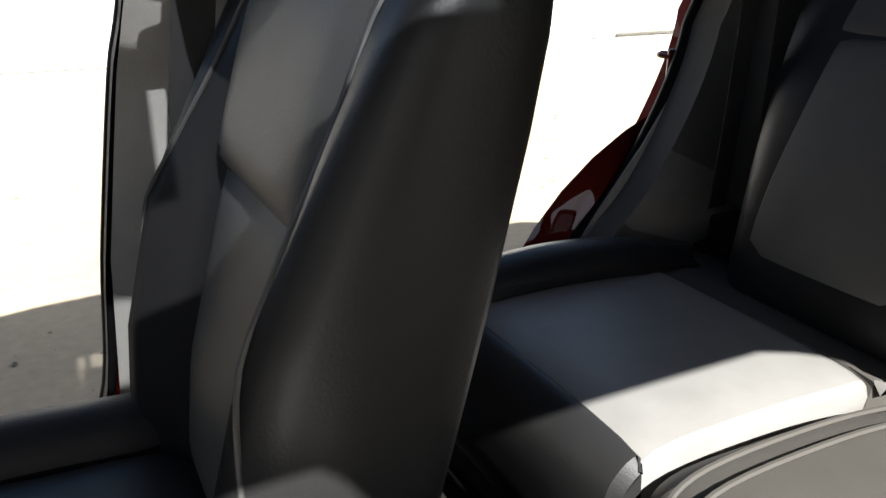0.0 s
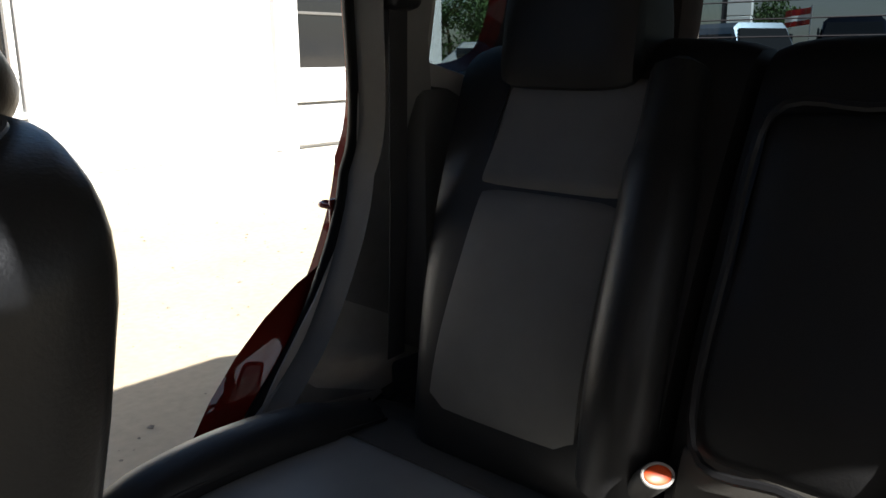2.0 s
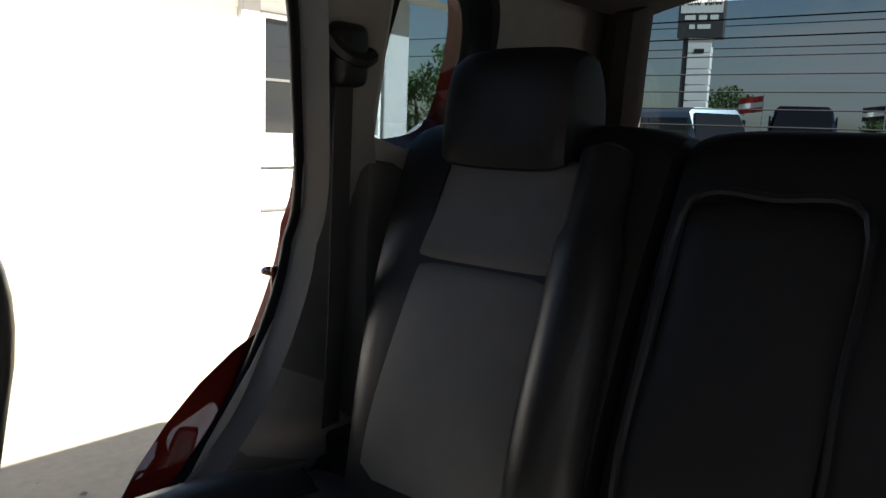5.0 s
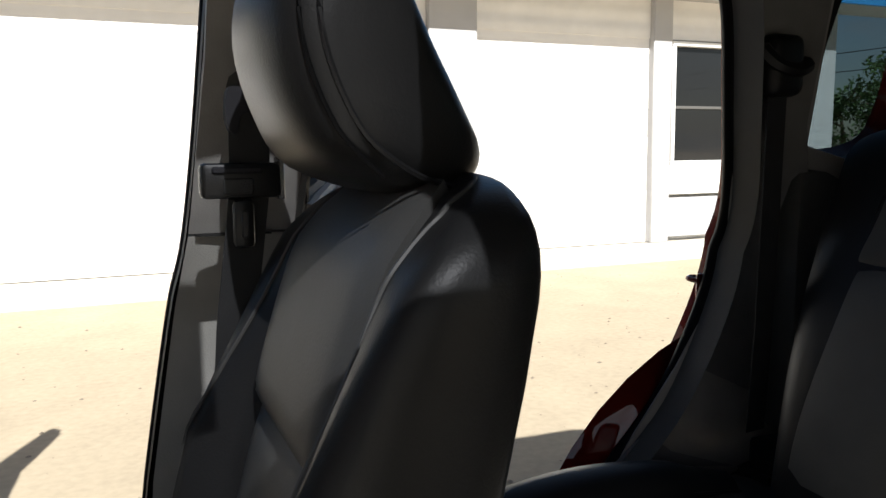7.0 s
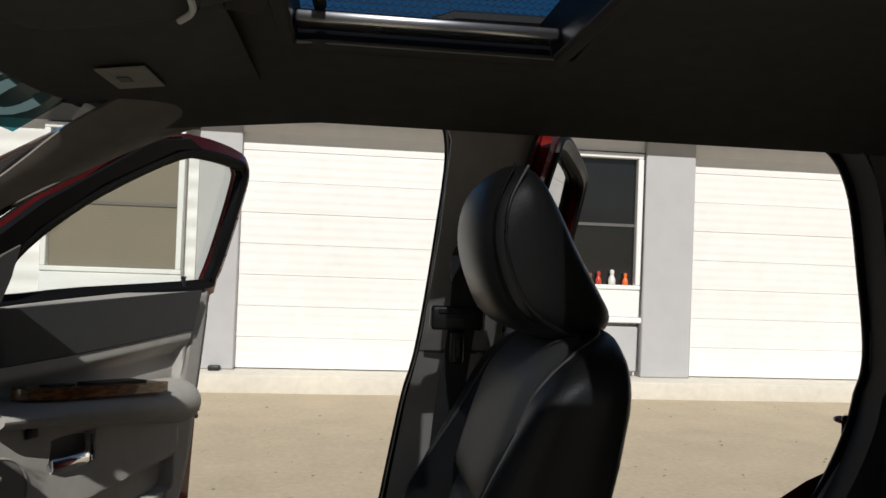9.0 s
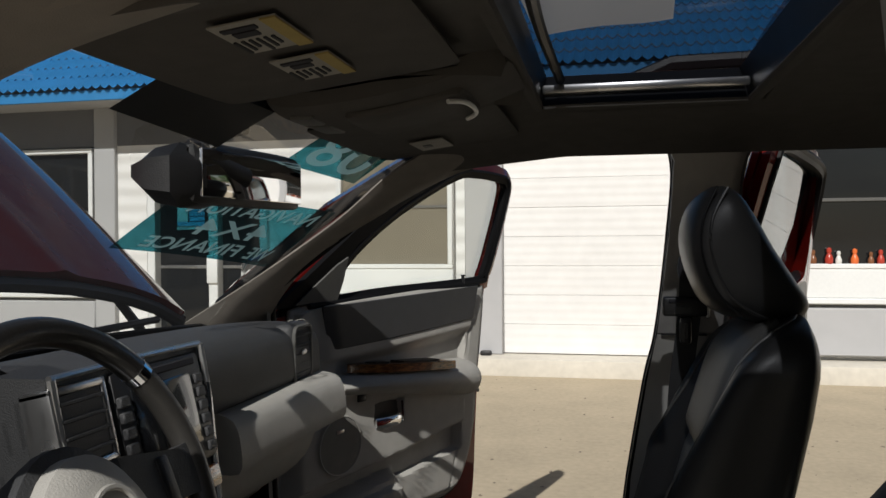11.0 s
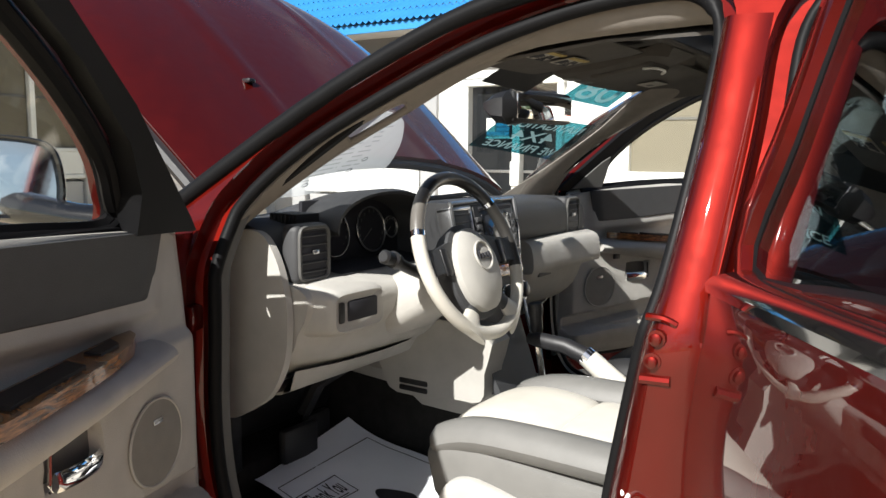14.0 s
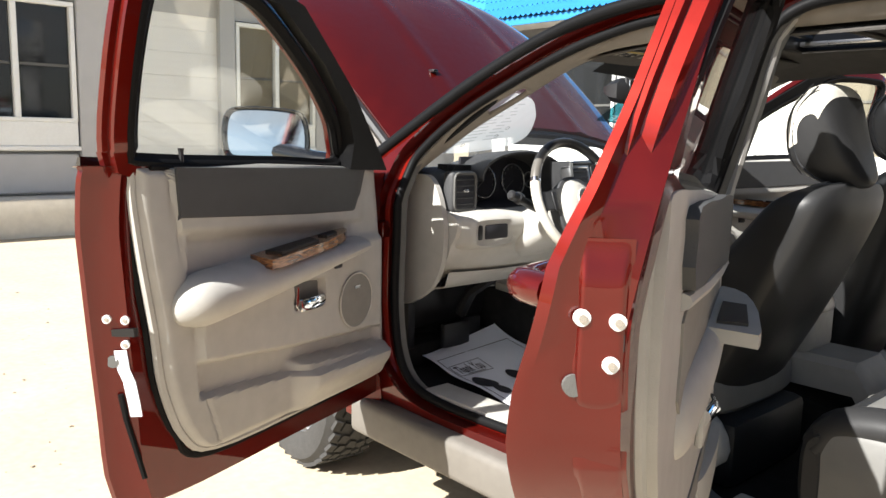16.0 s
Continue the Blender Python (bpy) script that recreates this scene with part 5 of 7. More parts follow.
for j in range(4):
    part("vent_blade", mesh(rbox, (0.0, -0.177, -0.022 + 0.022 * j), (0.009, -0.091, -0.017 + 0.022 * j), 0.001, 1, sl), DASH_DARK, stack)
part("screen_bezel", mesh(rbox, (-0.02, -0.070, -0.105), (0.008, 0.166, 0.070), 0.010, 2, sl), BLACK, stack)
part("navigation_screen", mesh(rbox, (-0.01, -0.035, -0.075), (0.0105, 0.125, 0.040), 0.004, 2, sl), SCREEN, stack)
part("disc_slot", mesh(rbox, (-0.01, -0.045, 0.050), (0.010, 0.145, 0.062), 0.002, 1, sl), INK, stack)
for y in (-0.055, 0.145):
    for j in range(6):
        part("stack_button", mesh(rbox, (-0.005, y - 0.011, -0.092 + 0.022 * j), (0.013, y + 0.011, -0.076 + 0.022 * j), 0.002, 1, sl), DASH_DARK, stack)
for k, a, b in ((-1, 0.180, 0.12), (1, 0.182, 0.118)):
    part("stack_trim", mesh(tube, spline([(-0.154, MID + k * a, 1.246), (-0.140, MID + k * a, 1.17), (-0.128, MID + k * (a - 0.004), 1.08), (-0.105, MID + k * 0.165, 0.95), (-0.05, MID + k * 0.135, 0.82)], 4), 0.0065, 8), SILVER, stack)
part("stack_trim", mesh(tube, [(-0.156, MID - 0.180, 1.247), (-0.158, MID, 1.249), (-0.156, MID + 0.182, 1.247)], 0.005, 8), SILVER, stack)
part("wood_strip", mesh(rbox, (-0.005, -0.15, -0.150), (0.014, 0.15, -0.115), 0.006, 2, sl), WOOD, stack)
for y in (-0.095, 0.0, 0.095):
    knob = part("climate_knob", mesh(tube, [sl(0.0, y, -0.20), sl(0.040, y, -0.20), sl(0.044, y, -0.20)], [0.026, 0.024, 0.018], 16), BLACK, stack)
    part("knob_ring", mesh(ring, sl(0.03, y, -0.20), sl(1, 0, 0) - sl(0, 0, 0), 0.026, 0.003, 20), SILVER, knob)

# light switch panel, left of the column
sw = part("light_switch_panel", mesh(skin, [[Vector((x, -0.60 + w * math.copysign(abs(math.cos(a)) ** 0.35, math.cos(a)), 1.013 + h * math.copysign(abs(math.sin(a)) ** 0.35, math.sin(a)))) for a in (2 * math.pi * i / 32 for i in range(32))] for x, w, h in
                                            ((-0.250, 0.112, 0.066), (-0.185, 0.102, 0.056), (-0.168, 0.094, 0.049), (-0.164, 0.088, 0.044), (-0.167, 0.082, 0.038))]), DASH_LIGHT, dash)
part("switch_recess", mesh(rbox, (-0.18, -0.645, 0.990), (-0.1615, -0.535, 1.040), 0.006, 2), INK, sw)
part("dimmer_wheel", mesh(rbox, (-0.18, -0.676, 0.990), (-0.1605, -0.658, 1.040), 0.005, 2), BLACK, sw)

# steering column and wheel
HUB = Vector((-0.008, -0.354, 1.132))
tilt = Matrix.Translation(HUB) @ Matrix.Rotation(radians(-21.5), 4, "Y")
wp = lambda x, y, z: tilt @ Vector((x, y, z))
column = part("steering_column", mesh(skin, [[wp(x, y * w, z * h + dz) for y, z in [(math.copysign(abs(math.cos(a)) ** 0.6, math.cos(a)), math.copysign(abs(math.sin(a)) ** 0.6, math.sin(a))) for a in [2 * math.pi * i / 24 for i in range(24)]]]
                                           for x, w, h, dz in ((-0.34, 0.120, 0.075, -0.060), (-0.22, 0.115, 0.078, -0.058), (-0.13, 0.098, 0.072, -0.045), (-0.085, 0.080, 0.060, -0.030), (-0.078, 0.070, 0.050, -0.028))]), DASH_LIGHT, dash)
R = 0.209
rim_pt = lambda a, r=R: wp(0.012 * math.cos(2 * a) * 0, -r * math.cos(a), r * math.sin(a) * 0.97)
sw = part("steering_wheel", mesh(tube, [rim_pt(radians(a)) for a in range(56, 141, 4)], 0.0172, 12, False, (1, 0, 0)), material("black_wheel_leather", (0.018, 0.017, 0.016), 0.3, coat=0.3, bump=0.15), car, "two-tone leather steering wheel")
# rim sides lit and shaded by colour: lighter by the door, darker inboard
TAUPE = material("taupe_wheel_leather", (0.11, 0.102, 0.09), 0.35, coat=0.2, bump=0.15)
SHADED_TAUPE = material("shaded_wheel_leather", (0.035, 0.033, 0.030), 0.4, bump=0.15)
part("side_rim", mesh(tube, [rim_pt(radians(a)) for a in range(20, 57, 4)], 0.0172, 12, False, (1, 0, 0)), TAUPE, sw)
part("side_rim", mesh(tube, [rim_pt(radians(a)) for a in range(140, 197, 4)], 0.0172, 12, False, (1, 0, 0)), SHADED_TAUPE, sw)
part("lower_rim", mesh(tube, [rim_pt(radians(a)) for a in range(196, 381, 4)], 0.0172, 12, False, (1, 0, 0)), CREAM, sw)
for a in (20, 140):
    part("rim_clip", mesh(tube, [rim_pt(radians(a - 2.0)), rim_pt(radians(a)), rim_pt(radians(a + 2.0))], 0.0182, 12, False, (1, 0, 0)), CHROME, sw)
bm = bmesh.new()
pad = []
for k in range(36):
    a = 2 * math.pi * k / 36
    c, d = math.cos(a), math.sin(a)
    pad.append((0.090 * math.copysign(abs(c) ** 0.9, c) * (1.0 - 0.16 * max(0.0, d) ** 2), 0.108 * math.copysign(abs(d) ** 0.9, d) - 0.008))
hp = lambda x, y, z: wp(x + 0.012, y - 0.020, z - 0.034)
skin(bm, [[hp(x, y * q, z * q) for y, z in pad] for x, q in ((-0.05, 0.9), (-0.01, 1.0), (0.012, 0.97), (0.026, 0.8), (0.034, 0.45), (0.036, 0.02))])
part("airbag_cover", bm, DASH_LIGHT, sw, "khaki airbag cover with a round badge")
part("badge_ring", mesh(ring, hp(0.0355, 0, 0.02), hp(1, 0, 0) - hp(0, 0, 0), 0.036, 0.0035), DASH_LIGHT, sw)
bm = bmesh.new()
for k, (w, h) in enumerate(((0.007, 0.02), (0.008, 0.014), (0.008, 0.014), (0.009, 0.016))):
    y = -0.022 + 0.0145 * k
    rbox(bm, (0.035, y - w / 2, 0.012 - (0.003 if k == 3 else 0)), (0.040, y + w / 2, 0.012 + h), 0.002, 2, hp)
part("badge_mark", bm, INK, sw)
for k in (-1, 1):
    part("spoke", mesh(skin, [[wp(x, k * y, z) for x, z in ((-0.012, z0 - h), (0.010, z0 - h), (0.010, z0 + h), (-0.012, z0 + h))] for y, z0, h in ((0.06, 0.005, 0.04), (0.12, 0.0, 0.034), (0.165, -0.004, 0.030), (0.207, -0.006, 0.034))]), DASH_DARK, sw)
    part("spoke_buttons", mesh(rbox, (0.002, k * 0.132 - 0.013, -0.042), (0.014, k * 0.132 + 0.013, 0.026), 0.006, 2, wp), BLACK, sw)
    for name, mat, rows in (("lower_spoke", DASH_DARK, ((0.036, -0.090, 0.024, 0.010), (0.066, -0.126, 0.022, 0.010), (0.088, -0.150, 0.024, 0.011))),
                            ("spoke_end", CREAM, ((0.080, -0.142, 0.024, 0.012), (0.094, -0.160, 0.032, 0.014), (0.106, -0.176, 0.050, 0.015), (0.114, -0.186, 0.060, 0.012)))):
        part(name, mesh(skin, [[wp(0.002 + t * math.sin(a), k * (y + 0.77 * w * math.cos(a)), z + 0.64 * w * math.cos(a)) for a in (2 * math.pi * i / 14 for i in range(14))] for y, z, w, t in rows]), mat, sw)
part("pad_surround", mesh(skin, [[hp(x, y * q, z * q) for y, z in pad] for x, q in ((-0.055, 1.0), (-0.02, 1.13), (-0.008, 1.12), (-0.004, 1.0))]), DASH_DARK, sw)
part("column_collar", mesh(tube, [wp(-0.08, 0, -0.025), wp(-0.03, 0, -0.01)], [0.062, 0.05], 18), DASH_DARK, column.parent)
stalk = part("column_stalk", mesh(tube, [wp(-0.10, -0.06, -0.02), wp(-0.085, -0.15, 0.005), wp(-0.072, -0.225, 0.034)], [0.017, 0.014, 0.013], 10), BLACK, column.parent)
part("stalk_knob", mesh(tube, [wp(-0.076, -0.205, 0.028), wp(-0.071, -0.225, 0.034), wp(-0.070, -0.228, 0.035), wp(-0.066, -0.256, 0.042), wp(-0.065, -0.262, 0.043)], [0.020, 0.021, 0.016, 0.017, 0.012], 12), BLACK, stalk)
part("column_stalk", mesh(tube, [wp(-0.10, 0.06, 0.0), wp(-0.09, 0.13, 0.012), wp(-0.08, 0.18, 0.02)], [0.010, 0.010, 0.012], 10), BLACK, column.parent)

# centre console and shifter
con = part("centre_console", mesh(skin, [[Vector((x, -w, min(0.65, z - 0.1))), Vector((x, -w, z - 0.02)), Vector((x, -w + 0.02, z)), Vector((x, w - 0.02, z)), Vector((x, w, z - 0.02)), Vector((x, w, min(0.65, z - 0.1)))] for x, w, z in
                                         ((-0.60, 0.14, 0.74), (-0.10, 0.13, 0.72), (0.05, 0.115, 0.70), (0.30, 0.11, 0.70), (0.60, 0.11, 0.70), (0.85, 0.11, 0.70), (0.92, 0.11, 0.60))]), DASH_LIGHT, car, "khaki centre console between the front seats")
part("tunnel", mesh(skin, [[Vector((x, -w, 0.41)), Vector((x, -w * 0.9, z)), Vector((x, w * 0.9, z)), Vector((x, w, 0.41))] for x, w, z in ((-0.70, 0.17, 0.70), (-0.20, 0.14, 0.66), (0.30, 0.115, 0.66), (0.88, 0.115, 0.52))]), CARPET, con, "dark carpet over the tunnel")
part("console_side", mesh(prism, loop2([(-0.44, 0.90), (-0.40, 0.74), (-0.345, 0.680), (-0.165, 0.693), (-0.06, 0.70), (-0.048, 0.78), (-0.055, 0.90)], 3), lambda x, z, y: Vector((x, y, z)), -0.210, -0.11), DASH_LIGHT, con)
for k in range(2):
    part("side_vent", mesh(rbox, (-0.337, -0.214, 0.690 + 0.021 * k), (-0.236, -0.20, 0.707 + 0.021 * k), 0.005, 2), BLACK, con)
part("shifter_plate", mesh(rbox, (-0.07, -0.07, 0.70), (0.14, 0.07, 0.716), 0.008, 2), BLACK, con)
part("shifter_stem", mesh(tube, [(0.05, -0.035, 0.71), (0.035, -0.042, 0.82), (0.028, -0.046, 0.88)], 0.010, 8), CHROME, con)
part("shifter_knob", mesh(tube, spline([(0.032, -0.044, 0.86), (0.028, -0.048, 0.90), (0.025, -0.051, 0.945), (0.023, -0.052, 0.966)], 4), [0.014] * 3 + [0.019] * 4 + [0.022] * 5 + [0.012], 12), BLACK, con)
part("wood_panel", mesh(rbox, (-0.09, -0.10, 0.698), (0.16, 0.10, 0.708), 0.006, 2), WOOD, con)
part("brake_boot", mesh(tube, spline([(0.40, -0.085, 0.70), (0.30, -0.088, 0.77), (0.20, -0.092, 0.845)], 4), [0.045, 0.04, 0.036, 0.033, 0.031, 0.030, 0.029, 0.028, 0.027], 12, False, (0, 1, 0)), CREAM, con, "cream stitched handbrake boot")
part("brake_grip", mesh(tube, [(0.205, -0.092, 0.842), (0.14, -0.096, 0.865), (0.06, -0.10, 0.872), (0.03, -0.10, 0.872)], [0.024, 0.023, 0.022, 0.014], 12), BLACK, con)
part("brake_collar", mesh(tube, [(0.212, -0.0915, 0.838), (0.196, -0.0925, 0.848)], 0.027, 14), CHROME, con)
part("cup_holder", mesh(ring, (0.26, 0.03, 0.707), (0, 0, 1), 0.042, 0.006), DASH_LIGHT, con)
part("cup_well", mesh(disc, (0.26, 0.03, 0.706), (0, 0, 1), 0.038), TRIM_GREY, con)
part("armrest_lid", mesh(pillow, [(0.38, 0.84), (0.365, 0.89), (0.40, 0.938), (0.50, 0.945), (0.62, 0.905), (0.70, 0.85), (0.68, 0.80), (0.5, 0.81)], -0.105, 0.105, 0.03, 4, 10), CREAM, con, "cream padded armrest lid")
part("armrest_base", mesh(rbox, (0.385, -0.10, 0.69), (0.70, 0.10, 0.835), 0.02, 3), DASH_LIGHT, con)
part("seat_buckle", mesh(rbox, (0.49, -0.145, 0.69), (0.56, -0.12, 0.735), 0.008, 2), TRIM_GREY, con)
part("release_button", mesh(rbox, (0.475, -0.148, 0.715), (0.50, -0.118, 0.738), 0.006, 2), ORANGE, con)
for y, w, x in ((-0.30, 0.05, -0.60), (-0.42, 0.07, -0.56)):
    part("pedal", mesh(rbox, (x, y - w, 0.50), (x + 0.03, y + w, 0.60), 0.01, 2), BLACK, car)
part("pedal_bracket", mesh(tube, [(-0.58, -0.36, 0.62), (-0.52, -0.36, 0.72), (-0.40, -0.36, 0.80)], 0.025, 8), BLACK, car)

# ---- overhead ----
for s in (-1, 1):
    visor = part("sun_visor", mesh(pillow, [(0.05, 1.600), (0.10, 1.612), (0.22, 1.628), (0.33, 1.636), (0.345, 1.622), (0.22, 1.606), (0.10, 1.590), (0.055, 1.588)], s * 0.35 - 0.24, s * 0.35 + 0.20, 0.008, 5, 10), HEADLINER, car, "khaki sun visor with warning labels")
    part("visor_rod", mesh(tube, [(0.06, s * 0.54, 1.60), (0.06, s * 0.60, 1.60)], 0.006, 6), HEADLINER, visor)
vf = lambda x, y, z: Vector((x, y, 1.5868 + (x - 0.10) * 0.135 + z))
drv = [o for o in car.children if o.name.startswith("sun_visor")][0]
psg = [o for o in car.children if o.name.startswith("sun_visor")][1]
LABEL = material("aged_label_paper", (0.30, 0.285, 0.25), 0.8)
for y0 in (-0.465, -0.338):
    part("warning_label", mesh(rbox, (0.190, y0, -0.0045), (0.252, y0 + 0.088, -0.003), 0, 1, vf), LABEL, drv, "white and yellow printed warning label")
    part("label_head", mesh(rbox, (0.238, y0, -0.006), (0.252, y0 + 0.088, -0.0045), 0, 1, vf), YELLOW, drv)
    for k in range(6):
        part("printed_line", mesh(rbox, (0.192 + 0.0072 * k, y0 + 0.046, -0.006), (0.1948 + 0.0072 * k, y0 + 0.083 - 0.007 * (k % 3), -0.0045), 0, 1, vf), INK, drv)
    part("printed_sign", mesh(rbox, (0.197, y0 + 0.010, -0.006), (0.229, y0 + 0.019, -0.0045), 0, 1, vf), INK, drv)
    part("printed_sign", mesh(rbox, (0.202, y0 + 0.023, -0.006), (0.224, y0 + 0.036, -0.0045), 0, 1, vf), INK, drv)
part("warning_label", mesh(rbox, (0.17, 0.31, -0.004), (0.23, 0.42, -0.002), 0, 1, vf), LABEL, psg)
part("printed_line", mesh(rbox, (0.185, 0.35, -0.006), (0.20, 0.375, -0.0045), 0, 1, vf), TRIM_GREY, psg)
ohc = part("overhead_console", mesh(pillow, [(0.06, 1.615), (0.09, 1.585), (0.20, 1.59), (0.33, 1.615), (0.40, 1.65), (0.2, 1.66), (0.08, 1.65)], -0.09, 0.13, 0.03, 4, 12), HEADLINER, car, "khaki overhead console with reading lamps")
part("lamp_lens", mesh(rbox, (0.095, 0.01, 1.581), (0.13, 0.075, 1.590), 0.01, 2), TRIM_GREY, ohc)
part("lamp_lens", mesh(rbox, (0.095, -0.065, 1.581), (0.13, -0.01, 1.590), 0.01, 2), TRIM_GREY, ohc)
part("glasses_door", mesh(pillow, [(0.17, 1.588), (0.19, 1.578), (0.30, 1.597), (0.335, 1.612), (0.32, 1.62), (0.2, 1.60)], -0.06, 0.10, 0.012, 4, 10), HEADLINER, ohc)
part("door_edge", mesh(tube, spline([(0.315, -0.055, 1.600), (0.332, -0.03, 1.603), (0.337, 0.02, 1.604), (0.332, 0.07, 1.603), (0.315, 0.095, 1.600)], 5), 0.0035, 6), WHITE_PLASTIC, ohc)

mm = lambda x, y, z: Vector((x - 0.024 + 0.16 * (y - 0.145), y + 0.125, z + 0.012))
mirror = part("rearview_mirror", mesh(pillow, [(0.0, 1.462), (-0.022, 1.470), (-0.034, 1.505), (-0.022, 1.546), (0.0, 1.553), (0.006, 1.507)], -0.150, 0.145, 0.012, 4, 12, mm), BLACK, car, "black rear-view mirror on the windscreen")
part("mirror_glass", mesh(rbox, (0.002, -0.139, 1.472), (0.008, 0.134, 1.544), 0.002, 2, mm), MIRROR, mirror)
part("mirror_stem", mesh(tube, [(-0.05, 0.10, 1.518), (-0.075, 0.04, 1.535), (-0.09, 0.0, 1.545)], [0.018, 0.024, 0.03], 10), BLACK, mirror)
house = bmesh.new()
skin(house, [[Vector((x + dx * h, y0 + (y1 - y0) * a, z + h * b)) for a, b in ((0.0, -0.55), (0.25, -1.0), (0.75, -1.0), (1.0, -0.55), (1.0, 0.55), (0.75, 1.0), (0.25, 1.0), (0.0, 0.55))] for x, y0, y1, z, h, dx in
             ((-0.165, -0.050, 0.030, 1.520, 0.016, 0.6), (-0.145, -0.062, 0.045, 1.515, 0.040, 0.5), (-0.105, -0.055, 0.055, 1.515, 0.048, 0.3), (-0.070, -0.025, 0.070, 1.515, 0.040, 0.0), (-0.060, -0.010, 0.070, 1.515, 0.028, 0.0))])
part("sensor_box", house, BLACK, mirror)
part("mirror_cable", mesh(tube, spline([(-0.075, 0.01, 1.55), (-0.045, 0.035, 1.578), (-0.02, 0.045, 1.588), (-0.02, 0.02, 1.605)], 5), 0.006, 6), BLACK, mirror)

# film and sheets on the windscreen
def on_screen(u0, u1, v0, v1, lift, skew=0.0, n=8):
    bm = bmesh.new()
    sheet(bm, lambda u, v: screen_pt(u0 + (u1 - u0) * u, v0 + skew * (1 - u) + (v1 - v0 - 2 * skew * (1 - u)) * v, lift), n, n)
    return bm


part("bracket_patch", on_screen(-0.47, 0.02, 0.735, 0.97, 0.002, 0.03), GLOSS_DARK, car, "black patch printed on the windscreen behind the mirror")
film = part("windscreen_banner", on_screen(0.13, 0.90, 0.345, 0.62, 0.004, 0.04), TEAL, car, "teal lettered banner film on the windscreen")
part("windscreen_banner", on_screen(0.34, 0.80, 0.74, 0.91, 0.004), TEAL, car, "teal lettered banner film on the windscreen")


for ob in [o for o in car.children if o.name.startswith("windscreen_banner")]:
    ob.visible_shadow = False
# ---- the car: doors ----
GLOSS_BLACK = material("gloss_black", (0.008, 0.008, 0.009), 0.08, vary=0.0, coat=1.0)


def opened(hx, hy, s, angle):
    """Maps a door's own (along it from the hinge, inward from its skin, up) into the world."""
    c, d = math.cos(radians(angle)), math.sin(radians(angle))
    return lambda u, v, z: Vector((hx + u * c + v * d, s * (hy + u * d - v * c), z))


def lean_in(z):
    return 0.28 * max(0.0, z - 1.12) + 0.10 * max(0.0, 0.55 - z)


REAR_CURVE = [(0.45, 0.03), (0.55, -0.008), (0.70, -0.03), (0.85, -0.038), (0.98, -0.036), (1.05, -0.026), (1.11, -0.009), (1.15, 0.0), (1.20, 0.007), (1.24, 0.022), (1.29, 0.043), (1.40, 0.078), (1.50, 0.106), (1.66, 0.150)]


def skin_at(u, z, front):
    """How far the outer skin lies inward of the door's flat plane."""
    if front:
        return lean_in(z) * 0.6
    return ramp_of(z, REAR_CURVE) * (0.5 + 0.5 * min(1.0, max(0.0, u)))


def outer_skin(bm, low, f, front):
    """The crowned outer sheet of a door, filling its outline."""
    n, zs = len(low), [z for u, z in low]
    z0, z1 = min(zs) + 0.006, max(zs) - 0.004
    def at(a, b):
        z = z0 + (z1 - z0) * b
        us = []
        for k in range(n):
            (ua, za), (ub, zb) = low[k], low[(k + 1) % n]
            if (za - z) * (zb - z) <= 0 and za != zb:
                us.append(ua + (ub - ua) * (z - za) / (zb - za))
        lo, hi = min(us) + 0.003, max(us) - 0.003
        u = lo + (hi - lo) * a
        return f(u, 0.003 - 0.008 * math.sin(math.pi * a) * math.sin(math.pi * b) ** 0.5 + skin_at(u, z, front), z)
    sheet(bm, at, 20, 40)
    return bm


def step(a, b, x):
    """A smooth rise from 0 at a to 1 at b."""
    t = min(1.0, max(0.0, (x - a) / (b - a)))
    return t * t * (3 - 2 * t)


SEAM = [(0.54, 0.80), (0.68, 0.848), (0.78, 0.872), (1.0, 0.908), (1.136, 0.935), (1.27, 0.957)]
UPPER_LOW = [(0.18, 1.100), (0.45, 1.108), (0.70, 1.122), (0.96, 1.138)]
ARM_TOP = [(0.20, 1.030), (0.45, 1.035), (0.65, 1.028), (0.93, 0.975)]
PLATEAU_LOW = [(0.05, 0.706), (0.30, 0.722), (0.53, 0.740), (0.88, 0.778)]
POCKET_LIP = [(0.05, 0.640), (0.50, 0.655), (0.845, 0.684)]


def card_relief(u, z):
    """How far the moulded front door panel stands inward of its base plane."""
    seam = ramp_of(z, SEAM)
    inside = step(seam + 0.003, seam - 0.005, u)
    h = -0.005 * math.exp(-((u - seam) / 0.004) ** 2)
    upper, arm, plat, lip = (ramp_of(u, q) for q in (UPPER_LOW, ARM_TOP, PLATEAU_LOW, POCKET_LIP))
    h += 0.010 * inside * step(upper - 0.042, upper - 0.020, z) * step(0.16, 0.22, u)
    h -= 0.024 * step(0.235, 0.30, u) * step(0.905, 0.885, u) * step(arm - 0.03, arm - 0.01, z) * step(upper - 0.030, upper - 0.062, z)
    h += 0.020 * step(0.888, 0.868, u) * step(0.055, 0.10, u) * step(plat - 0.004, plat + 0.014, z) * step(arm, arm - 0.03, z)
    h -= 0.030 * step(0.878, 0.850, u) * step(0.05, 0.08, u) * step(lip - 0.004, lip + 0.006, z) * step(plat + 0.004, plat - 0.012, z)
    top = 0.654 + 0.082 * (u - 0.043)
    h += 0.060 * step(0.530, 0.470, u) * step(0.018, 0.10, u) * step(top + 0.003, top - 0.010, z) * (0.30 + 0.70 * step(0.545, 0.63, z))
    h -= 0.022 * step(0.392, 0.402, u) * step(0.535, 0.525, u) * step(0.842, 0.850, z) * step(0.924, 0.916, z)
    return h


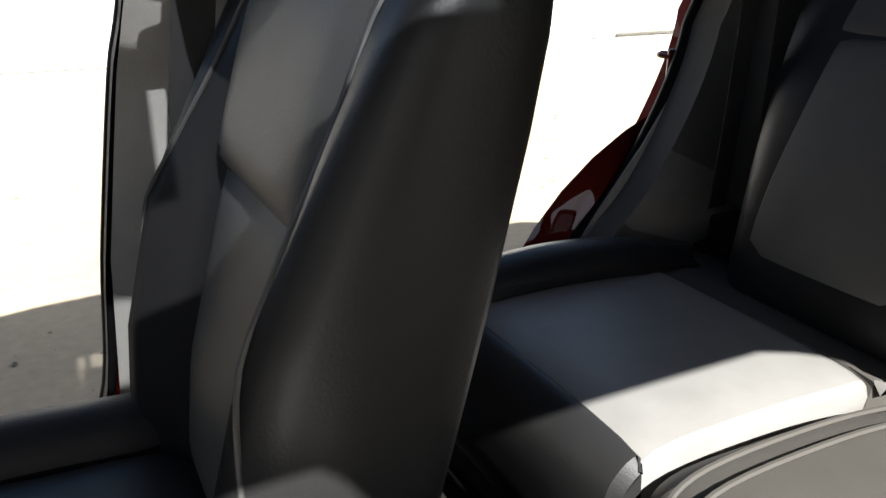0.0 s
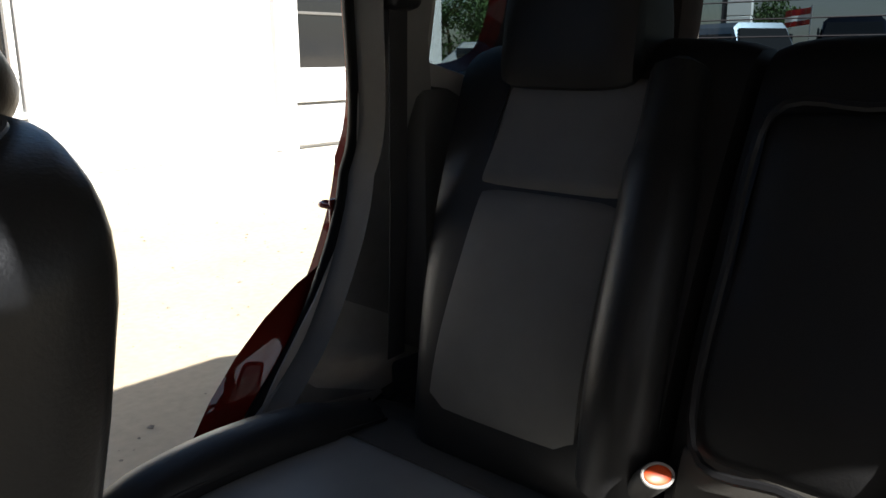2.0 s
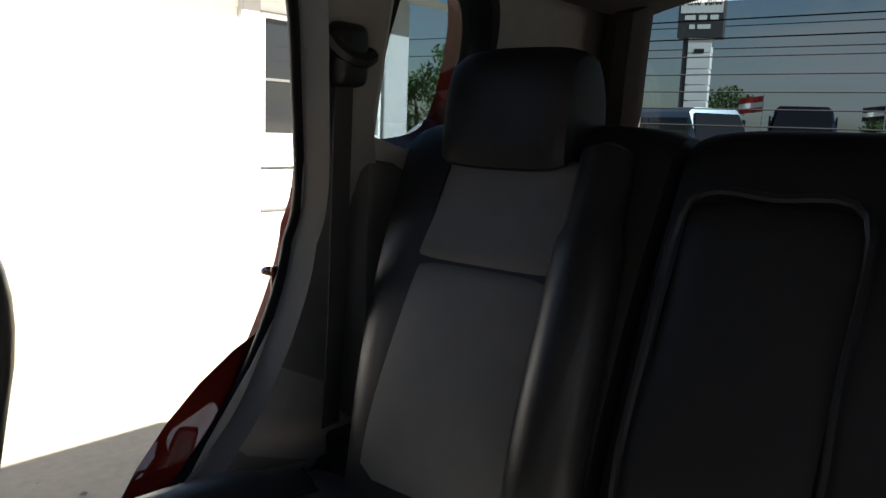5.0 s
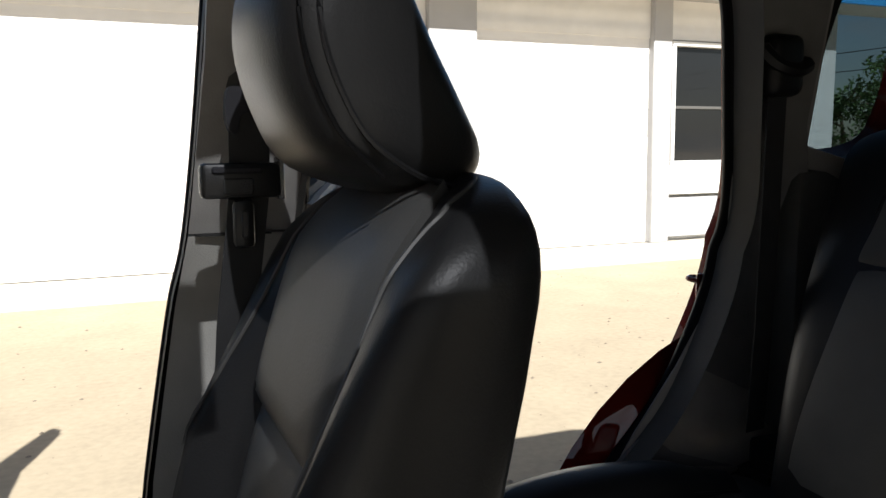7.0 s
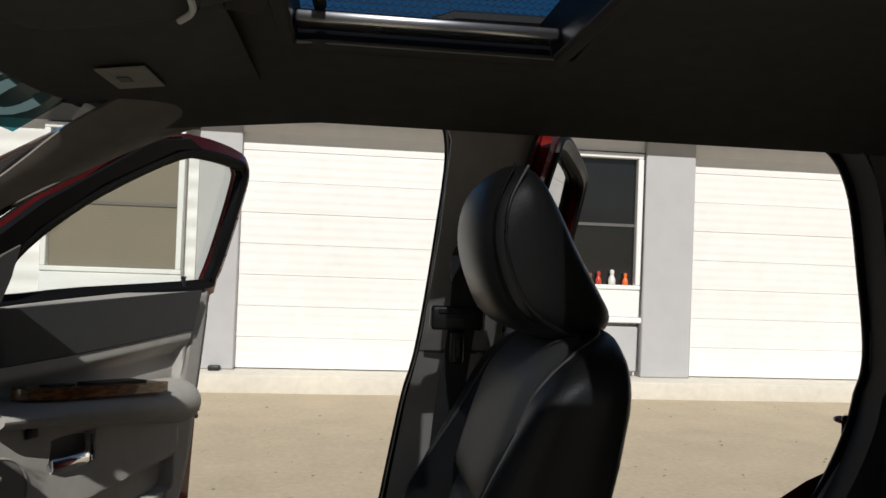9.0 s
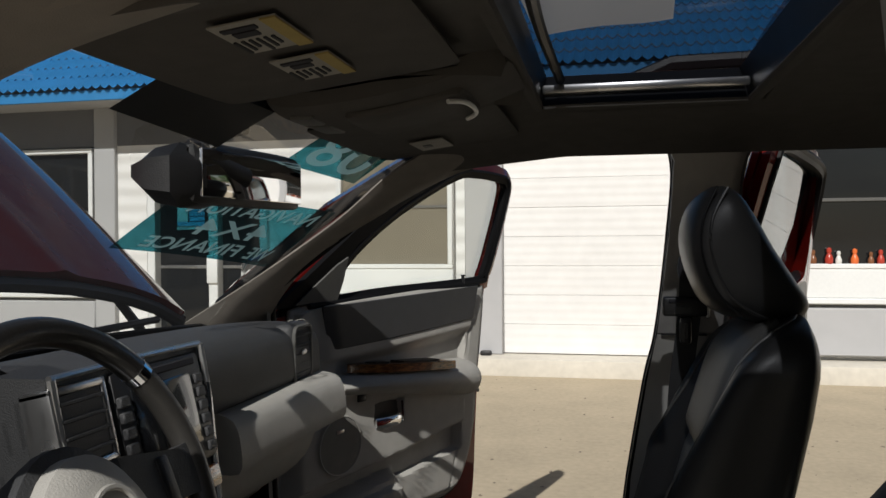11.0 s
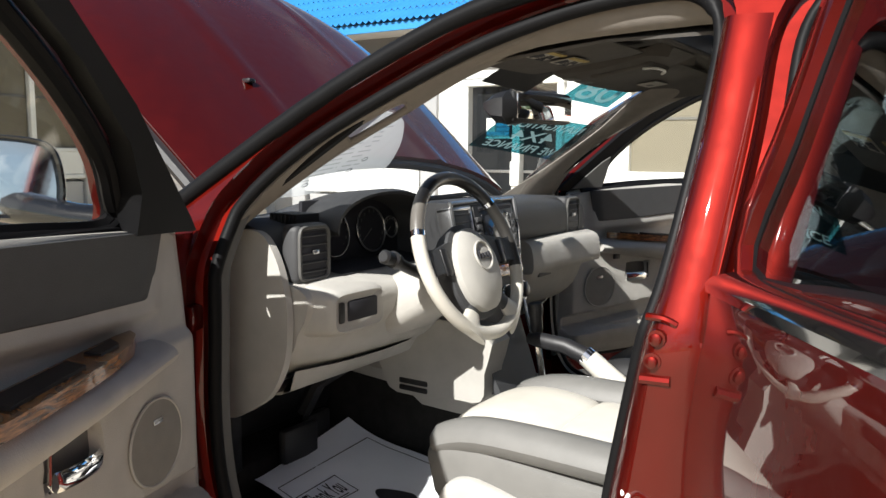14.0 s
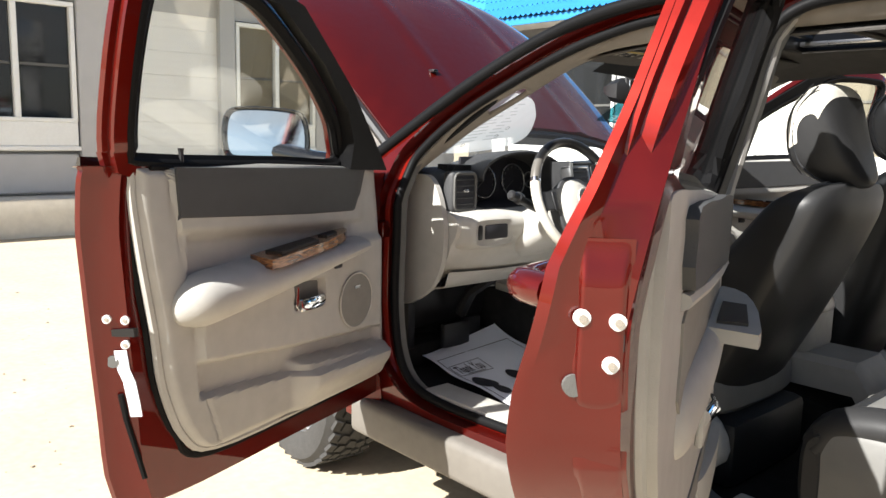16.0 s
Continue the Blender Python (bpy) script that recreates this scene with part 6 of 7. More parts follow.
def door_card(bm, trim, f, nu=130, nv=120):
    """The front door's inner panel in one moulding: border, recess, plateau, pocket and pull hollow."""
    n, zs = len(trim), [z for u, z in trim]
    z0, z1 = min(zs) + 0.001, max(zs) - 0.001

    def at(a, b):
        z = z0 + (z1 - z0) * b
        us = [ua + (ub - ua) * (z - za) / (zb - za) for (ua, za), (ub, zb) in ((trim[k], trim[(k + 1) % n]) for k in range(n)) if (za - z) * (zb - z) <= 0 and za != zb]
        lo, hi = min(us), max(us)
        u = lo + (hi - lo) * a
        d = min(u - lo, hi - u, z - z0, z1 - z)
        return f(u, 0.086 + 0.022 * step(0.0, 0.028, d) ** 0.6 + card_relief(u, z), z)
    return sheet(bm, at, nu, nv)


def make_door(s, hx, angle, low, win, trim, front, name):
    """A door: painted shell, framed window, moulded inner panel with armrest, handle and pocket."""
    f = opened(hx, 0.93, s, angle)
    top = max(z for u, z in low)
    g = lambda u, z, w: f(u, w, z)
    deep = 0.0 if front else 0.014
    rows = [(0.012, 0.992, 1), (0.0, 1.0, 1), (0.015, 0.999, 0.9), (0.03, 0.972, 0.6), (0.064, 0.945, 0)] if front else [(0.014, 0.992, 1), (0.0, 1.0, 1), (0.015, 0.999, 0.9), (0.032, 0.977, 0.4), (0.092, 0.954, 0)]
    shell = part(name, mesh(skin, [[g(u * q, 0.5 + (z - 0.5) * (1.0 if v else 0.998), v + skin_at(u, z, front) * k + lean_in(z) * 0.6 * (1 - k)) for u, z in low] for v, q, k in rows]), RED, car, "open dark red door with khaki inner panel")
    part("door_skin", mesh(outer_skin, low, f, front), RED, shell)
    outer_rings, inner_rings, n = [], [], len(win)
    cu, cz = sum(w[0] for w in win) / n, sum(w[1] for w in win) / n
    for k, (u, z) in enumerate(win):
        d = (Vector(win[(k + 1) % n]) - Vector(win[k - 1])).normalized()
        nu, nz = d.y, -d.x
        if (u - cu) * nu + (z - cz) * nz < 0:
            nu, nz = -nu, -nz
        w0, o = 0.058, lean_in(z)
        at = lambda q, v: f(u + nu * w0 * q, o + v, z + nz * w0 * q)
        outer_rings.append([at(0.12, 0.020), at(0.12, 0.003), at(0.30, 0.0), at(0.85, 0.0), at(1.0, 0.006), at(1.0, 0.022), at(0.80, 0.026), at(0.80, 0.046), at(0.32, 0.054)])
        inner_rings.append([at(0.33, 0.050), at(0.29, 0.061), at(0.15, 0.064), at(0.0, 0.058), at(-0.08, 0.045), at(-0.08, 0.026), at(0.12, 0.018)])
    part("frame_lining", mesh(skin, inner_rings, False, False, True), RUBBER, shell, "black window channel and inner lining")
    bm = mesh(skin, outer_rings, False, False, True)
    part("window_frame", bm, RED, shell)
    bm = bmesh.new()
    tube(bm, [f(u, lean_in(z) + 0.045, z) for u, z in win], 0.013, 6, True, (0, 0, 1))
    part("window_seal", bm, RUBBER, shell)
    glass = part("door_glass", mesh(plate, [win], [1.3, 1.45], lambda u, z: f(u, lean_in(z) + 0.022, z), 0.004), GLASS if front else TINT, shell)
    glass.visible_shadow = False
    lo_u, hi_u = min(u for u, z in trim), max(u for u, z in trim)
    panel = part("inner_panel", mesh(door_card, trim, f) if front else mesh(prism, trim, g, 0.078 + deep, 0.108 + deep), DASH_LIGHT, shell, "khaki moulded inner door panel")
    edge = [f(u, 0.082 + deep, z) for u, z in trim]
    part("panel_edge", mesh(tube, edge, 0.012, 8, True, f(0, 1, 0) - f(0, 0, 0)), DASH_LIGHT, shell)
    part("door_rubber", mesh(tube, [f(u + ((0.008 if front else 0.028) if u > (lo_u + hi_u) / 2 else -0.02), 0.066 + deep, z - (0.02 if z < 0.6 else 0)) for u, z in trim], 0.011, 6, True, f(0, 1, 0) - f(0, 0, 0)), RUBBER, shell)
    return f, shell, panel


def rounded(pts, n=4):
    return [(p.x, p.y) for p in spline([(u, z, 0) for u, z in pts], n, True)]


FRONT_LOW = rounded([(0.0, 0.50), (0.03, 0.46), (0.5, 0.455), (0.98, 0.455), (1.06, 0.50), (1.085, 0.72), (1.105, 0.95), (1.12, 1.15), (1.12, 1.25), (1.08, 1.255), (0.5, 1.235), (0.05, 1.21), (0.0, 1.17), (0.0, 0.8)])
FRONT_WIN = rounded([(0.305, 1.253), (0.55, 1.262), (0.99, 1.275), (1.04, 1.30), (1.058, 1.45), (1.060, 1.59), (1.046, 1.628), (1.005, 1.640), (0.86, 1.646), (0.74, 1.628), (0.53, 1.512), (0.375, 1.395), (0.312, 1.315)])
SAIL = [(0.08, 1.234), (0.285, 1.243), (0.297, 1.32), (0.36, 1.408), (0.515, 1.526), (0.725, 1.645), (0.82, 1.660), (0.76, 1.680), (0.645, 1.655), (0.365, 1.472), (0.11, 1.262)]
FRONT_TRIM = rounded([(0.04, 0.58), (0.08, 0.548), (0.45, 0.535), (0.80, 0.54), (0.905, 0.60), (0.965, 0.74), (0.985, 0.88), (1.02, 1.08), (1.035, 1.23), (0.99, 1.265), (0.5, 1.25), (0.14, 1.225), (0.09, 1.17), (0.045, 0.8)])
REAR_LOW = rounded([(0.0, 0.5), (0.032, 0.46), (0.365, 0.455), (0.557, 0.47), (0.653, 0.58), (0.76, 0.7), (0.889, 0.82), (0.981, 0.95), (1.007, 1.08), (0.998, 1.20), (0.968, 1.30), (0.930, 1.38), (0.892, 1.47), (0.83, 1.59), (0.785, 1.65), (0.745, 1.655), (0.765, 1.60), (0.825, 1.49), (0.862, 1.39), (0.872, 1.32), (0.82, 1.285), (0.428, 1.245), (0.032, 1.212), (0.0, 1.15), (0.0, 0.8)])
REAR_WIN = rounded([(0.05, 1.24), (0.42, 1.27), (0.82, 1.30), (0.875, 1.33), (0.83, 1.46), (0.76, 1.58), (0.68, 1.625), (0.35, 1.64), (0.10, 1.635), (0.055, 1.58), (0.045, 1.4)])
REAR_TRIM = rounded([(0.062, 0.55), (0.114, 0.52), (0.437, 0.52), (0.551, 0.6), (0.676, 0.73), (0.801, 0.84), (0.863, 0.97), (0.879, 1.1), (0.874, 1.24), (0.822, 1.28), (0.416, 1.25), (0.083, 1.22), (0.052, 1.18), (0.052, 0.8)])


def fittings(f, shell, panel, front, s):
    """Armrest, switches, handle, speaker, pocket, latch and bolts of one door."""
    L = 1.0 if front else 0.78
    du = lambda u: u * L
    back = 0.042 if front else 0.028
    ff = lambda u, v, z: f(du(u), v - back, z)
    gg = lambda u, z, v: f(du(u), v - back, z)
    nin = f(0, 1, 0) - f(0, 0, 0)
    if front:
        def upper_at(a, b, lift):
            z_hi = 1.232 + 0.024 * a
            u0 = 0.215 - 0.03 * b
            lo = ramp_of(u0 + (ramp_of(1.2, SEAM) - u0) * a, UPPER_LOW)
            z = lo + (z_hi - lo) * b
            u = u0 + (ramp_of(z, SEAM) - 0.004 - u0) * a
            curl = step(0.0, 0.05, a) * step(0.0, 0.06, b)
            return f(u, 0.104 + 0.010 * curl + 0.010 * b + lift, z)
        part("upper_trim", thicken(mesh(sheet, lambda a, b: upper_at(a, b, 0.0), 40, 14), 0.008), DASH_DARK, panel, "slate upper door trim")
        part("window_sweep", mesh(tube, [f(u, 0.098, 1.236 + 0.026 * (u - 0.2)) for u in (0.15, 0.4, 0.7, 1.0)], 0.010, 8), RUBBER, panel)
    else:
        upper = [(0.19, 1.10), (0.17, 1.16), (0.18, 1.232), (0.55, 1.244), (0.90, 1.252), (0.925, 1.21), (0.915, 1.135), (0.6, 1.122), (0.4, 1.112)]
        part("upper_trim", mesh(prism, [(u, z) for u, z in rounded(upper, 2)], gg, 0.148, 0.168), DASH_DARK, panel)
        part("beltline", mesh(tube, [ff(0.10, 0.152, 1.085), ff(0.35, 0.157, 1.092), ff(0.65, 0.158, 1.106), ff(0.92, 0.152, 1.118)], 0.013, 8), DASH_LIGHT, panel)
        rec = [(0.20, 0.99), (0.18, 1.03), (0.21, 1.072), (0.60, 1.085), (0.87, 1.095), (0.89, 1.04), (0.87, 0.94), (0.5, 0.94)]
        part("cloth_recess", mesh(prism, rounded(rec, 3), gg, 0.146, 0.154), RECESS, panel)
    bm = bmesh.new()
    rings = []
    for k in range(21):
        t = math.sin(math.pi / 2 * k / 20)
        u, z = (0.22 + 0.735 * t, 0.998 - 0.072 * t ** 1.3) if front else (0.13 + 0.76 * t, 0.985 - 0.075 * t ** 1.2)
        w, h = (0.045 if front else 0.02) + (0.065 if front else 0.025) * math.sin(math.pi * min(0.75, t * 0.7 + 0.15)), 0.026 + 0.044 * t
        e = (1 - max(0.0, (t - 0.86) / 0.14) ** 2) ** 0.5 + 0.02
        rings.append([ff(u, 0.15 + w * e * max(0, math.cos(a)) ** 0.8 - 0.012, z + h * e * math.sin(a)) for a in [radians(-90 + 180 * i / 10) for i in range(11)]])
    skin(bm, rings)
    part("armrest", bm, DASH_LIGHT, panel, "khaki padded armrest")
    shift, stretch2, rise = (0.14, 1.22, 0.020) if front else (0.0, 1.0, 0.0)
    wu = lambda u: shift + u * stretch2
    part("switch_panel", mesh(skin, [[ff(wu(u), 0.15 + w * 0.9, 1.022 + rise - (u - 0.2) * 0.10 + dz) for u, w in ((0.120, 0.008), (0.135, 0.036), (0.17, 0.062), (0.23, 0.081), (0.30, 0.095), (0.44, 0.108), (0.47, 0.105), (0.45, 0.0), (0.15, 0.0))] for dz in (-0.02, 0.006)]), WOOD if front else DASH_LIGHT, panel, "burl wood switch panel" if front else "khaki switch panel")
    part("window_switch", mesh(skin, [[ff(wu(u), 0.15 + w * 0.9, 1.025 + rise - (u - 0.2) * 0.10 + dz) for u, w in ((0.27, 0.02), (0.28, 0.070), (0.42, 0.082), (0.42, 0.02))] for dz in (-0.01, 0.009)]), BLACK, panel)
    if front:
        part("mirror_switch", mesh(skin, [[ff(wu(u), 0.15 + w * 0.9, 1.025 + rise - (u - 0.2) * 0.10 + dz) for u, w in ((0.175, 0.018), (0.19, 0.050), (0.235, 0.056), (0.235, 0.018))] for dz in (-0.01, 0.008)]), BLACK, panel)
    hz = 0.865
    if front:
        part("handle_recess", mesh(prism, rounded([(0.408, 0.855), (0.408, 0.912), (0.518, 0.912), (0.518, 0.855)], 2), gg, 0.1470, 0.1492), TRIM_GREY, panel)
        part("door_handle", mesh(skin, [[ff(u, v, z) for v, z in ((0.146, 0.842), (0.146 + d, 0.840), (0.151 + d, 0.850), (0.149 + d, 0.868), (0.144 + d, 0.874))] for u, d in ((0.398, 0.024), (0.42, 0.032), (0.46, 0.034), (0.50, 0.031), (0.512, 0.026))]), CHROME, panel, "chrome pull handle")
        part("handle_rim", mesh(tube, [ff(u, 0.171, z) for u, z in ((0.522, 0.912), (0.526, 0.86), (0.524, 0.846))], 0.004, 6), CHROME, panel)
        part("lock_button", mesh(rbox, (0.315, 0.15, 0.938), (0.352, 0.176, 0.962), 0.005, 2, ff), BLACK, panel)
        spk = part("speaker_grille", mesh(disc, ff(0.240, 0.1745, 0.826), nin, 0.083, 0.008, 36), RECESS, panel)
        part("speaker_ring", mesh(ring, ff(0.240, 0.174, 0.826), nin, 0.085, 0.0028, 36), DASH_LIGHT, spk)
        part("speaker_badge", mesh(rbox, (0.222, 0.174, 0.862), (0.252, 0.1775, 0.873), 0.003, 2, ff), SILVER, spk)
        part("lock_pin", mesh(tube, [f(0.905, 0.100, 1.24), f(0.905, 0.098, 1.288), f(0.905, 0.098, 1.297)], [0.006, 0.006, 0.008], 8), BLACK, panel)
    else:
        part("handle_recess", mesh(prism, rounded([(0.36, hz - 0.055), (0.36, hz + 0.050), (0.48, hz + 0.055), (0.48, hz - 0.05)], 2), gg, 0.150, 0.1535), RECESS, panel)
        part("door_handle", mesh(tube, [ff(0.37, 0.160, hz - 0.026), ff(0.41, 0.170, hz - 0.026), ff(0.475, 0.160, hz - 0.028)], [0.020, 0.017, 0.015], 10, False, (0, 0, 1), 1.0), CHROME, panel, "chrome pull handle")
        part("lock_button", mesh(rbox, (0.255, 0.15, 0.93), (0.29, 0.157, 0.955), 0.005, 2, ff), BLACK, panel)
        part("lock_pin", mesh(tube, [f(0.91 * L, 0.085, 1.24), f(0.91 * L, 0.083, 1.282)], [0.006, 0.007], 8), BLACK, panel)
        part("ash_tray", mesh(rbox, (0.30, 0.15, 0.78), (0.50, 0.165, 0.86), 0.01, 2, ff), DASH_LIGHT, panel)
        part("pocket_mouth", mesh(prism, rounded([(0.11, 0.70), (0.12, 0.745), (0.5, 0.71), (0.82, 0.70), (0.84, 0.65), (0.6, 0.645), (0.36, 0.665)], 2), gg, 0.149, 0.153), RECESS, panel)
        rings = []
        for k in range(15):
            t = k / 14
            u, bulge = 0.075 + 0.30 * t, 0.02 * math.sin(math.pi * min(1, 0.25 + t * 0.75)) ** 0.7 + 0.004
            zt = 0.725 - 0.045 * t
            rings.append([ff(u, 0.146, zt), ff(u, 0.15 + bulge, zt - 0.005), ff(u, 0.15 + bulge * 0.96, zt - 0.06), ff(u, 0.15 + bulge * 0.6, 0.58), ff(u, 0.146, 0.56)])
        part("map_pocket", mesh(skin, rings), DASH_LIGHT, panel)
    # edge with latch
    table = [(0.5, 1.06), (0.72, 1.085), (0.95, 1.105), (1.15, 1.12)] if front else [(0.5, 0.55), (0.70, 0.76), (0.82, 0.89), (0.95, 0.98), (1.08, 1.006), (1.24, 1.002)]
    e = lambda z, v: ramp_of(z, table) * ((0.972 - 0.64 * (v - 0.03)) if front else (0.977 - 0.38 * (v - 0.03))) + 0.002
    out = f(1, 0.6, 0) - f(0, 0, 0)
    z0 = 0.918 if front else 1.142
    for v, dz in ((0.034, 0.0), (0.066, -0.003), (0.062, -0.060)) if front else ((0.049, 0.0), (0.087, -0.004), (0.082, -0.054)):
        bolt = part("latch_bolt", mesh(disc, f(e(z0 + dz, v) + (0.004 if front else 0.010), v, z0 + dz), out, 0.0098, 0.007, 16), WHITE_PLASTIC, shell)
        part("bolt_socket", mesh(disc, f(e(z0 + dz, v) + (0.006 if front else 0.0125), v + 0.001, z0 + dz), out, 0.005, 0.004, 8), SILVER, bolt)
    lv, lz = (0.0, 0.0) if front else (0.014, 0.003)
    part("latch_slot", mesh(skin, [[f(e(z, v) + q, v, z) for v, z in ((0.040 + lv, z0 - 0.040 + lz), (0.040 + lv, z0 - 0.024 + lz), (0.079 + lv, z0 - 0.022 + lz), (0.079 + lv, z0 - 0.042 + lz))] for q in (-0.01, 0.003)]), BLACK, shell)
    part("drain_plug", mesh(disc, f(e(z0 - 0.10 + lz * 6, 0.036 + lv * 0.4) + 0.003, 0.036 + lv * 0.4, z0 - 0.10 + lz * 6), out, 0.014, 0.006, 16), TRIM_GREY, shell)
    if not front:
        def pressed(a, b, z0=1.03, z1=1.232, pad=0.0075):
            v = 0.038 + 0.060 * a
            z = z0 + (z1 - z0) * b - 0.012 * (1 - (2 * a - 1) ** 2) * (1 - b)
            m = step(0.0, 0.16, a) * step(0.0, 0.16, 1 - a) * step(0.0, 0.10, b) * step(0.0, 0.30, 1 - b)
            return f(e(z, v) - 0.002 + m * pad, v, z)
        part("pressed_face", mesh(sheet, pressed, 24, 40), RED, shell)
        part("pressed_face", mesh(sheet, lambda a, b: pressed(a, b, 0.79, 0.975, 0.006), 24, 40), RED, shell)
        part("shut_hole", mesh(skin, [[f(e(z, v) + q, v, z) for v, z in ((0.046, 1.002), (0.056, 1.008), (0.075, 1.006), (0.092, 0.999), (0.084, 0.985), (0.068, 0.980), (0.053, 0.988))] for q in (-0.01, 0.002)]), GLOSS_BLACK, shell)
    if front and s < 0:
        part("jamb_sticker", mesh(skin, [[f(e(z, v + d) + q, v + d, z) for d, q in ((-0.011, 0.002), (0.011, 0.002), (0.011, 0.0035), (-0.011, 0.0035))] for z, v in ((0.845, 0.052), (0.80, 0.054), (0.77, 0.062), (0.72, 0.066), (0.685, 0.067))]), PAPER, shell, "white printed sticker strip")
        part("edge_rubber", mesh(tube, [f(e(z, v) + 0.003, v, z) for z, v in ((0.74, 0.044), (0.68, 0.048), (0.62, 0.056), (0.56, 0.064), (0.53, 0.068))], 0.007, 6), RUBBER, shell)
    # outside handle and belt moulding
    belt = (lambda u: 1.205 + 0.05 * u) if front else (lambda u: 1.208 + 0.075 * u)
    lip = ((0.004, -0.018), (-0.006, -0.014), (-0.009, 0.002), (-0.004, 0.014), (0.004, 0.018)) if front else ((0.006, -0.014), (-0.004, -0.012), (-0.006, 0.0), (0.004, 0.010), (0.036, 0.018), (0.038, -0.014))
    part("belt_moulding", mesh(skin, [[f(u, v + (0.0 if front else skin_at(u, belt(u) - 0.01, front)), belt(u) + dz) for v, dz in lip] for u in (0.012, 0.03, 0.3, 0.6, 0.85 if not front else 1.0, 0.905 if not front else 1.10)]), GLOSS_BLACK, shell, "gloss black belt moulding")
    hb, hz = (0.93, 1.09) if front else (0.875, 1.155)
    part("outer_handle", mesh(tube, spline([f(hb - 0.10, 0.004, hz), f(hb - 0.07, -0.034, hz + 0.002), f(hb, -0.042, hz + 0.005), f(hb + 0.055, -0.038, hz + 0.008), f(hb + 0.085, 0.004, hz + 0.008)], 4), [0.02] + [0.024] * 30, 12, False, (0, 0, 1), 0.9), RED, shell)
    part("handle_hollow", mesh(disc, f(hb - 0.02, (0.0 if front else skin_at(hb, hz, front)) - 0.004, hz + 0.004), f(0, -1, 0) - f(0, 0, 0), 0.052, 0.004, 24), RED, shell)
    for z in (0.62, 1.02):
        part("door_hinge", mesh(rbox, (-0.03, 0.03, z - 0.03), (0.03, 0.09, z + 0.03), 0.01, 2, f), RED, shell)


HINGE_F, HINGE_R = -0.46, 0.72
for s, af, ar in ((-1, 70, 66), (1, 65, 68)):
    win, sail = ([(u if s < 0 else u - 0.05 * step(0.9, 0.4, u), z) for u, z in line] for line in (FRONT_WIN, SAIL))
    f, shell, panel = make_door(s, HINGE_F, af, FRONT_LOW, win, FRONT_TRIM, True, "front_door")
    fittings(f, shell, panel, True, s)
    # door mirror
    part("mirror_sail", mesh(plate, [sail], [1.3, 1.4, 1.5, 1.6], lambda u, z: f(u, lean_in(z) + 0.060, z), 0.045), RUBBER, shell, "black frame corner before the window")
    part("sail_trim", mesh(plate, [[(0.10, 1.240), (0.16, 1.243), (0.262, 1.246), (0.272, 1.30), (0.275, 1.372), (0.235, 1.350), (0.16, 1.29)]], [1.3], lambda u, z: f(u, lean_in(z) + 0.066, z), 0.006), TRIM_GREY, shell)
    part("frame_edge", mesh(tube, [f(u - 0.016, lean_in(z) + 0.035, z + 0.012) for u, z in ((0.06, 1.225), (0.10, 1.262), (0.235, 1.37), (0.362, 1.472), (0.505, 1.572), (0.642, 1.656), (0.74, 1.675))], 0.018, 8), RED, shell)
    facing = Vector((0.76, s * 0.64, 0.10)).normalized()
    across = Vector((0, 0, 1)).cross(facing).normalized() * -s
    top = facing.cross(across).normalized() * s
    if top.z < 0:
        top = -top
    c = f(0.16, -0.285, 1.326) if s < 0 else f(0.25, -0.16, 1.30)
    at = lambda a, b, d: c + across * a + top * b + facing * d
    outline = rounded([(-0.125, -0.055), (-0.132, 0.02), (-0.115, 0.066), (-0.06, 0.076), (0.05, 0.072), (0.105, 0.055), (0.122, 0.0), (0.118, -0.052), (0.08, -0.070), (-0.08, -0.070)], 4)
    outline = [(a * 1.15, b * 1.20) for a, b in outline]
    cover = part("door_mirror", mesh(skin, [[at(a * q, b * q, d) for a, b in outline] for q, d in ((0.45, -0.085), (0.78, -0.07), (0.95, -0.035), (1.0, 0.0), (1.0, 0.012), (0.97, 0.016), (0.92, 0.013), (0.91, 0.002))]), GLOSS_BLACK, shell, "black door mirror")
    part("mirror_glass", mesh(skin, [[at(a * 0.87, b * 0.86, d) for a, b in outline] for d in (0.004, 0.0085)]), MIRROR, cover)
    part("mirror_arm", mesh(tube, [c - facing * 0.045 - top * 0.05, f(0.14, -0.10, 1.245), f(0.12, 0.02, 1.235)], [0.040, 0.032, 0.034], 12), GLOSS_BLACK, cover)
    f, shell, panel = make_door(s, HINGE_R, ar, REAR_LOW, REAR_WIN, REAR_TRIM, False, "rear_door")
    fittings(f, shell, panel, False, s)


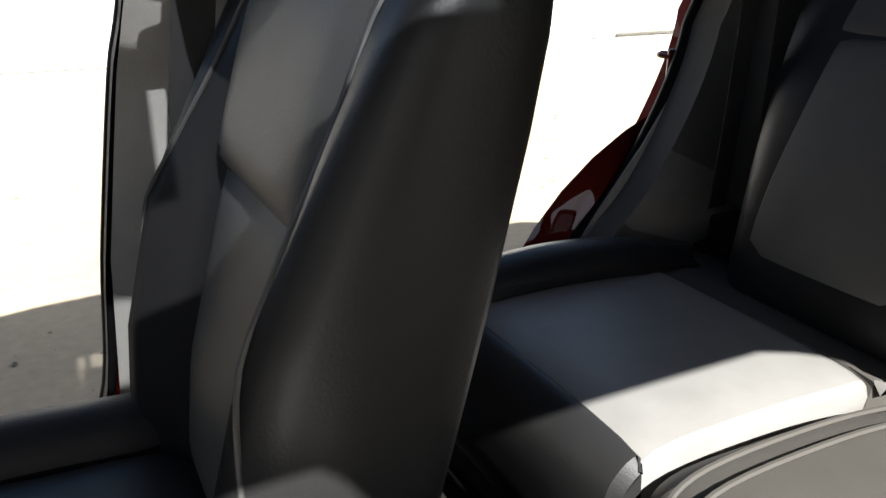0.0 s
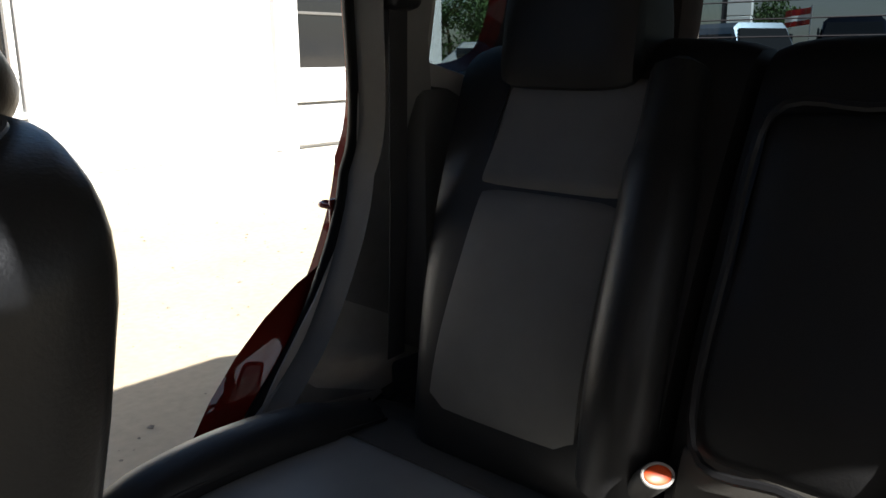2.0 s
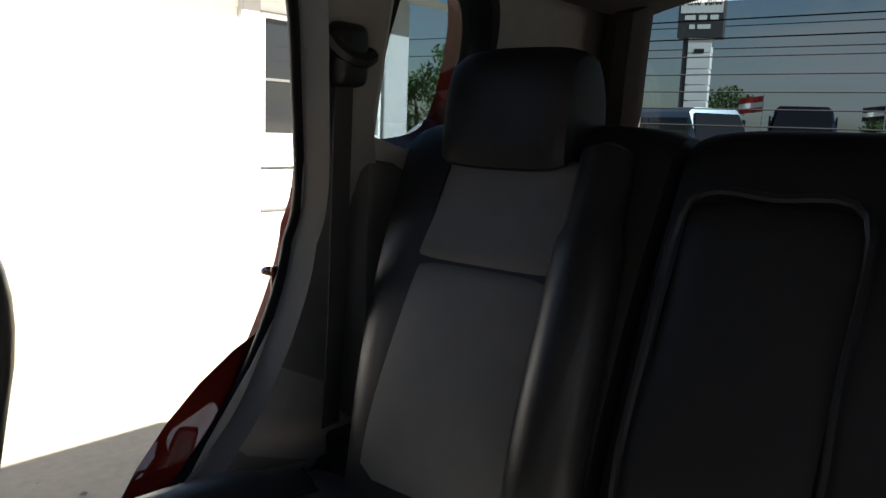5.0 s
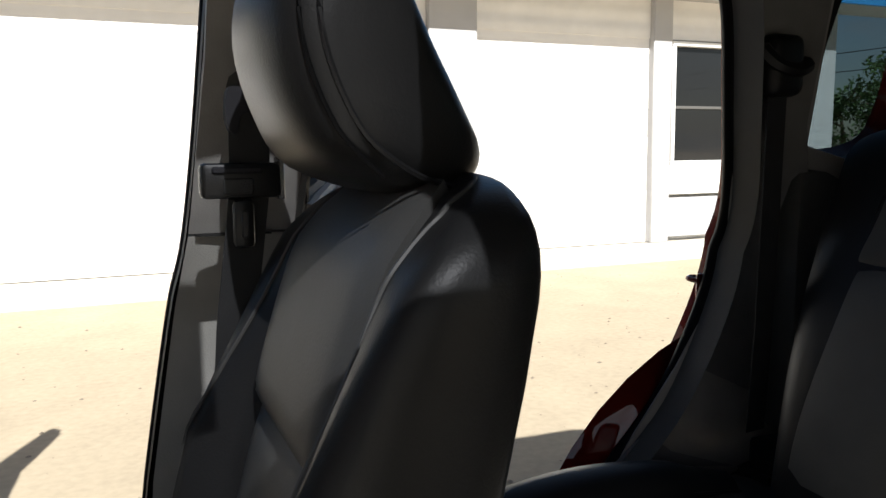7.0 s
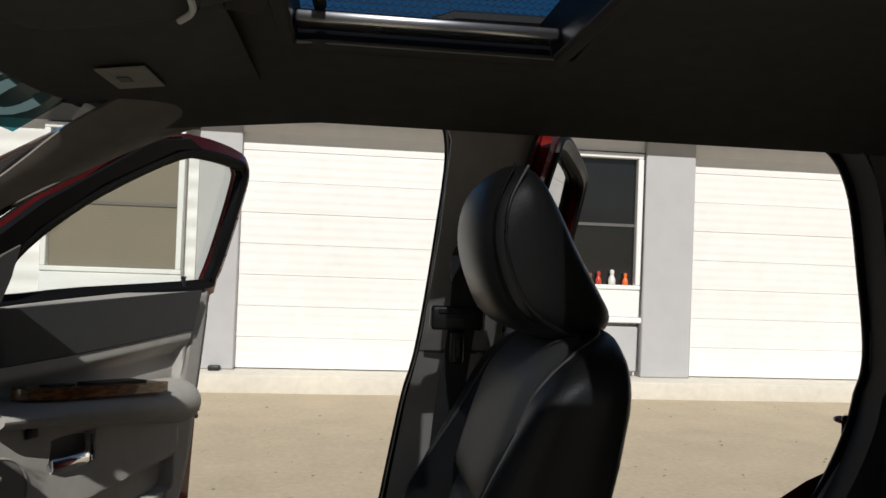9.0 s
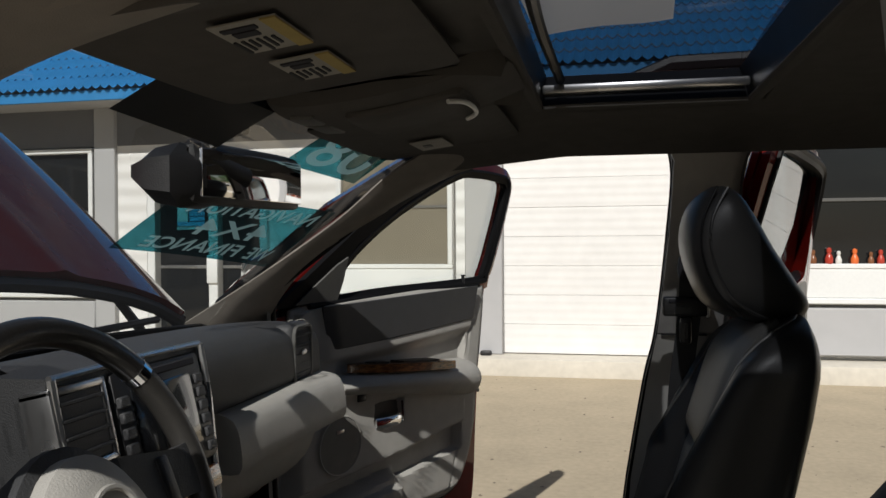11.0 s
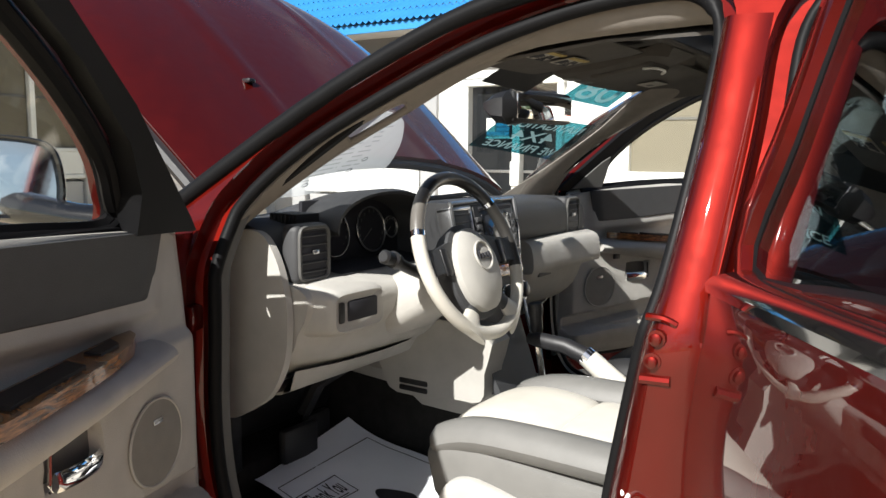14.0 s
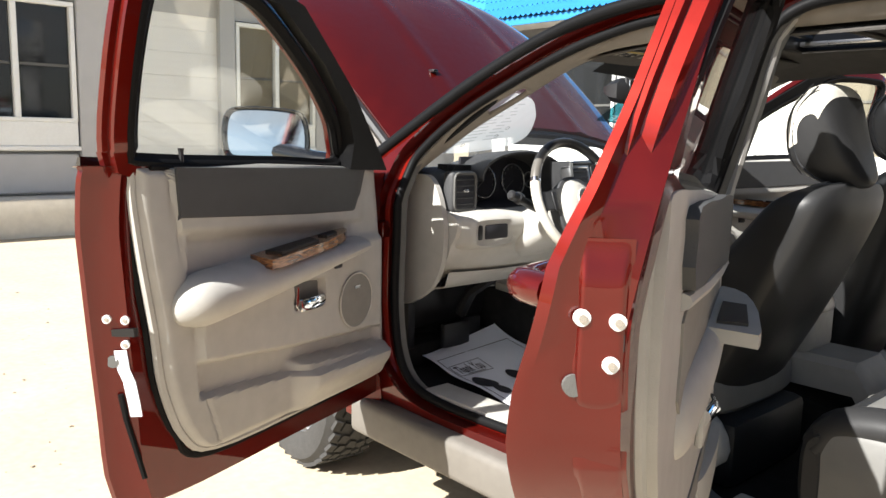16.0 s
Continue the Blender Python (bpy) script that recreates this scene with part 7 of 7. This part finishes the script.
for s in (-1, 1):
    # rear door hinge bolts and rests on the pillar face, and the front latch striker below
    face_y = lambda z: s * (side_y(z) + 0.012)
    for x, z in ((0.660, 1.122), (0.655, 1.088)):
        part("hinge_bolt", mesh(tube, [(x, face_y(z) - s * 0.004, z), (x, face_y(z) + s * 0.003, z), (x, face_y(z) + s * 0.0035, z), (x, face_y(z) + s * 0.010, z), (x, face_y(z) + s * 0.012, z)], [0.014, 0.013, 0.009, 0.009, 0.006], 12, False, (1, 0, 0)), RED, car)
    part("hinge_rest", mesh(tube, spline([(0.640, face_y(1.15), 1.150), (0.664, face_y(1.15) + s * 0.003, 1.150), (0.684, face_y(1.15), 1.142)], 4), 0.006, 8), RED, car)
    part("hinge_rest", mesh(tube, [(0.638, face_y(1.06), 1.060), (0.682, face_y(1.06), 1.062)], 0.008, 8), RED, car)
    clip = part("latch_striker", mesh(rbox, (0.612, s * 0.9325 - 0.008, 0.872), (0.672, s * 0.9325 + 0.008, 0.884), 0.004, 2), WHITE_PLASTIC, car, "white latch striker on the pillar")
    part("striker_loop", mesh(tube, spline([(0.626, s * 0.938, 0.878), (0.630, s * 0.962, 0.876), (0.642, s * 0.968, 0.872), (0.654, s * 0.962, 0.868), (0.658, s * 0.938, 0.866)], 4), 0.004, 8), WHITE_PLASTIC, clip)
    for x, z0 in ((1.60, 1.02),):
        yb = s * (side_y(1.0) - 0.036)
        striker = part("striker", mesh(rbox, (x - 0.03, yb - 0.006, z0 - 0.06), (x + 0.03, yb + 0.006, z0 + 0.05), 0.008, 2), RED, car)
        part("striker_loop", mesh(tube, spline([(x - 0.025, yb, z0 + 0.035), (x - 0.025, yb + s * 0.03, z0 + 0.036), (x + 0.0, yb + s * 0.035, z0 + 0.034), (x + 0.028, yb + s * 0.03, z0 + 0.012), (x + 0.028, yb, z0 + 0.010)], 4), 0.006, 8), RED, striker)
        for dz in (-0.01, -0.045):
            part("striker_bolt", mesh(disc, (x - 0.005, yb + s * 0.010, z0 + dz), (0, s, 0), 0.013, 0.008, 6), RED, striker)

# ---- papers, film and lettering ----
def veil(name, color, amount, through_light=0.0):
    """A thin sheet that veils what lies behind it; some light may shine through it."""
    m = bpy.data.materials.new(name)
    m.use_nodes = True
    n, l = m.node_tree.nodes, m.node_tree.links
    n.remove(n["Principled BSDF"])
    clear, white, back, both, mix = (n.new("ShaderNode" + k) for k in ("BsdfTransparent", "BsdfDiffuse", "BsdfTranslucent", "MixShader", "MixShader"))
    white.inputs["Color"].default_value = back.inputs["Color"].default_value = (*color, 1)
    both.inputs["Fac"].default_value, mix.inputs["Fac"].default_value = through_light, amount
    l.new(white.outputs[0], both.inputs[1])
    l.new(back.outputs[0], both.inputs[2])
    l.new(clear.outputs[0], mix.inputs[1])
    l.new(both.outputs[0], mix.inputs[2])
    l.new(mix.outputs[0], n["Material Output"].inputs["Surface"])
    return m


BACKLIT = veil("sunlit_thin_paper", (0.72, 0.70, 0.67), 1.0, 0.65)
PALE_FILM = veil("pale_sheet_film", (0.75, 0.80, 0.82), 0.42, 0.5)
LETTER_FILM = veil("pale_letter_film", (0.30, 0.46, 0.48), 0.65, 0.6)
SHEET_INK = veil("grey_sheet_ink", (0.10, 0.11, 0.12), 0.30, 0.4)


def lettering(name, text, mat, parent, f, label="", heavy=0.012):
    """Flat letters, fitted into the unit square and carried into place by f(s, t)."""
    cu = bpy.data.curves.new(name, "FONT")
    cu.body, cu.resolution_u, cu.offset = text, 4, heavy
    ob = bpy.data.objects.new(name, cu)
    me = bpy.data.meshes.new_from_object(ob)
    bpy.data.objects.remove(ob)
    xs, ys = [v.co.x for v in me.vertices], [v.co.y for v in me.vertices]
    for v in me.vertices:
        v.co = f((v.co.x - min(xs)) / (max(xs) - min(xs)), (v.co.y - min(ys)) / (max(ys) - min(ys)))
    me.materials.clear()
    me.materials.append(mat)
    ob = new(name, me)
    ob.parent = parent
    ob.matrix_parent_inverse = Matrix.Translation(-WORLD_AT.get(parent.name, Vector()))
    if label:
        ob["label"] = label
    return ob


def bar_on(name, mat, parent, f, s0, s1, t0, t1, n=4):
    bm = bmesh.new()
    sheet(bm, lambda u, v: f(s0 + (s1 - s0) * u, t0 + (t1 - t0) * v), n, 1)
    return part(name, bm, mat, parent)


banners = [o for o in car.children if o.name.startswith("windscreen_banner")]
low_at = lambda s, t, lift=0.0055: screen_pt(0.90 - 0.77 * s, 0.345 + 0.04 * s + (0.275 - 0.08 * s) * t, lift)
lettering("banner_figure", "4X4", LETTER_FILM, banners[0], lambda s, t: low_at(0.24 + 0.46 * s, 0.36 + 0.28 * t))
lettering("banner_word", "NAVIGATION", LETTER_FILM, banners[0], lambda s, t: low_at(0.07 + 0.80 * s, 0.72 + 0.20 * t), "", 0.018)
lettering("banner_word", "WE", LETTER_FILM, banners[0], lambda s, t: low_at(0.08 + 0.15 * s, 0.08 + 0.20 * t), "", 0.018)
lettering("banner_word", "FINANCE", LETTER_FILM, banners[0], lambda s, t: low_at(0.29 + 0.59 * s, 0.08 + 0.20 * t), "", 0.018)
rng = random.Random(4)
high_at = lambda s, t, lift=0.0055: screen_pt(0.80 - 0.46 * s, 0.74 + 0.17 * t, lift)
lettering("banner_figure", "08", LETTER_FILM, banners[1], lambda s, t: high_at(0.10 + 0.78 * s, 0.12 + 0.76 * t))

# window sheet on the driver's side of the windscreen
outline = rounded([(-1.05, 0.30), (-1.06, 0.52), (-1.02, 0.62), (-0.86, 0.60), (-0.70, 0.555), (-0.58, 0.495), (-0.44, 0.40), (-0.34, 0.29), (-0.335, 0.225), (-0.40, 0.18), (-0.54, 0.155), (-0.80, 0.15), (-1.0, 0.19)], 4)
bm = bmesh.new()
face = bm.faces.new([bm.verts.new((u, v, 0)) for u, v in outline])
bmesh.ops.triangulate(bm, faces=[face])
for c in (-1.0, -0.9, -0.8, -0.7, -0.6, -0.5, -0.4):
    bmesh.ops.bisect_plane(bm, geom=list(bm.verts) + list(bm.edges) + list(bm.faces), plane_co=(c, 0, 0), plane_no=(1, 0, 0))
for v in bm.verts:
    v.co = screen_pt(v.co.x, v.co.y, 0.006)
window_sheet = part("window_sheet", bm, PALE_FILM, car, "pale translucent printed sheet on the windscreen")
card_at = lambda s, t, lift=0.0075: screen_pt(-1.02 + (0.62 - 0.22 * t) * s, 0.18 + 0.42 * t, lift)
for k in range(11):
    t = 0.16 + 0.065 * k
    bar_on("printed_line", SHEET_INK, window_sheet, card_at, 0.14 + 0.05 * rng.random(), 0.40 + 0.10 * rng.random(), t, t + 0.018)
    bar_on("printed_line", SHEET_INK, window_sheet, card_at, 0.54, 0.70 + 0.12 * rng.random() - 0.012 * k, t, t + 0.018)
for s, t in ((0.70, 0.22), (0.78, 0.36), (0.30, 0.10)):
    part("printed_ring", mesh(ring, card_at(s, t), card_at(s, t, 0.01) - card_at(s, t, 0), 0.009, 0.0012, 16), SHEET_INK, window_sheet)

# loose paper on the sunroof glass
bm = mesh(sheet, lambda u, v: Vector((0.395 + 0.20 * u + 0.02 * v, -0.24 + 0.40 * v - 0.05 * u, 1.742 - 0.006 * (2 * v - 1) ** 2 + 0.002 * math.sin(7 * u + 5 * v))), 10, 14)
tagged(finish("paper_sheet", bm, BACKLIT), "white paper sheet lying on the sunroof glass", "paper")

# paper mat in the driver's footwell
MAT_Z = 0.452
mat_o = Vector((-0.575, -0.565, MAT_Z))


def mat_at(s, t, lift=0.0):
    """Paper lying on the carpet, its far corner curled up against the toe board."""
    curl = 0.085 * t ** 1.3 * max(0.0, 1 - 1.5 * s) ** 1.4 + 0.014 * max(0.0, 1 - 3 * s) + 0.010 * math.sin(6 * s + 4 * t) * t + 0.004 * math.sin(11 * s - 3 * t)
    y0, y1 = -0.565 - 0.11 * s, -0.185 + 0.03 * s
    return Vector((-0.575 + 0.58 * s + 0.02 * t, y0 + (y1 - y0) * t, MAT_Z + 0.012 + curl + lift))


floor_mat = thing("paper_mat", mat_o, "white printed paper mat with black footprints on carpet", "floor mat")
part("sheet", mesh(sheet, mat_at, 20, 20), PAPER, floor_mat)
up = lambda s, t: mat_at(s, t, 0.0025)
lettering("greeting", "Thank You", INK, floor_mat, lambda s, t: up(0.30 + 0.11 * (1 - t), 0.08 + 0.28 * s), "black cursive greeting")
frame_line = lambda a, b: bar_on("printed_frame", INK, floor_mat, up, min(a[0], b[0]), max(a[0], b[0]) + 0.006, min(a[1], b[1]), max(a[1], b[1]) + 0.007, 6)
for a, b in (((0.28, 0.05), (0.44, 0.05)), ((0.28, 0.40), (0.44, 0.40)), ((0.28, 0.05), (0.28, 0.40)), ((0.44, 0.05), (0.44, 0.40)), ((0.16, 0.03), (0.16, 0.93)), ((0.16, 0.93), (0.97, 0.93)), ((0.16, 0.03), (0.97, 0.03))):
    frame_line(a, b)
bar_on("printed_line", INK, floor_mat, up, 0.425, 0.432, 0.14, 0.34)
for t0 in (0.07, 0.44):
    for (a, b), (c, d) in (((0.50, 0.73), (0.17, 0.10)), ((0.69, 0.865), (0.095, 0.07))):
        pts = []
        for k in range(24):
            w = 2 * math.pi * k / 24
            pts.append(((a + b) / 2 + (b - a) / 2 * math.cos(w), t0 + 0.04 * (a + b) + c / 2 * math.sin(w) * (1 + 0.25 * math.cos(w))))
        bm = bmesh.new()
        bm.faces.new([bm.verts.new(up(s, t)) for s, t in pts])
        part("footprint", bm, INK, floor_mat)
for k in range(9):
    bar_on("printed_bar", SHEET_INK, floor_mat, up, 0.945, 0.965, 0.12 + 0.08 * k, 0.165 + 0.08 * k, 1)

# ---- rear pillar fillings and rear window lines ----
for s in (-1, 1):
    loop = [(1.30, 0.50), (1.30, 0.64), (1.39, 0.76), (1.50, 0.90), (1.575, 1.02), (1.60, 1.15), (1.54, 1.34), (1.45, 1.54), (1.38, 1.64), (1.62, 1.66), (1.645, 1.50), (1.68, 1.31), (1.80, 1.27), (1.80, 0.80), (1.78, 0.50)]
    part("quarter_lining", mesh(plate, [loop], [0.7, 0.9, 1.1, 1.2, 1.3, 1.4, 1.5], lambda u, v, s=s: Vector((u, s * (side_y(v) - 0.066 - 0.09 * min(1, max(0, u - 1.60) / 0.2)), v)), 0.006), PILLAR_GREY, car)
    rim2 = [(1.60, 1.24), (1.60, 1.66), (1.95, 1.67), (2.40, 1.66), (2.56, 1.24)]
    part("rear_lining", mesh(plate, [rim2, grown(loop2(QUARTER_LOOP), 0.2)], [1.3, 1.4, 1.5, 1.6], lambda u, v, s=s: Vector((u, s * (side_y(v) - 0.062), v)), 0.006), PILLAR_GREY, car)
    g = Vector((1.55, s * 0.69, 1.42))
    part("belt_hook", mesh(tube, spline([g + Vector((-0.045, 0, 0.05)), g + Vector((-0.02, -s * 0.012, 0.02)), g + Vector((0.02, -s * 0.015, 0.012)), g + Vector((0.05, -s * 0.01, 0.025))], 5), [0.006] + [0.014] * 14 + [0.006], 8), BLACK, car)
heater = [o for o in car.children if o.name.startswith("rear_window")][0]
for k in range(9):
    u = 0.10 + 0.10 * k
    part("heater_line", mesh(tube, [(2.655 - 0.16 * u, (0.74 - 0.12 * u) * w, 1.24 + 0.40 * u) for w in (-1, -0.5, 0, 0.5, 1)], 0.0016, 4), INK, heater)

# ---- the yard behind ----
def at_angle(az, dist, z=0.0):
    return Vector((0.68 + dist * math.cos(radians(az)), -0.2 + dist * math.sin(radians(az)), z))


def parked_car(at, yaw, mat, label, height=1.9, width=1.85, length=4.9, bed=True, front=1):
    """A far parked pickup or car: body, cabin, glazing, wheels, lamps."""
    holder = thing("parked_car", at, label, "car")
    m = Matrix.Translation(at) @ Matrix.Rotation(radians(yaw), 4, "Z")
    f = lambda x, y, z: m @ Vector((x, y, z))
    h, w = height, width / 2
    part("body", mesh(rbox, (-length / 2, -w, 0.42), (length / 2, w, 0.56 * h), 0.12, 3, f), mat, holder)
    c0, c1 = (-0.9, 0.9) if bed else (-1.7, 1.2)
    prof = lambda x, k: [f(x, -w * k, 0.54 * h), f(x, -w * 0.80 * k, 0.95 * h), f(x, -w * 0.66 * k, h), f(x, w * 0.66 * k, h), f(x, w * 0.80 * k, 0.95 * h), f(x, w * k, 0.54 * h)]
    cabin = bmesh.new()
    low, high = [prof(c0 - 0.10, 0.98), prof(c0 + 0.25, 0.97)], [prof(c1 - 0.35, 0.97), prof(c1 + 0.45, 0.98)]
    top = lambda r, z: [Vector((p.x, p.y, min(p.z, z))) for p in r]
    skin(cabin, [top(low[0], 0.60 * h), low[1], high[0], top(high[1], 0.60 * h)])
    part("cabin", cabin, mat, holder)
    for sgn, a, b in ((1, c1 + 0.43, c1 - 0.30), (-1, c0 - 0.10, c0 + 0.20)):
        part("window", mesh(skin, [[f(a + sgn * 0.01, -w * 0.84, 0.60 * h), f(a + sgn * 0.01, w * 0.84, 0.60 * h), f(b + sgn * 0.02, w * 0.68, 0.94 * h), f(b + sgn * 0.02, -w * 0.68, 0.94 * h)], [f(a + sgn * 0.03, -w * 0.84, 0.60 * h), f(a + sgn * 0.03, w * 0.84, 0.60 * h), f(b + sgn * 0.04, w * 0.68, 0.94 * h), f(b + sgn * 0.04, -w * 0.68, 0.94 * h)]]), DARK_GLASS, holder)
    for sgn in (-1, 1):
        part("window", mesh(rbox, (c0 + 0.15, sgn * w * 0.89 - 0.02, 0.60 * h), (c1 - 0.15, sgn * w * 0.89 + 0.02, 0.88 * h), 0.03, 2, f), DARK_GLASS, holder)
        part("lamp", mesh(rbox, (length / 2 - 0.05, sgn * w * 0.78 - 0.13, 0.38 * h), (length / 2 + 0.02, sgn * w * 0.78 + 0.13, 0.48 * h), 0.03, 2, f), SILVER, holder)
        for x in (-length * 0.31, length * 0.32):
            part("wheel", mesh(tube, [f(x, sgn * (w - 0.2), 0.36), f(x, sgn * (w + 0.01), 0.36)], 0.36, 20), TYRE, holder)
    if bed:
        part("tailgate_rail", mesh(rbox, (-length / 2, -w, 0.56 * h), (c0 - 0.2, -w + 0.08, 0.60 * h), 0.02, 1, f), BLACK, holder)
    return holder


NAVY = paint("dark_blue_paint", (0.012, 0.014, 0.022))
WHITE_PAINT = paint("white_paint", (0.75, 0.75, 0.73))
SILVER_PAINT = paint("silver_blue_paint", (0.30, 0.36, 0.42))
BRICK_RED = paint("bright_red_paint", (0.32, 0.02, 0.015))
parked_car(at_angle(14.1, 24), 14, NAVY, "dark pickup parked on pale sandy yard", 2.2, 1.85)
parked_car(at_angle(6.0, 25), 187, BRICK_RED, "red pickup parked on pale sandy yard", 2.12, 1.85)
parked_car(at_angle(22.3, 20), 60, SILVER_PAINT, "silver blue car parked on pale sandy yard", 1.95, 1.8, 4.4, False)
parked_car(at_angle(38.2, 30), 120, WHITE_PAINT, "white pickup parked near the trees", 1.75, 1.85)
parked_car(at_angle(-0.5, 22), 8, NAVY, "dark car parked on pale sandy yard", 1.62, 1.8, 4.4, False)
parked_car(at_angle(10.0, 21), 95, SILVER_PAINT, "low silver car parked on pale sandy yard", 1.45, 1.75, 4.2, False)

# roadside sign
sp = at_angle(20.9, 25)
sign = thing("roadside_sign", sp, "white pillar sign with lettered board, on the yard", "sign")
sm = Matrix.Translation(sp) @ Matrix.Rotation(radians(14), 4, "Z")
sf = lambda x, y, z: sm @ Vector((x, y, z))
SIGN_DARK = material("dark_sign_side", (0.045, 0.045, 0.05), 0.6)
for k in range(9):
    part("panel", mesh(rbox, (-0.25, -0.33, 0.05 + 0.46 * k), (0.25, 0.33, 0.49 + 0.46 * k), 0.012, 1, sf), FRAME_WHITE, sign)
part("pillar_side", mesh(rbox, (-0.22, 0.335, 0.0), (0.25, 0.48, 4.2), 0.01, 1, sf), SIGN_DARK, sign)
board = part("board", mesh(rbox, (-0.30, -0.62, 4.15), (0.30, 0.66, 6.35), 0.02, 1, sf), SIGN_DARK, sign)
part("white_field", mesh(rbox, (-0.312, -0.58, 4.85), (-0.30, 0.60, 6.3), 0, 1, sf), FRAME_WHITE, board)
part("blue_field", mesh(rbox, (-0.318, -0.56, 5.75), (-0.312, 0.10, 6.26), 0, 1, sf), BLUE_METAL, board)
lettering("sign_words", "Auto Sales", INK, board, lambda s, t: sf(-0.316, 0.56 - 1.1 * s, 5.06 + 0.50 * t), "black cursive words")
for z, spans in ((4.66, ((0.10, 0.36), (0.44, 0.64), (0.72, 0.92))), (4.40, ((0.22, 0.36), (0.42, 0.74)))):
    for a, b in spans:
        part("text_bar", mesh(rbox, (-0.312, 0.58 - 1.14 * b, z), (-0.302, 0.58 - 1.14 * a, z + 0.13), 0, 1, sf), FRAME_WHITE, board)
part("text_bar", mesh(rbox, (-0.262, -0.14, 3.72), (-0.252, 0.14, 3.84), 0, 1, sf), INK, sign)


def tree(at, height, spread, seed, label):
    """A tapered trunk, forking limbs and a crown of many small leaf blades in uneven clumps."""
    r = random.Random(seed)
    at = Vector(at)
    holder = thing("tree", at, label, "tree")
    bm = bmesh.new()
    bend = Vector((r.uniform(-0.1, 0.1), r.uniform(-0.1, 0.1), 0)) * height
    trunk = [at + bend * k * k + Vector((0, 0, height * 0.75 * k)) for k in (0, 0.25, 0.5, 0.75, 1.0)]
    tube(bm, trunk, [0.045 * height, 0.034 * height, 0.026 * height, 0.018 * height, 0.008 * height], 8)
    tips = []
    for k in range(11):
        b = trunk[1].lerp(trunk[4], r.random())
        w, e = r.uniform(0, 6.28), r.uniform(0.0, 0.75)
        q = b + Vector((math.cos(w), math.sin(w), e)) * spread * r.uniform(0.45, 0.95)
        q.z = min(q.z, at.z + height)
        tube(bm, [b, b.lerp(q, 0.5) + Vector((0, 0, 0.04 * height)), q], [0.012 * height, 0.008 * height, 0.003 * height], 5)
        tips += [q, b.lerp(q, 0.6)]
    part("trunk", bm, BARK, holder)
    vs, fs = [], []
    for c in tips + [trunk[4]] * 2:
        rad = spread * r.uniform(0.22, 0.42)
        for j in range(130):
            d = Vector((r.gauss(0, 1), r.gauss(0, 1), r.gauss(0, 0.7)))
            p = c + d.normalized() * rad * r.random() ** 0.45
            a, b = Vector((r.gauss(0, 1), r.gauss(0, 1), r.gauss(0, 1))).normalized(), Vector((r.gauss(0, 1), r.gauss(0, 1), r.gauss(0, 1))).normalized()
            z = spread * r.uniform(0.035, 0.075)
            vs += [p - a * z, p + b * z * 0.5, p + a * z, p - b * z * 0.5]
            fs.append([len(vs) - 4 + i for i in range(4)])
    me = bpy.data.meshes.new("crown")
    me.from_pydata([tuple(v) for v in vs], [], fs)
    me.materials.append(LEAF)
    ob = new("crown", me)
    ob.parent = holder
    ob.matrix_parent_inverse = Matrix.Translation(-at)
    return holder


for k, (az, d, h, sp2) in enumerate(((36.0, 42, 6.4, 2.6), (40.2, 45, 4.4, 2.4), (38.3, 50, 4.2, 2.6), (18.3, 30, 3.6, 1.3), (33.5, 48, 5.2, 2.6), (6.8, 70, 3.8, 2.6), (3.8, 72, 4.2, 3.0), (0.6, 46, 4.0, 2.4), (-2.5, 44, 4.6, 2.6), (9.3, 60, 3.6, 1.6), (28.5, 55, 4.2, 2.6))):
    tree(at_angle(az, d), h, sp2, 20 + k, "dark green leafy tree beyond the yard")

for az, d, col in ((16.6, 27, BRICK_RED), (9.4, 33, NAVY)):
    p = at_angle(az, d)
    flag = thing("flag", p, "small cloth flag on a thin pole", "flag")
    part("pole", mesh(tube, [p, p + Vector((0, 0, 2.7))], 0.025, 6), SILVER, flag)
    part("cloth", mesh(sheet, lambda u, v: p + Vector((0.06 * math.sin(6 * u), 0.75 * u, 2.15 + 0.5 * v - 0.1 * u)), 8, 3), col, flag)
    part("cloth_stripe", mesh(sheet, lambda u, v: p + Vector((0.06 * math.sin(6 * u) - 0.01, 0.75 * u, 2.30 + 0.16 * v - 0.1 * u)), 8, 1), FRAME_WHITE, flag)

for k, z in enumerate((5.4, 6.3)):
    bm = mesh(tube, [Vector((34, y, z - 0.5 + 0.5 * (y / 60) ** 2)) for y in range(-60, 61, 10)], 0.022, 4)
    tagged(finish("power_line", bm, INK), "black power line sagging between poles", "cable", "power lines")

# small figures on the shop window's sill
FIG = [("orange", (0.75, 0.16, 0.04)), ("white", (0.7, 0.7, 0.66)), ("red", (0.45, 0.05, 0.03)), ("brown", (0.22, 0.09, 0.04))]
mats = [material(n + "_glaze", c, 0.3) for n, c in FIG]
for k in range(9):
    x, q = 2.42 + 0.13 * k + 0.02 * (k % 3), 0.75 + 0.35 * ((k * 7) % 5) / 5
    y = WALL_Y + 0.005
    bm = mesh(tube, [Vector((x, y, 1.17 + h * q)) for h in (0, 0.012, 0.05, 0.085, 0.10, 0.125, 0.15, 0.16)], [w * q for w in (0.034, 0.038, 0.040, 0.026, 0.018, 0.026, 0.022, 0.006)], 10)
    tagged(finish("figurine", bm, mats[(k * 3) % 4]), FIG[(k * 3) % 4][0] + " glazed figurine on the shop window sill", "figurine", "figurines on the sill")
bm = mesh(rbox, (-0.84, 7.36, SLAB), (-0.72, 7.45, SLAB + 0.05), 0.015, 2)
tagged(finish("door_stop", bm, BLACK), "small dark block on the walkway at the wall", "block")
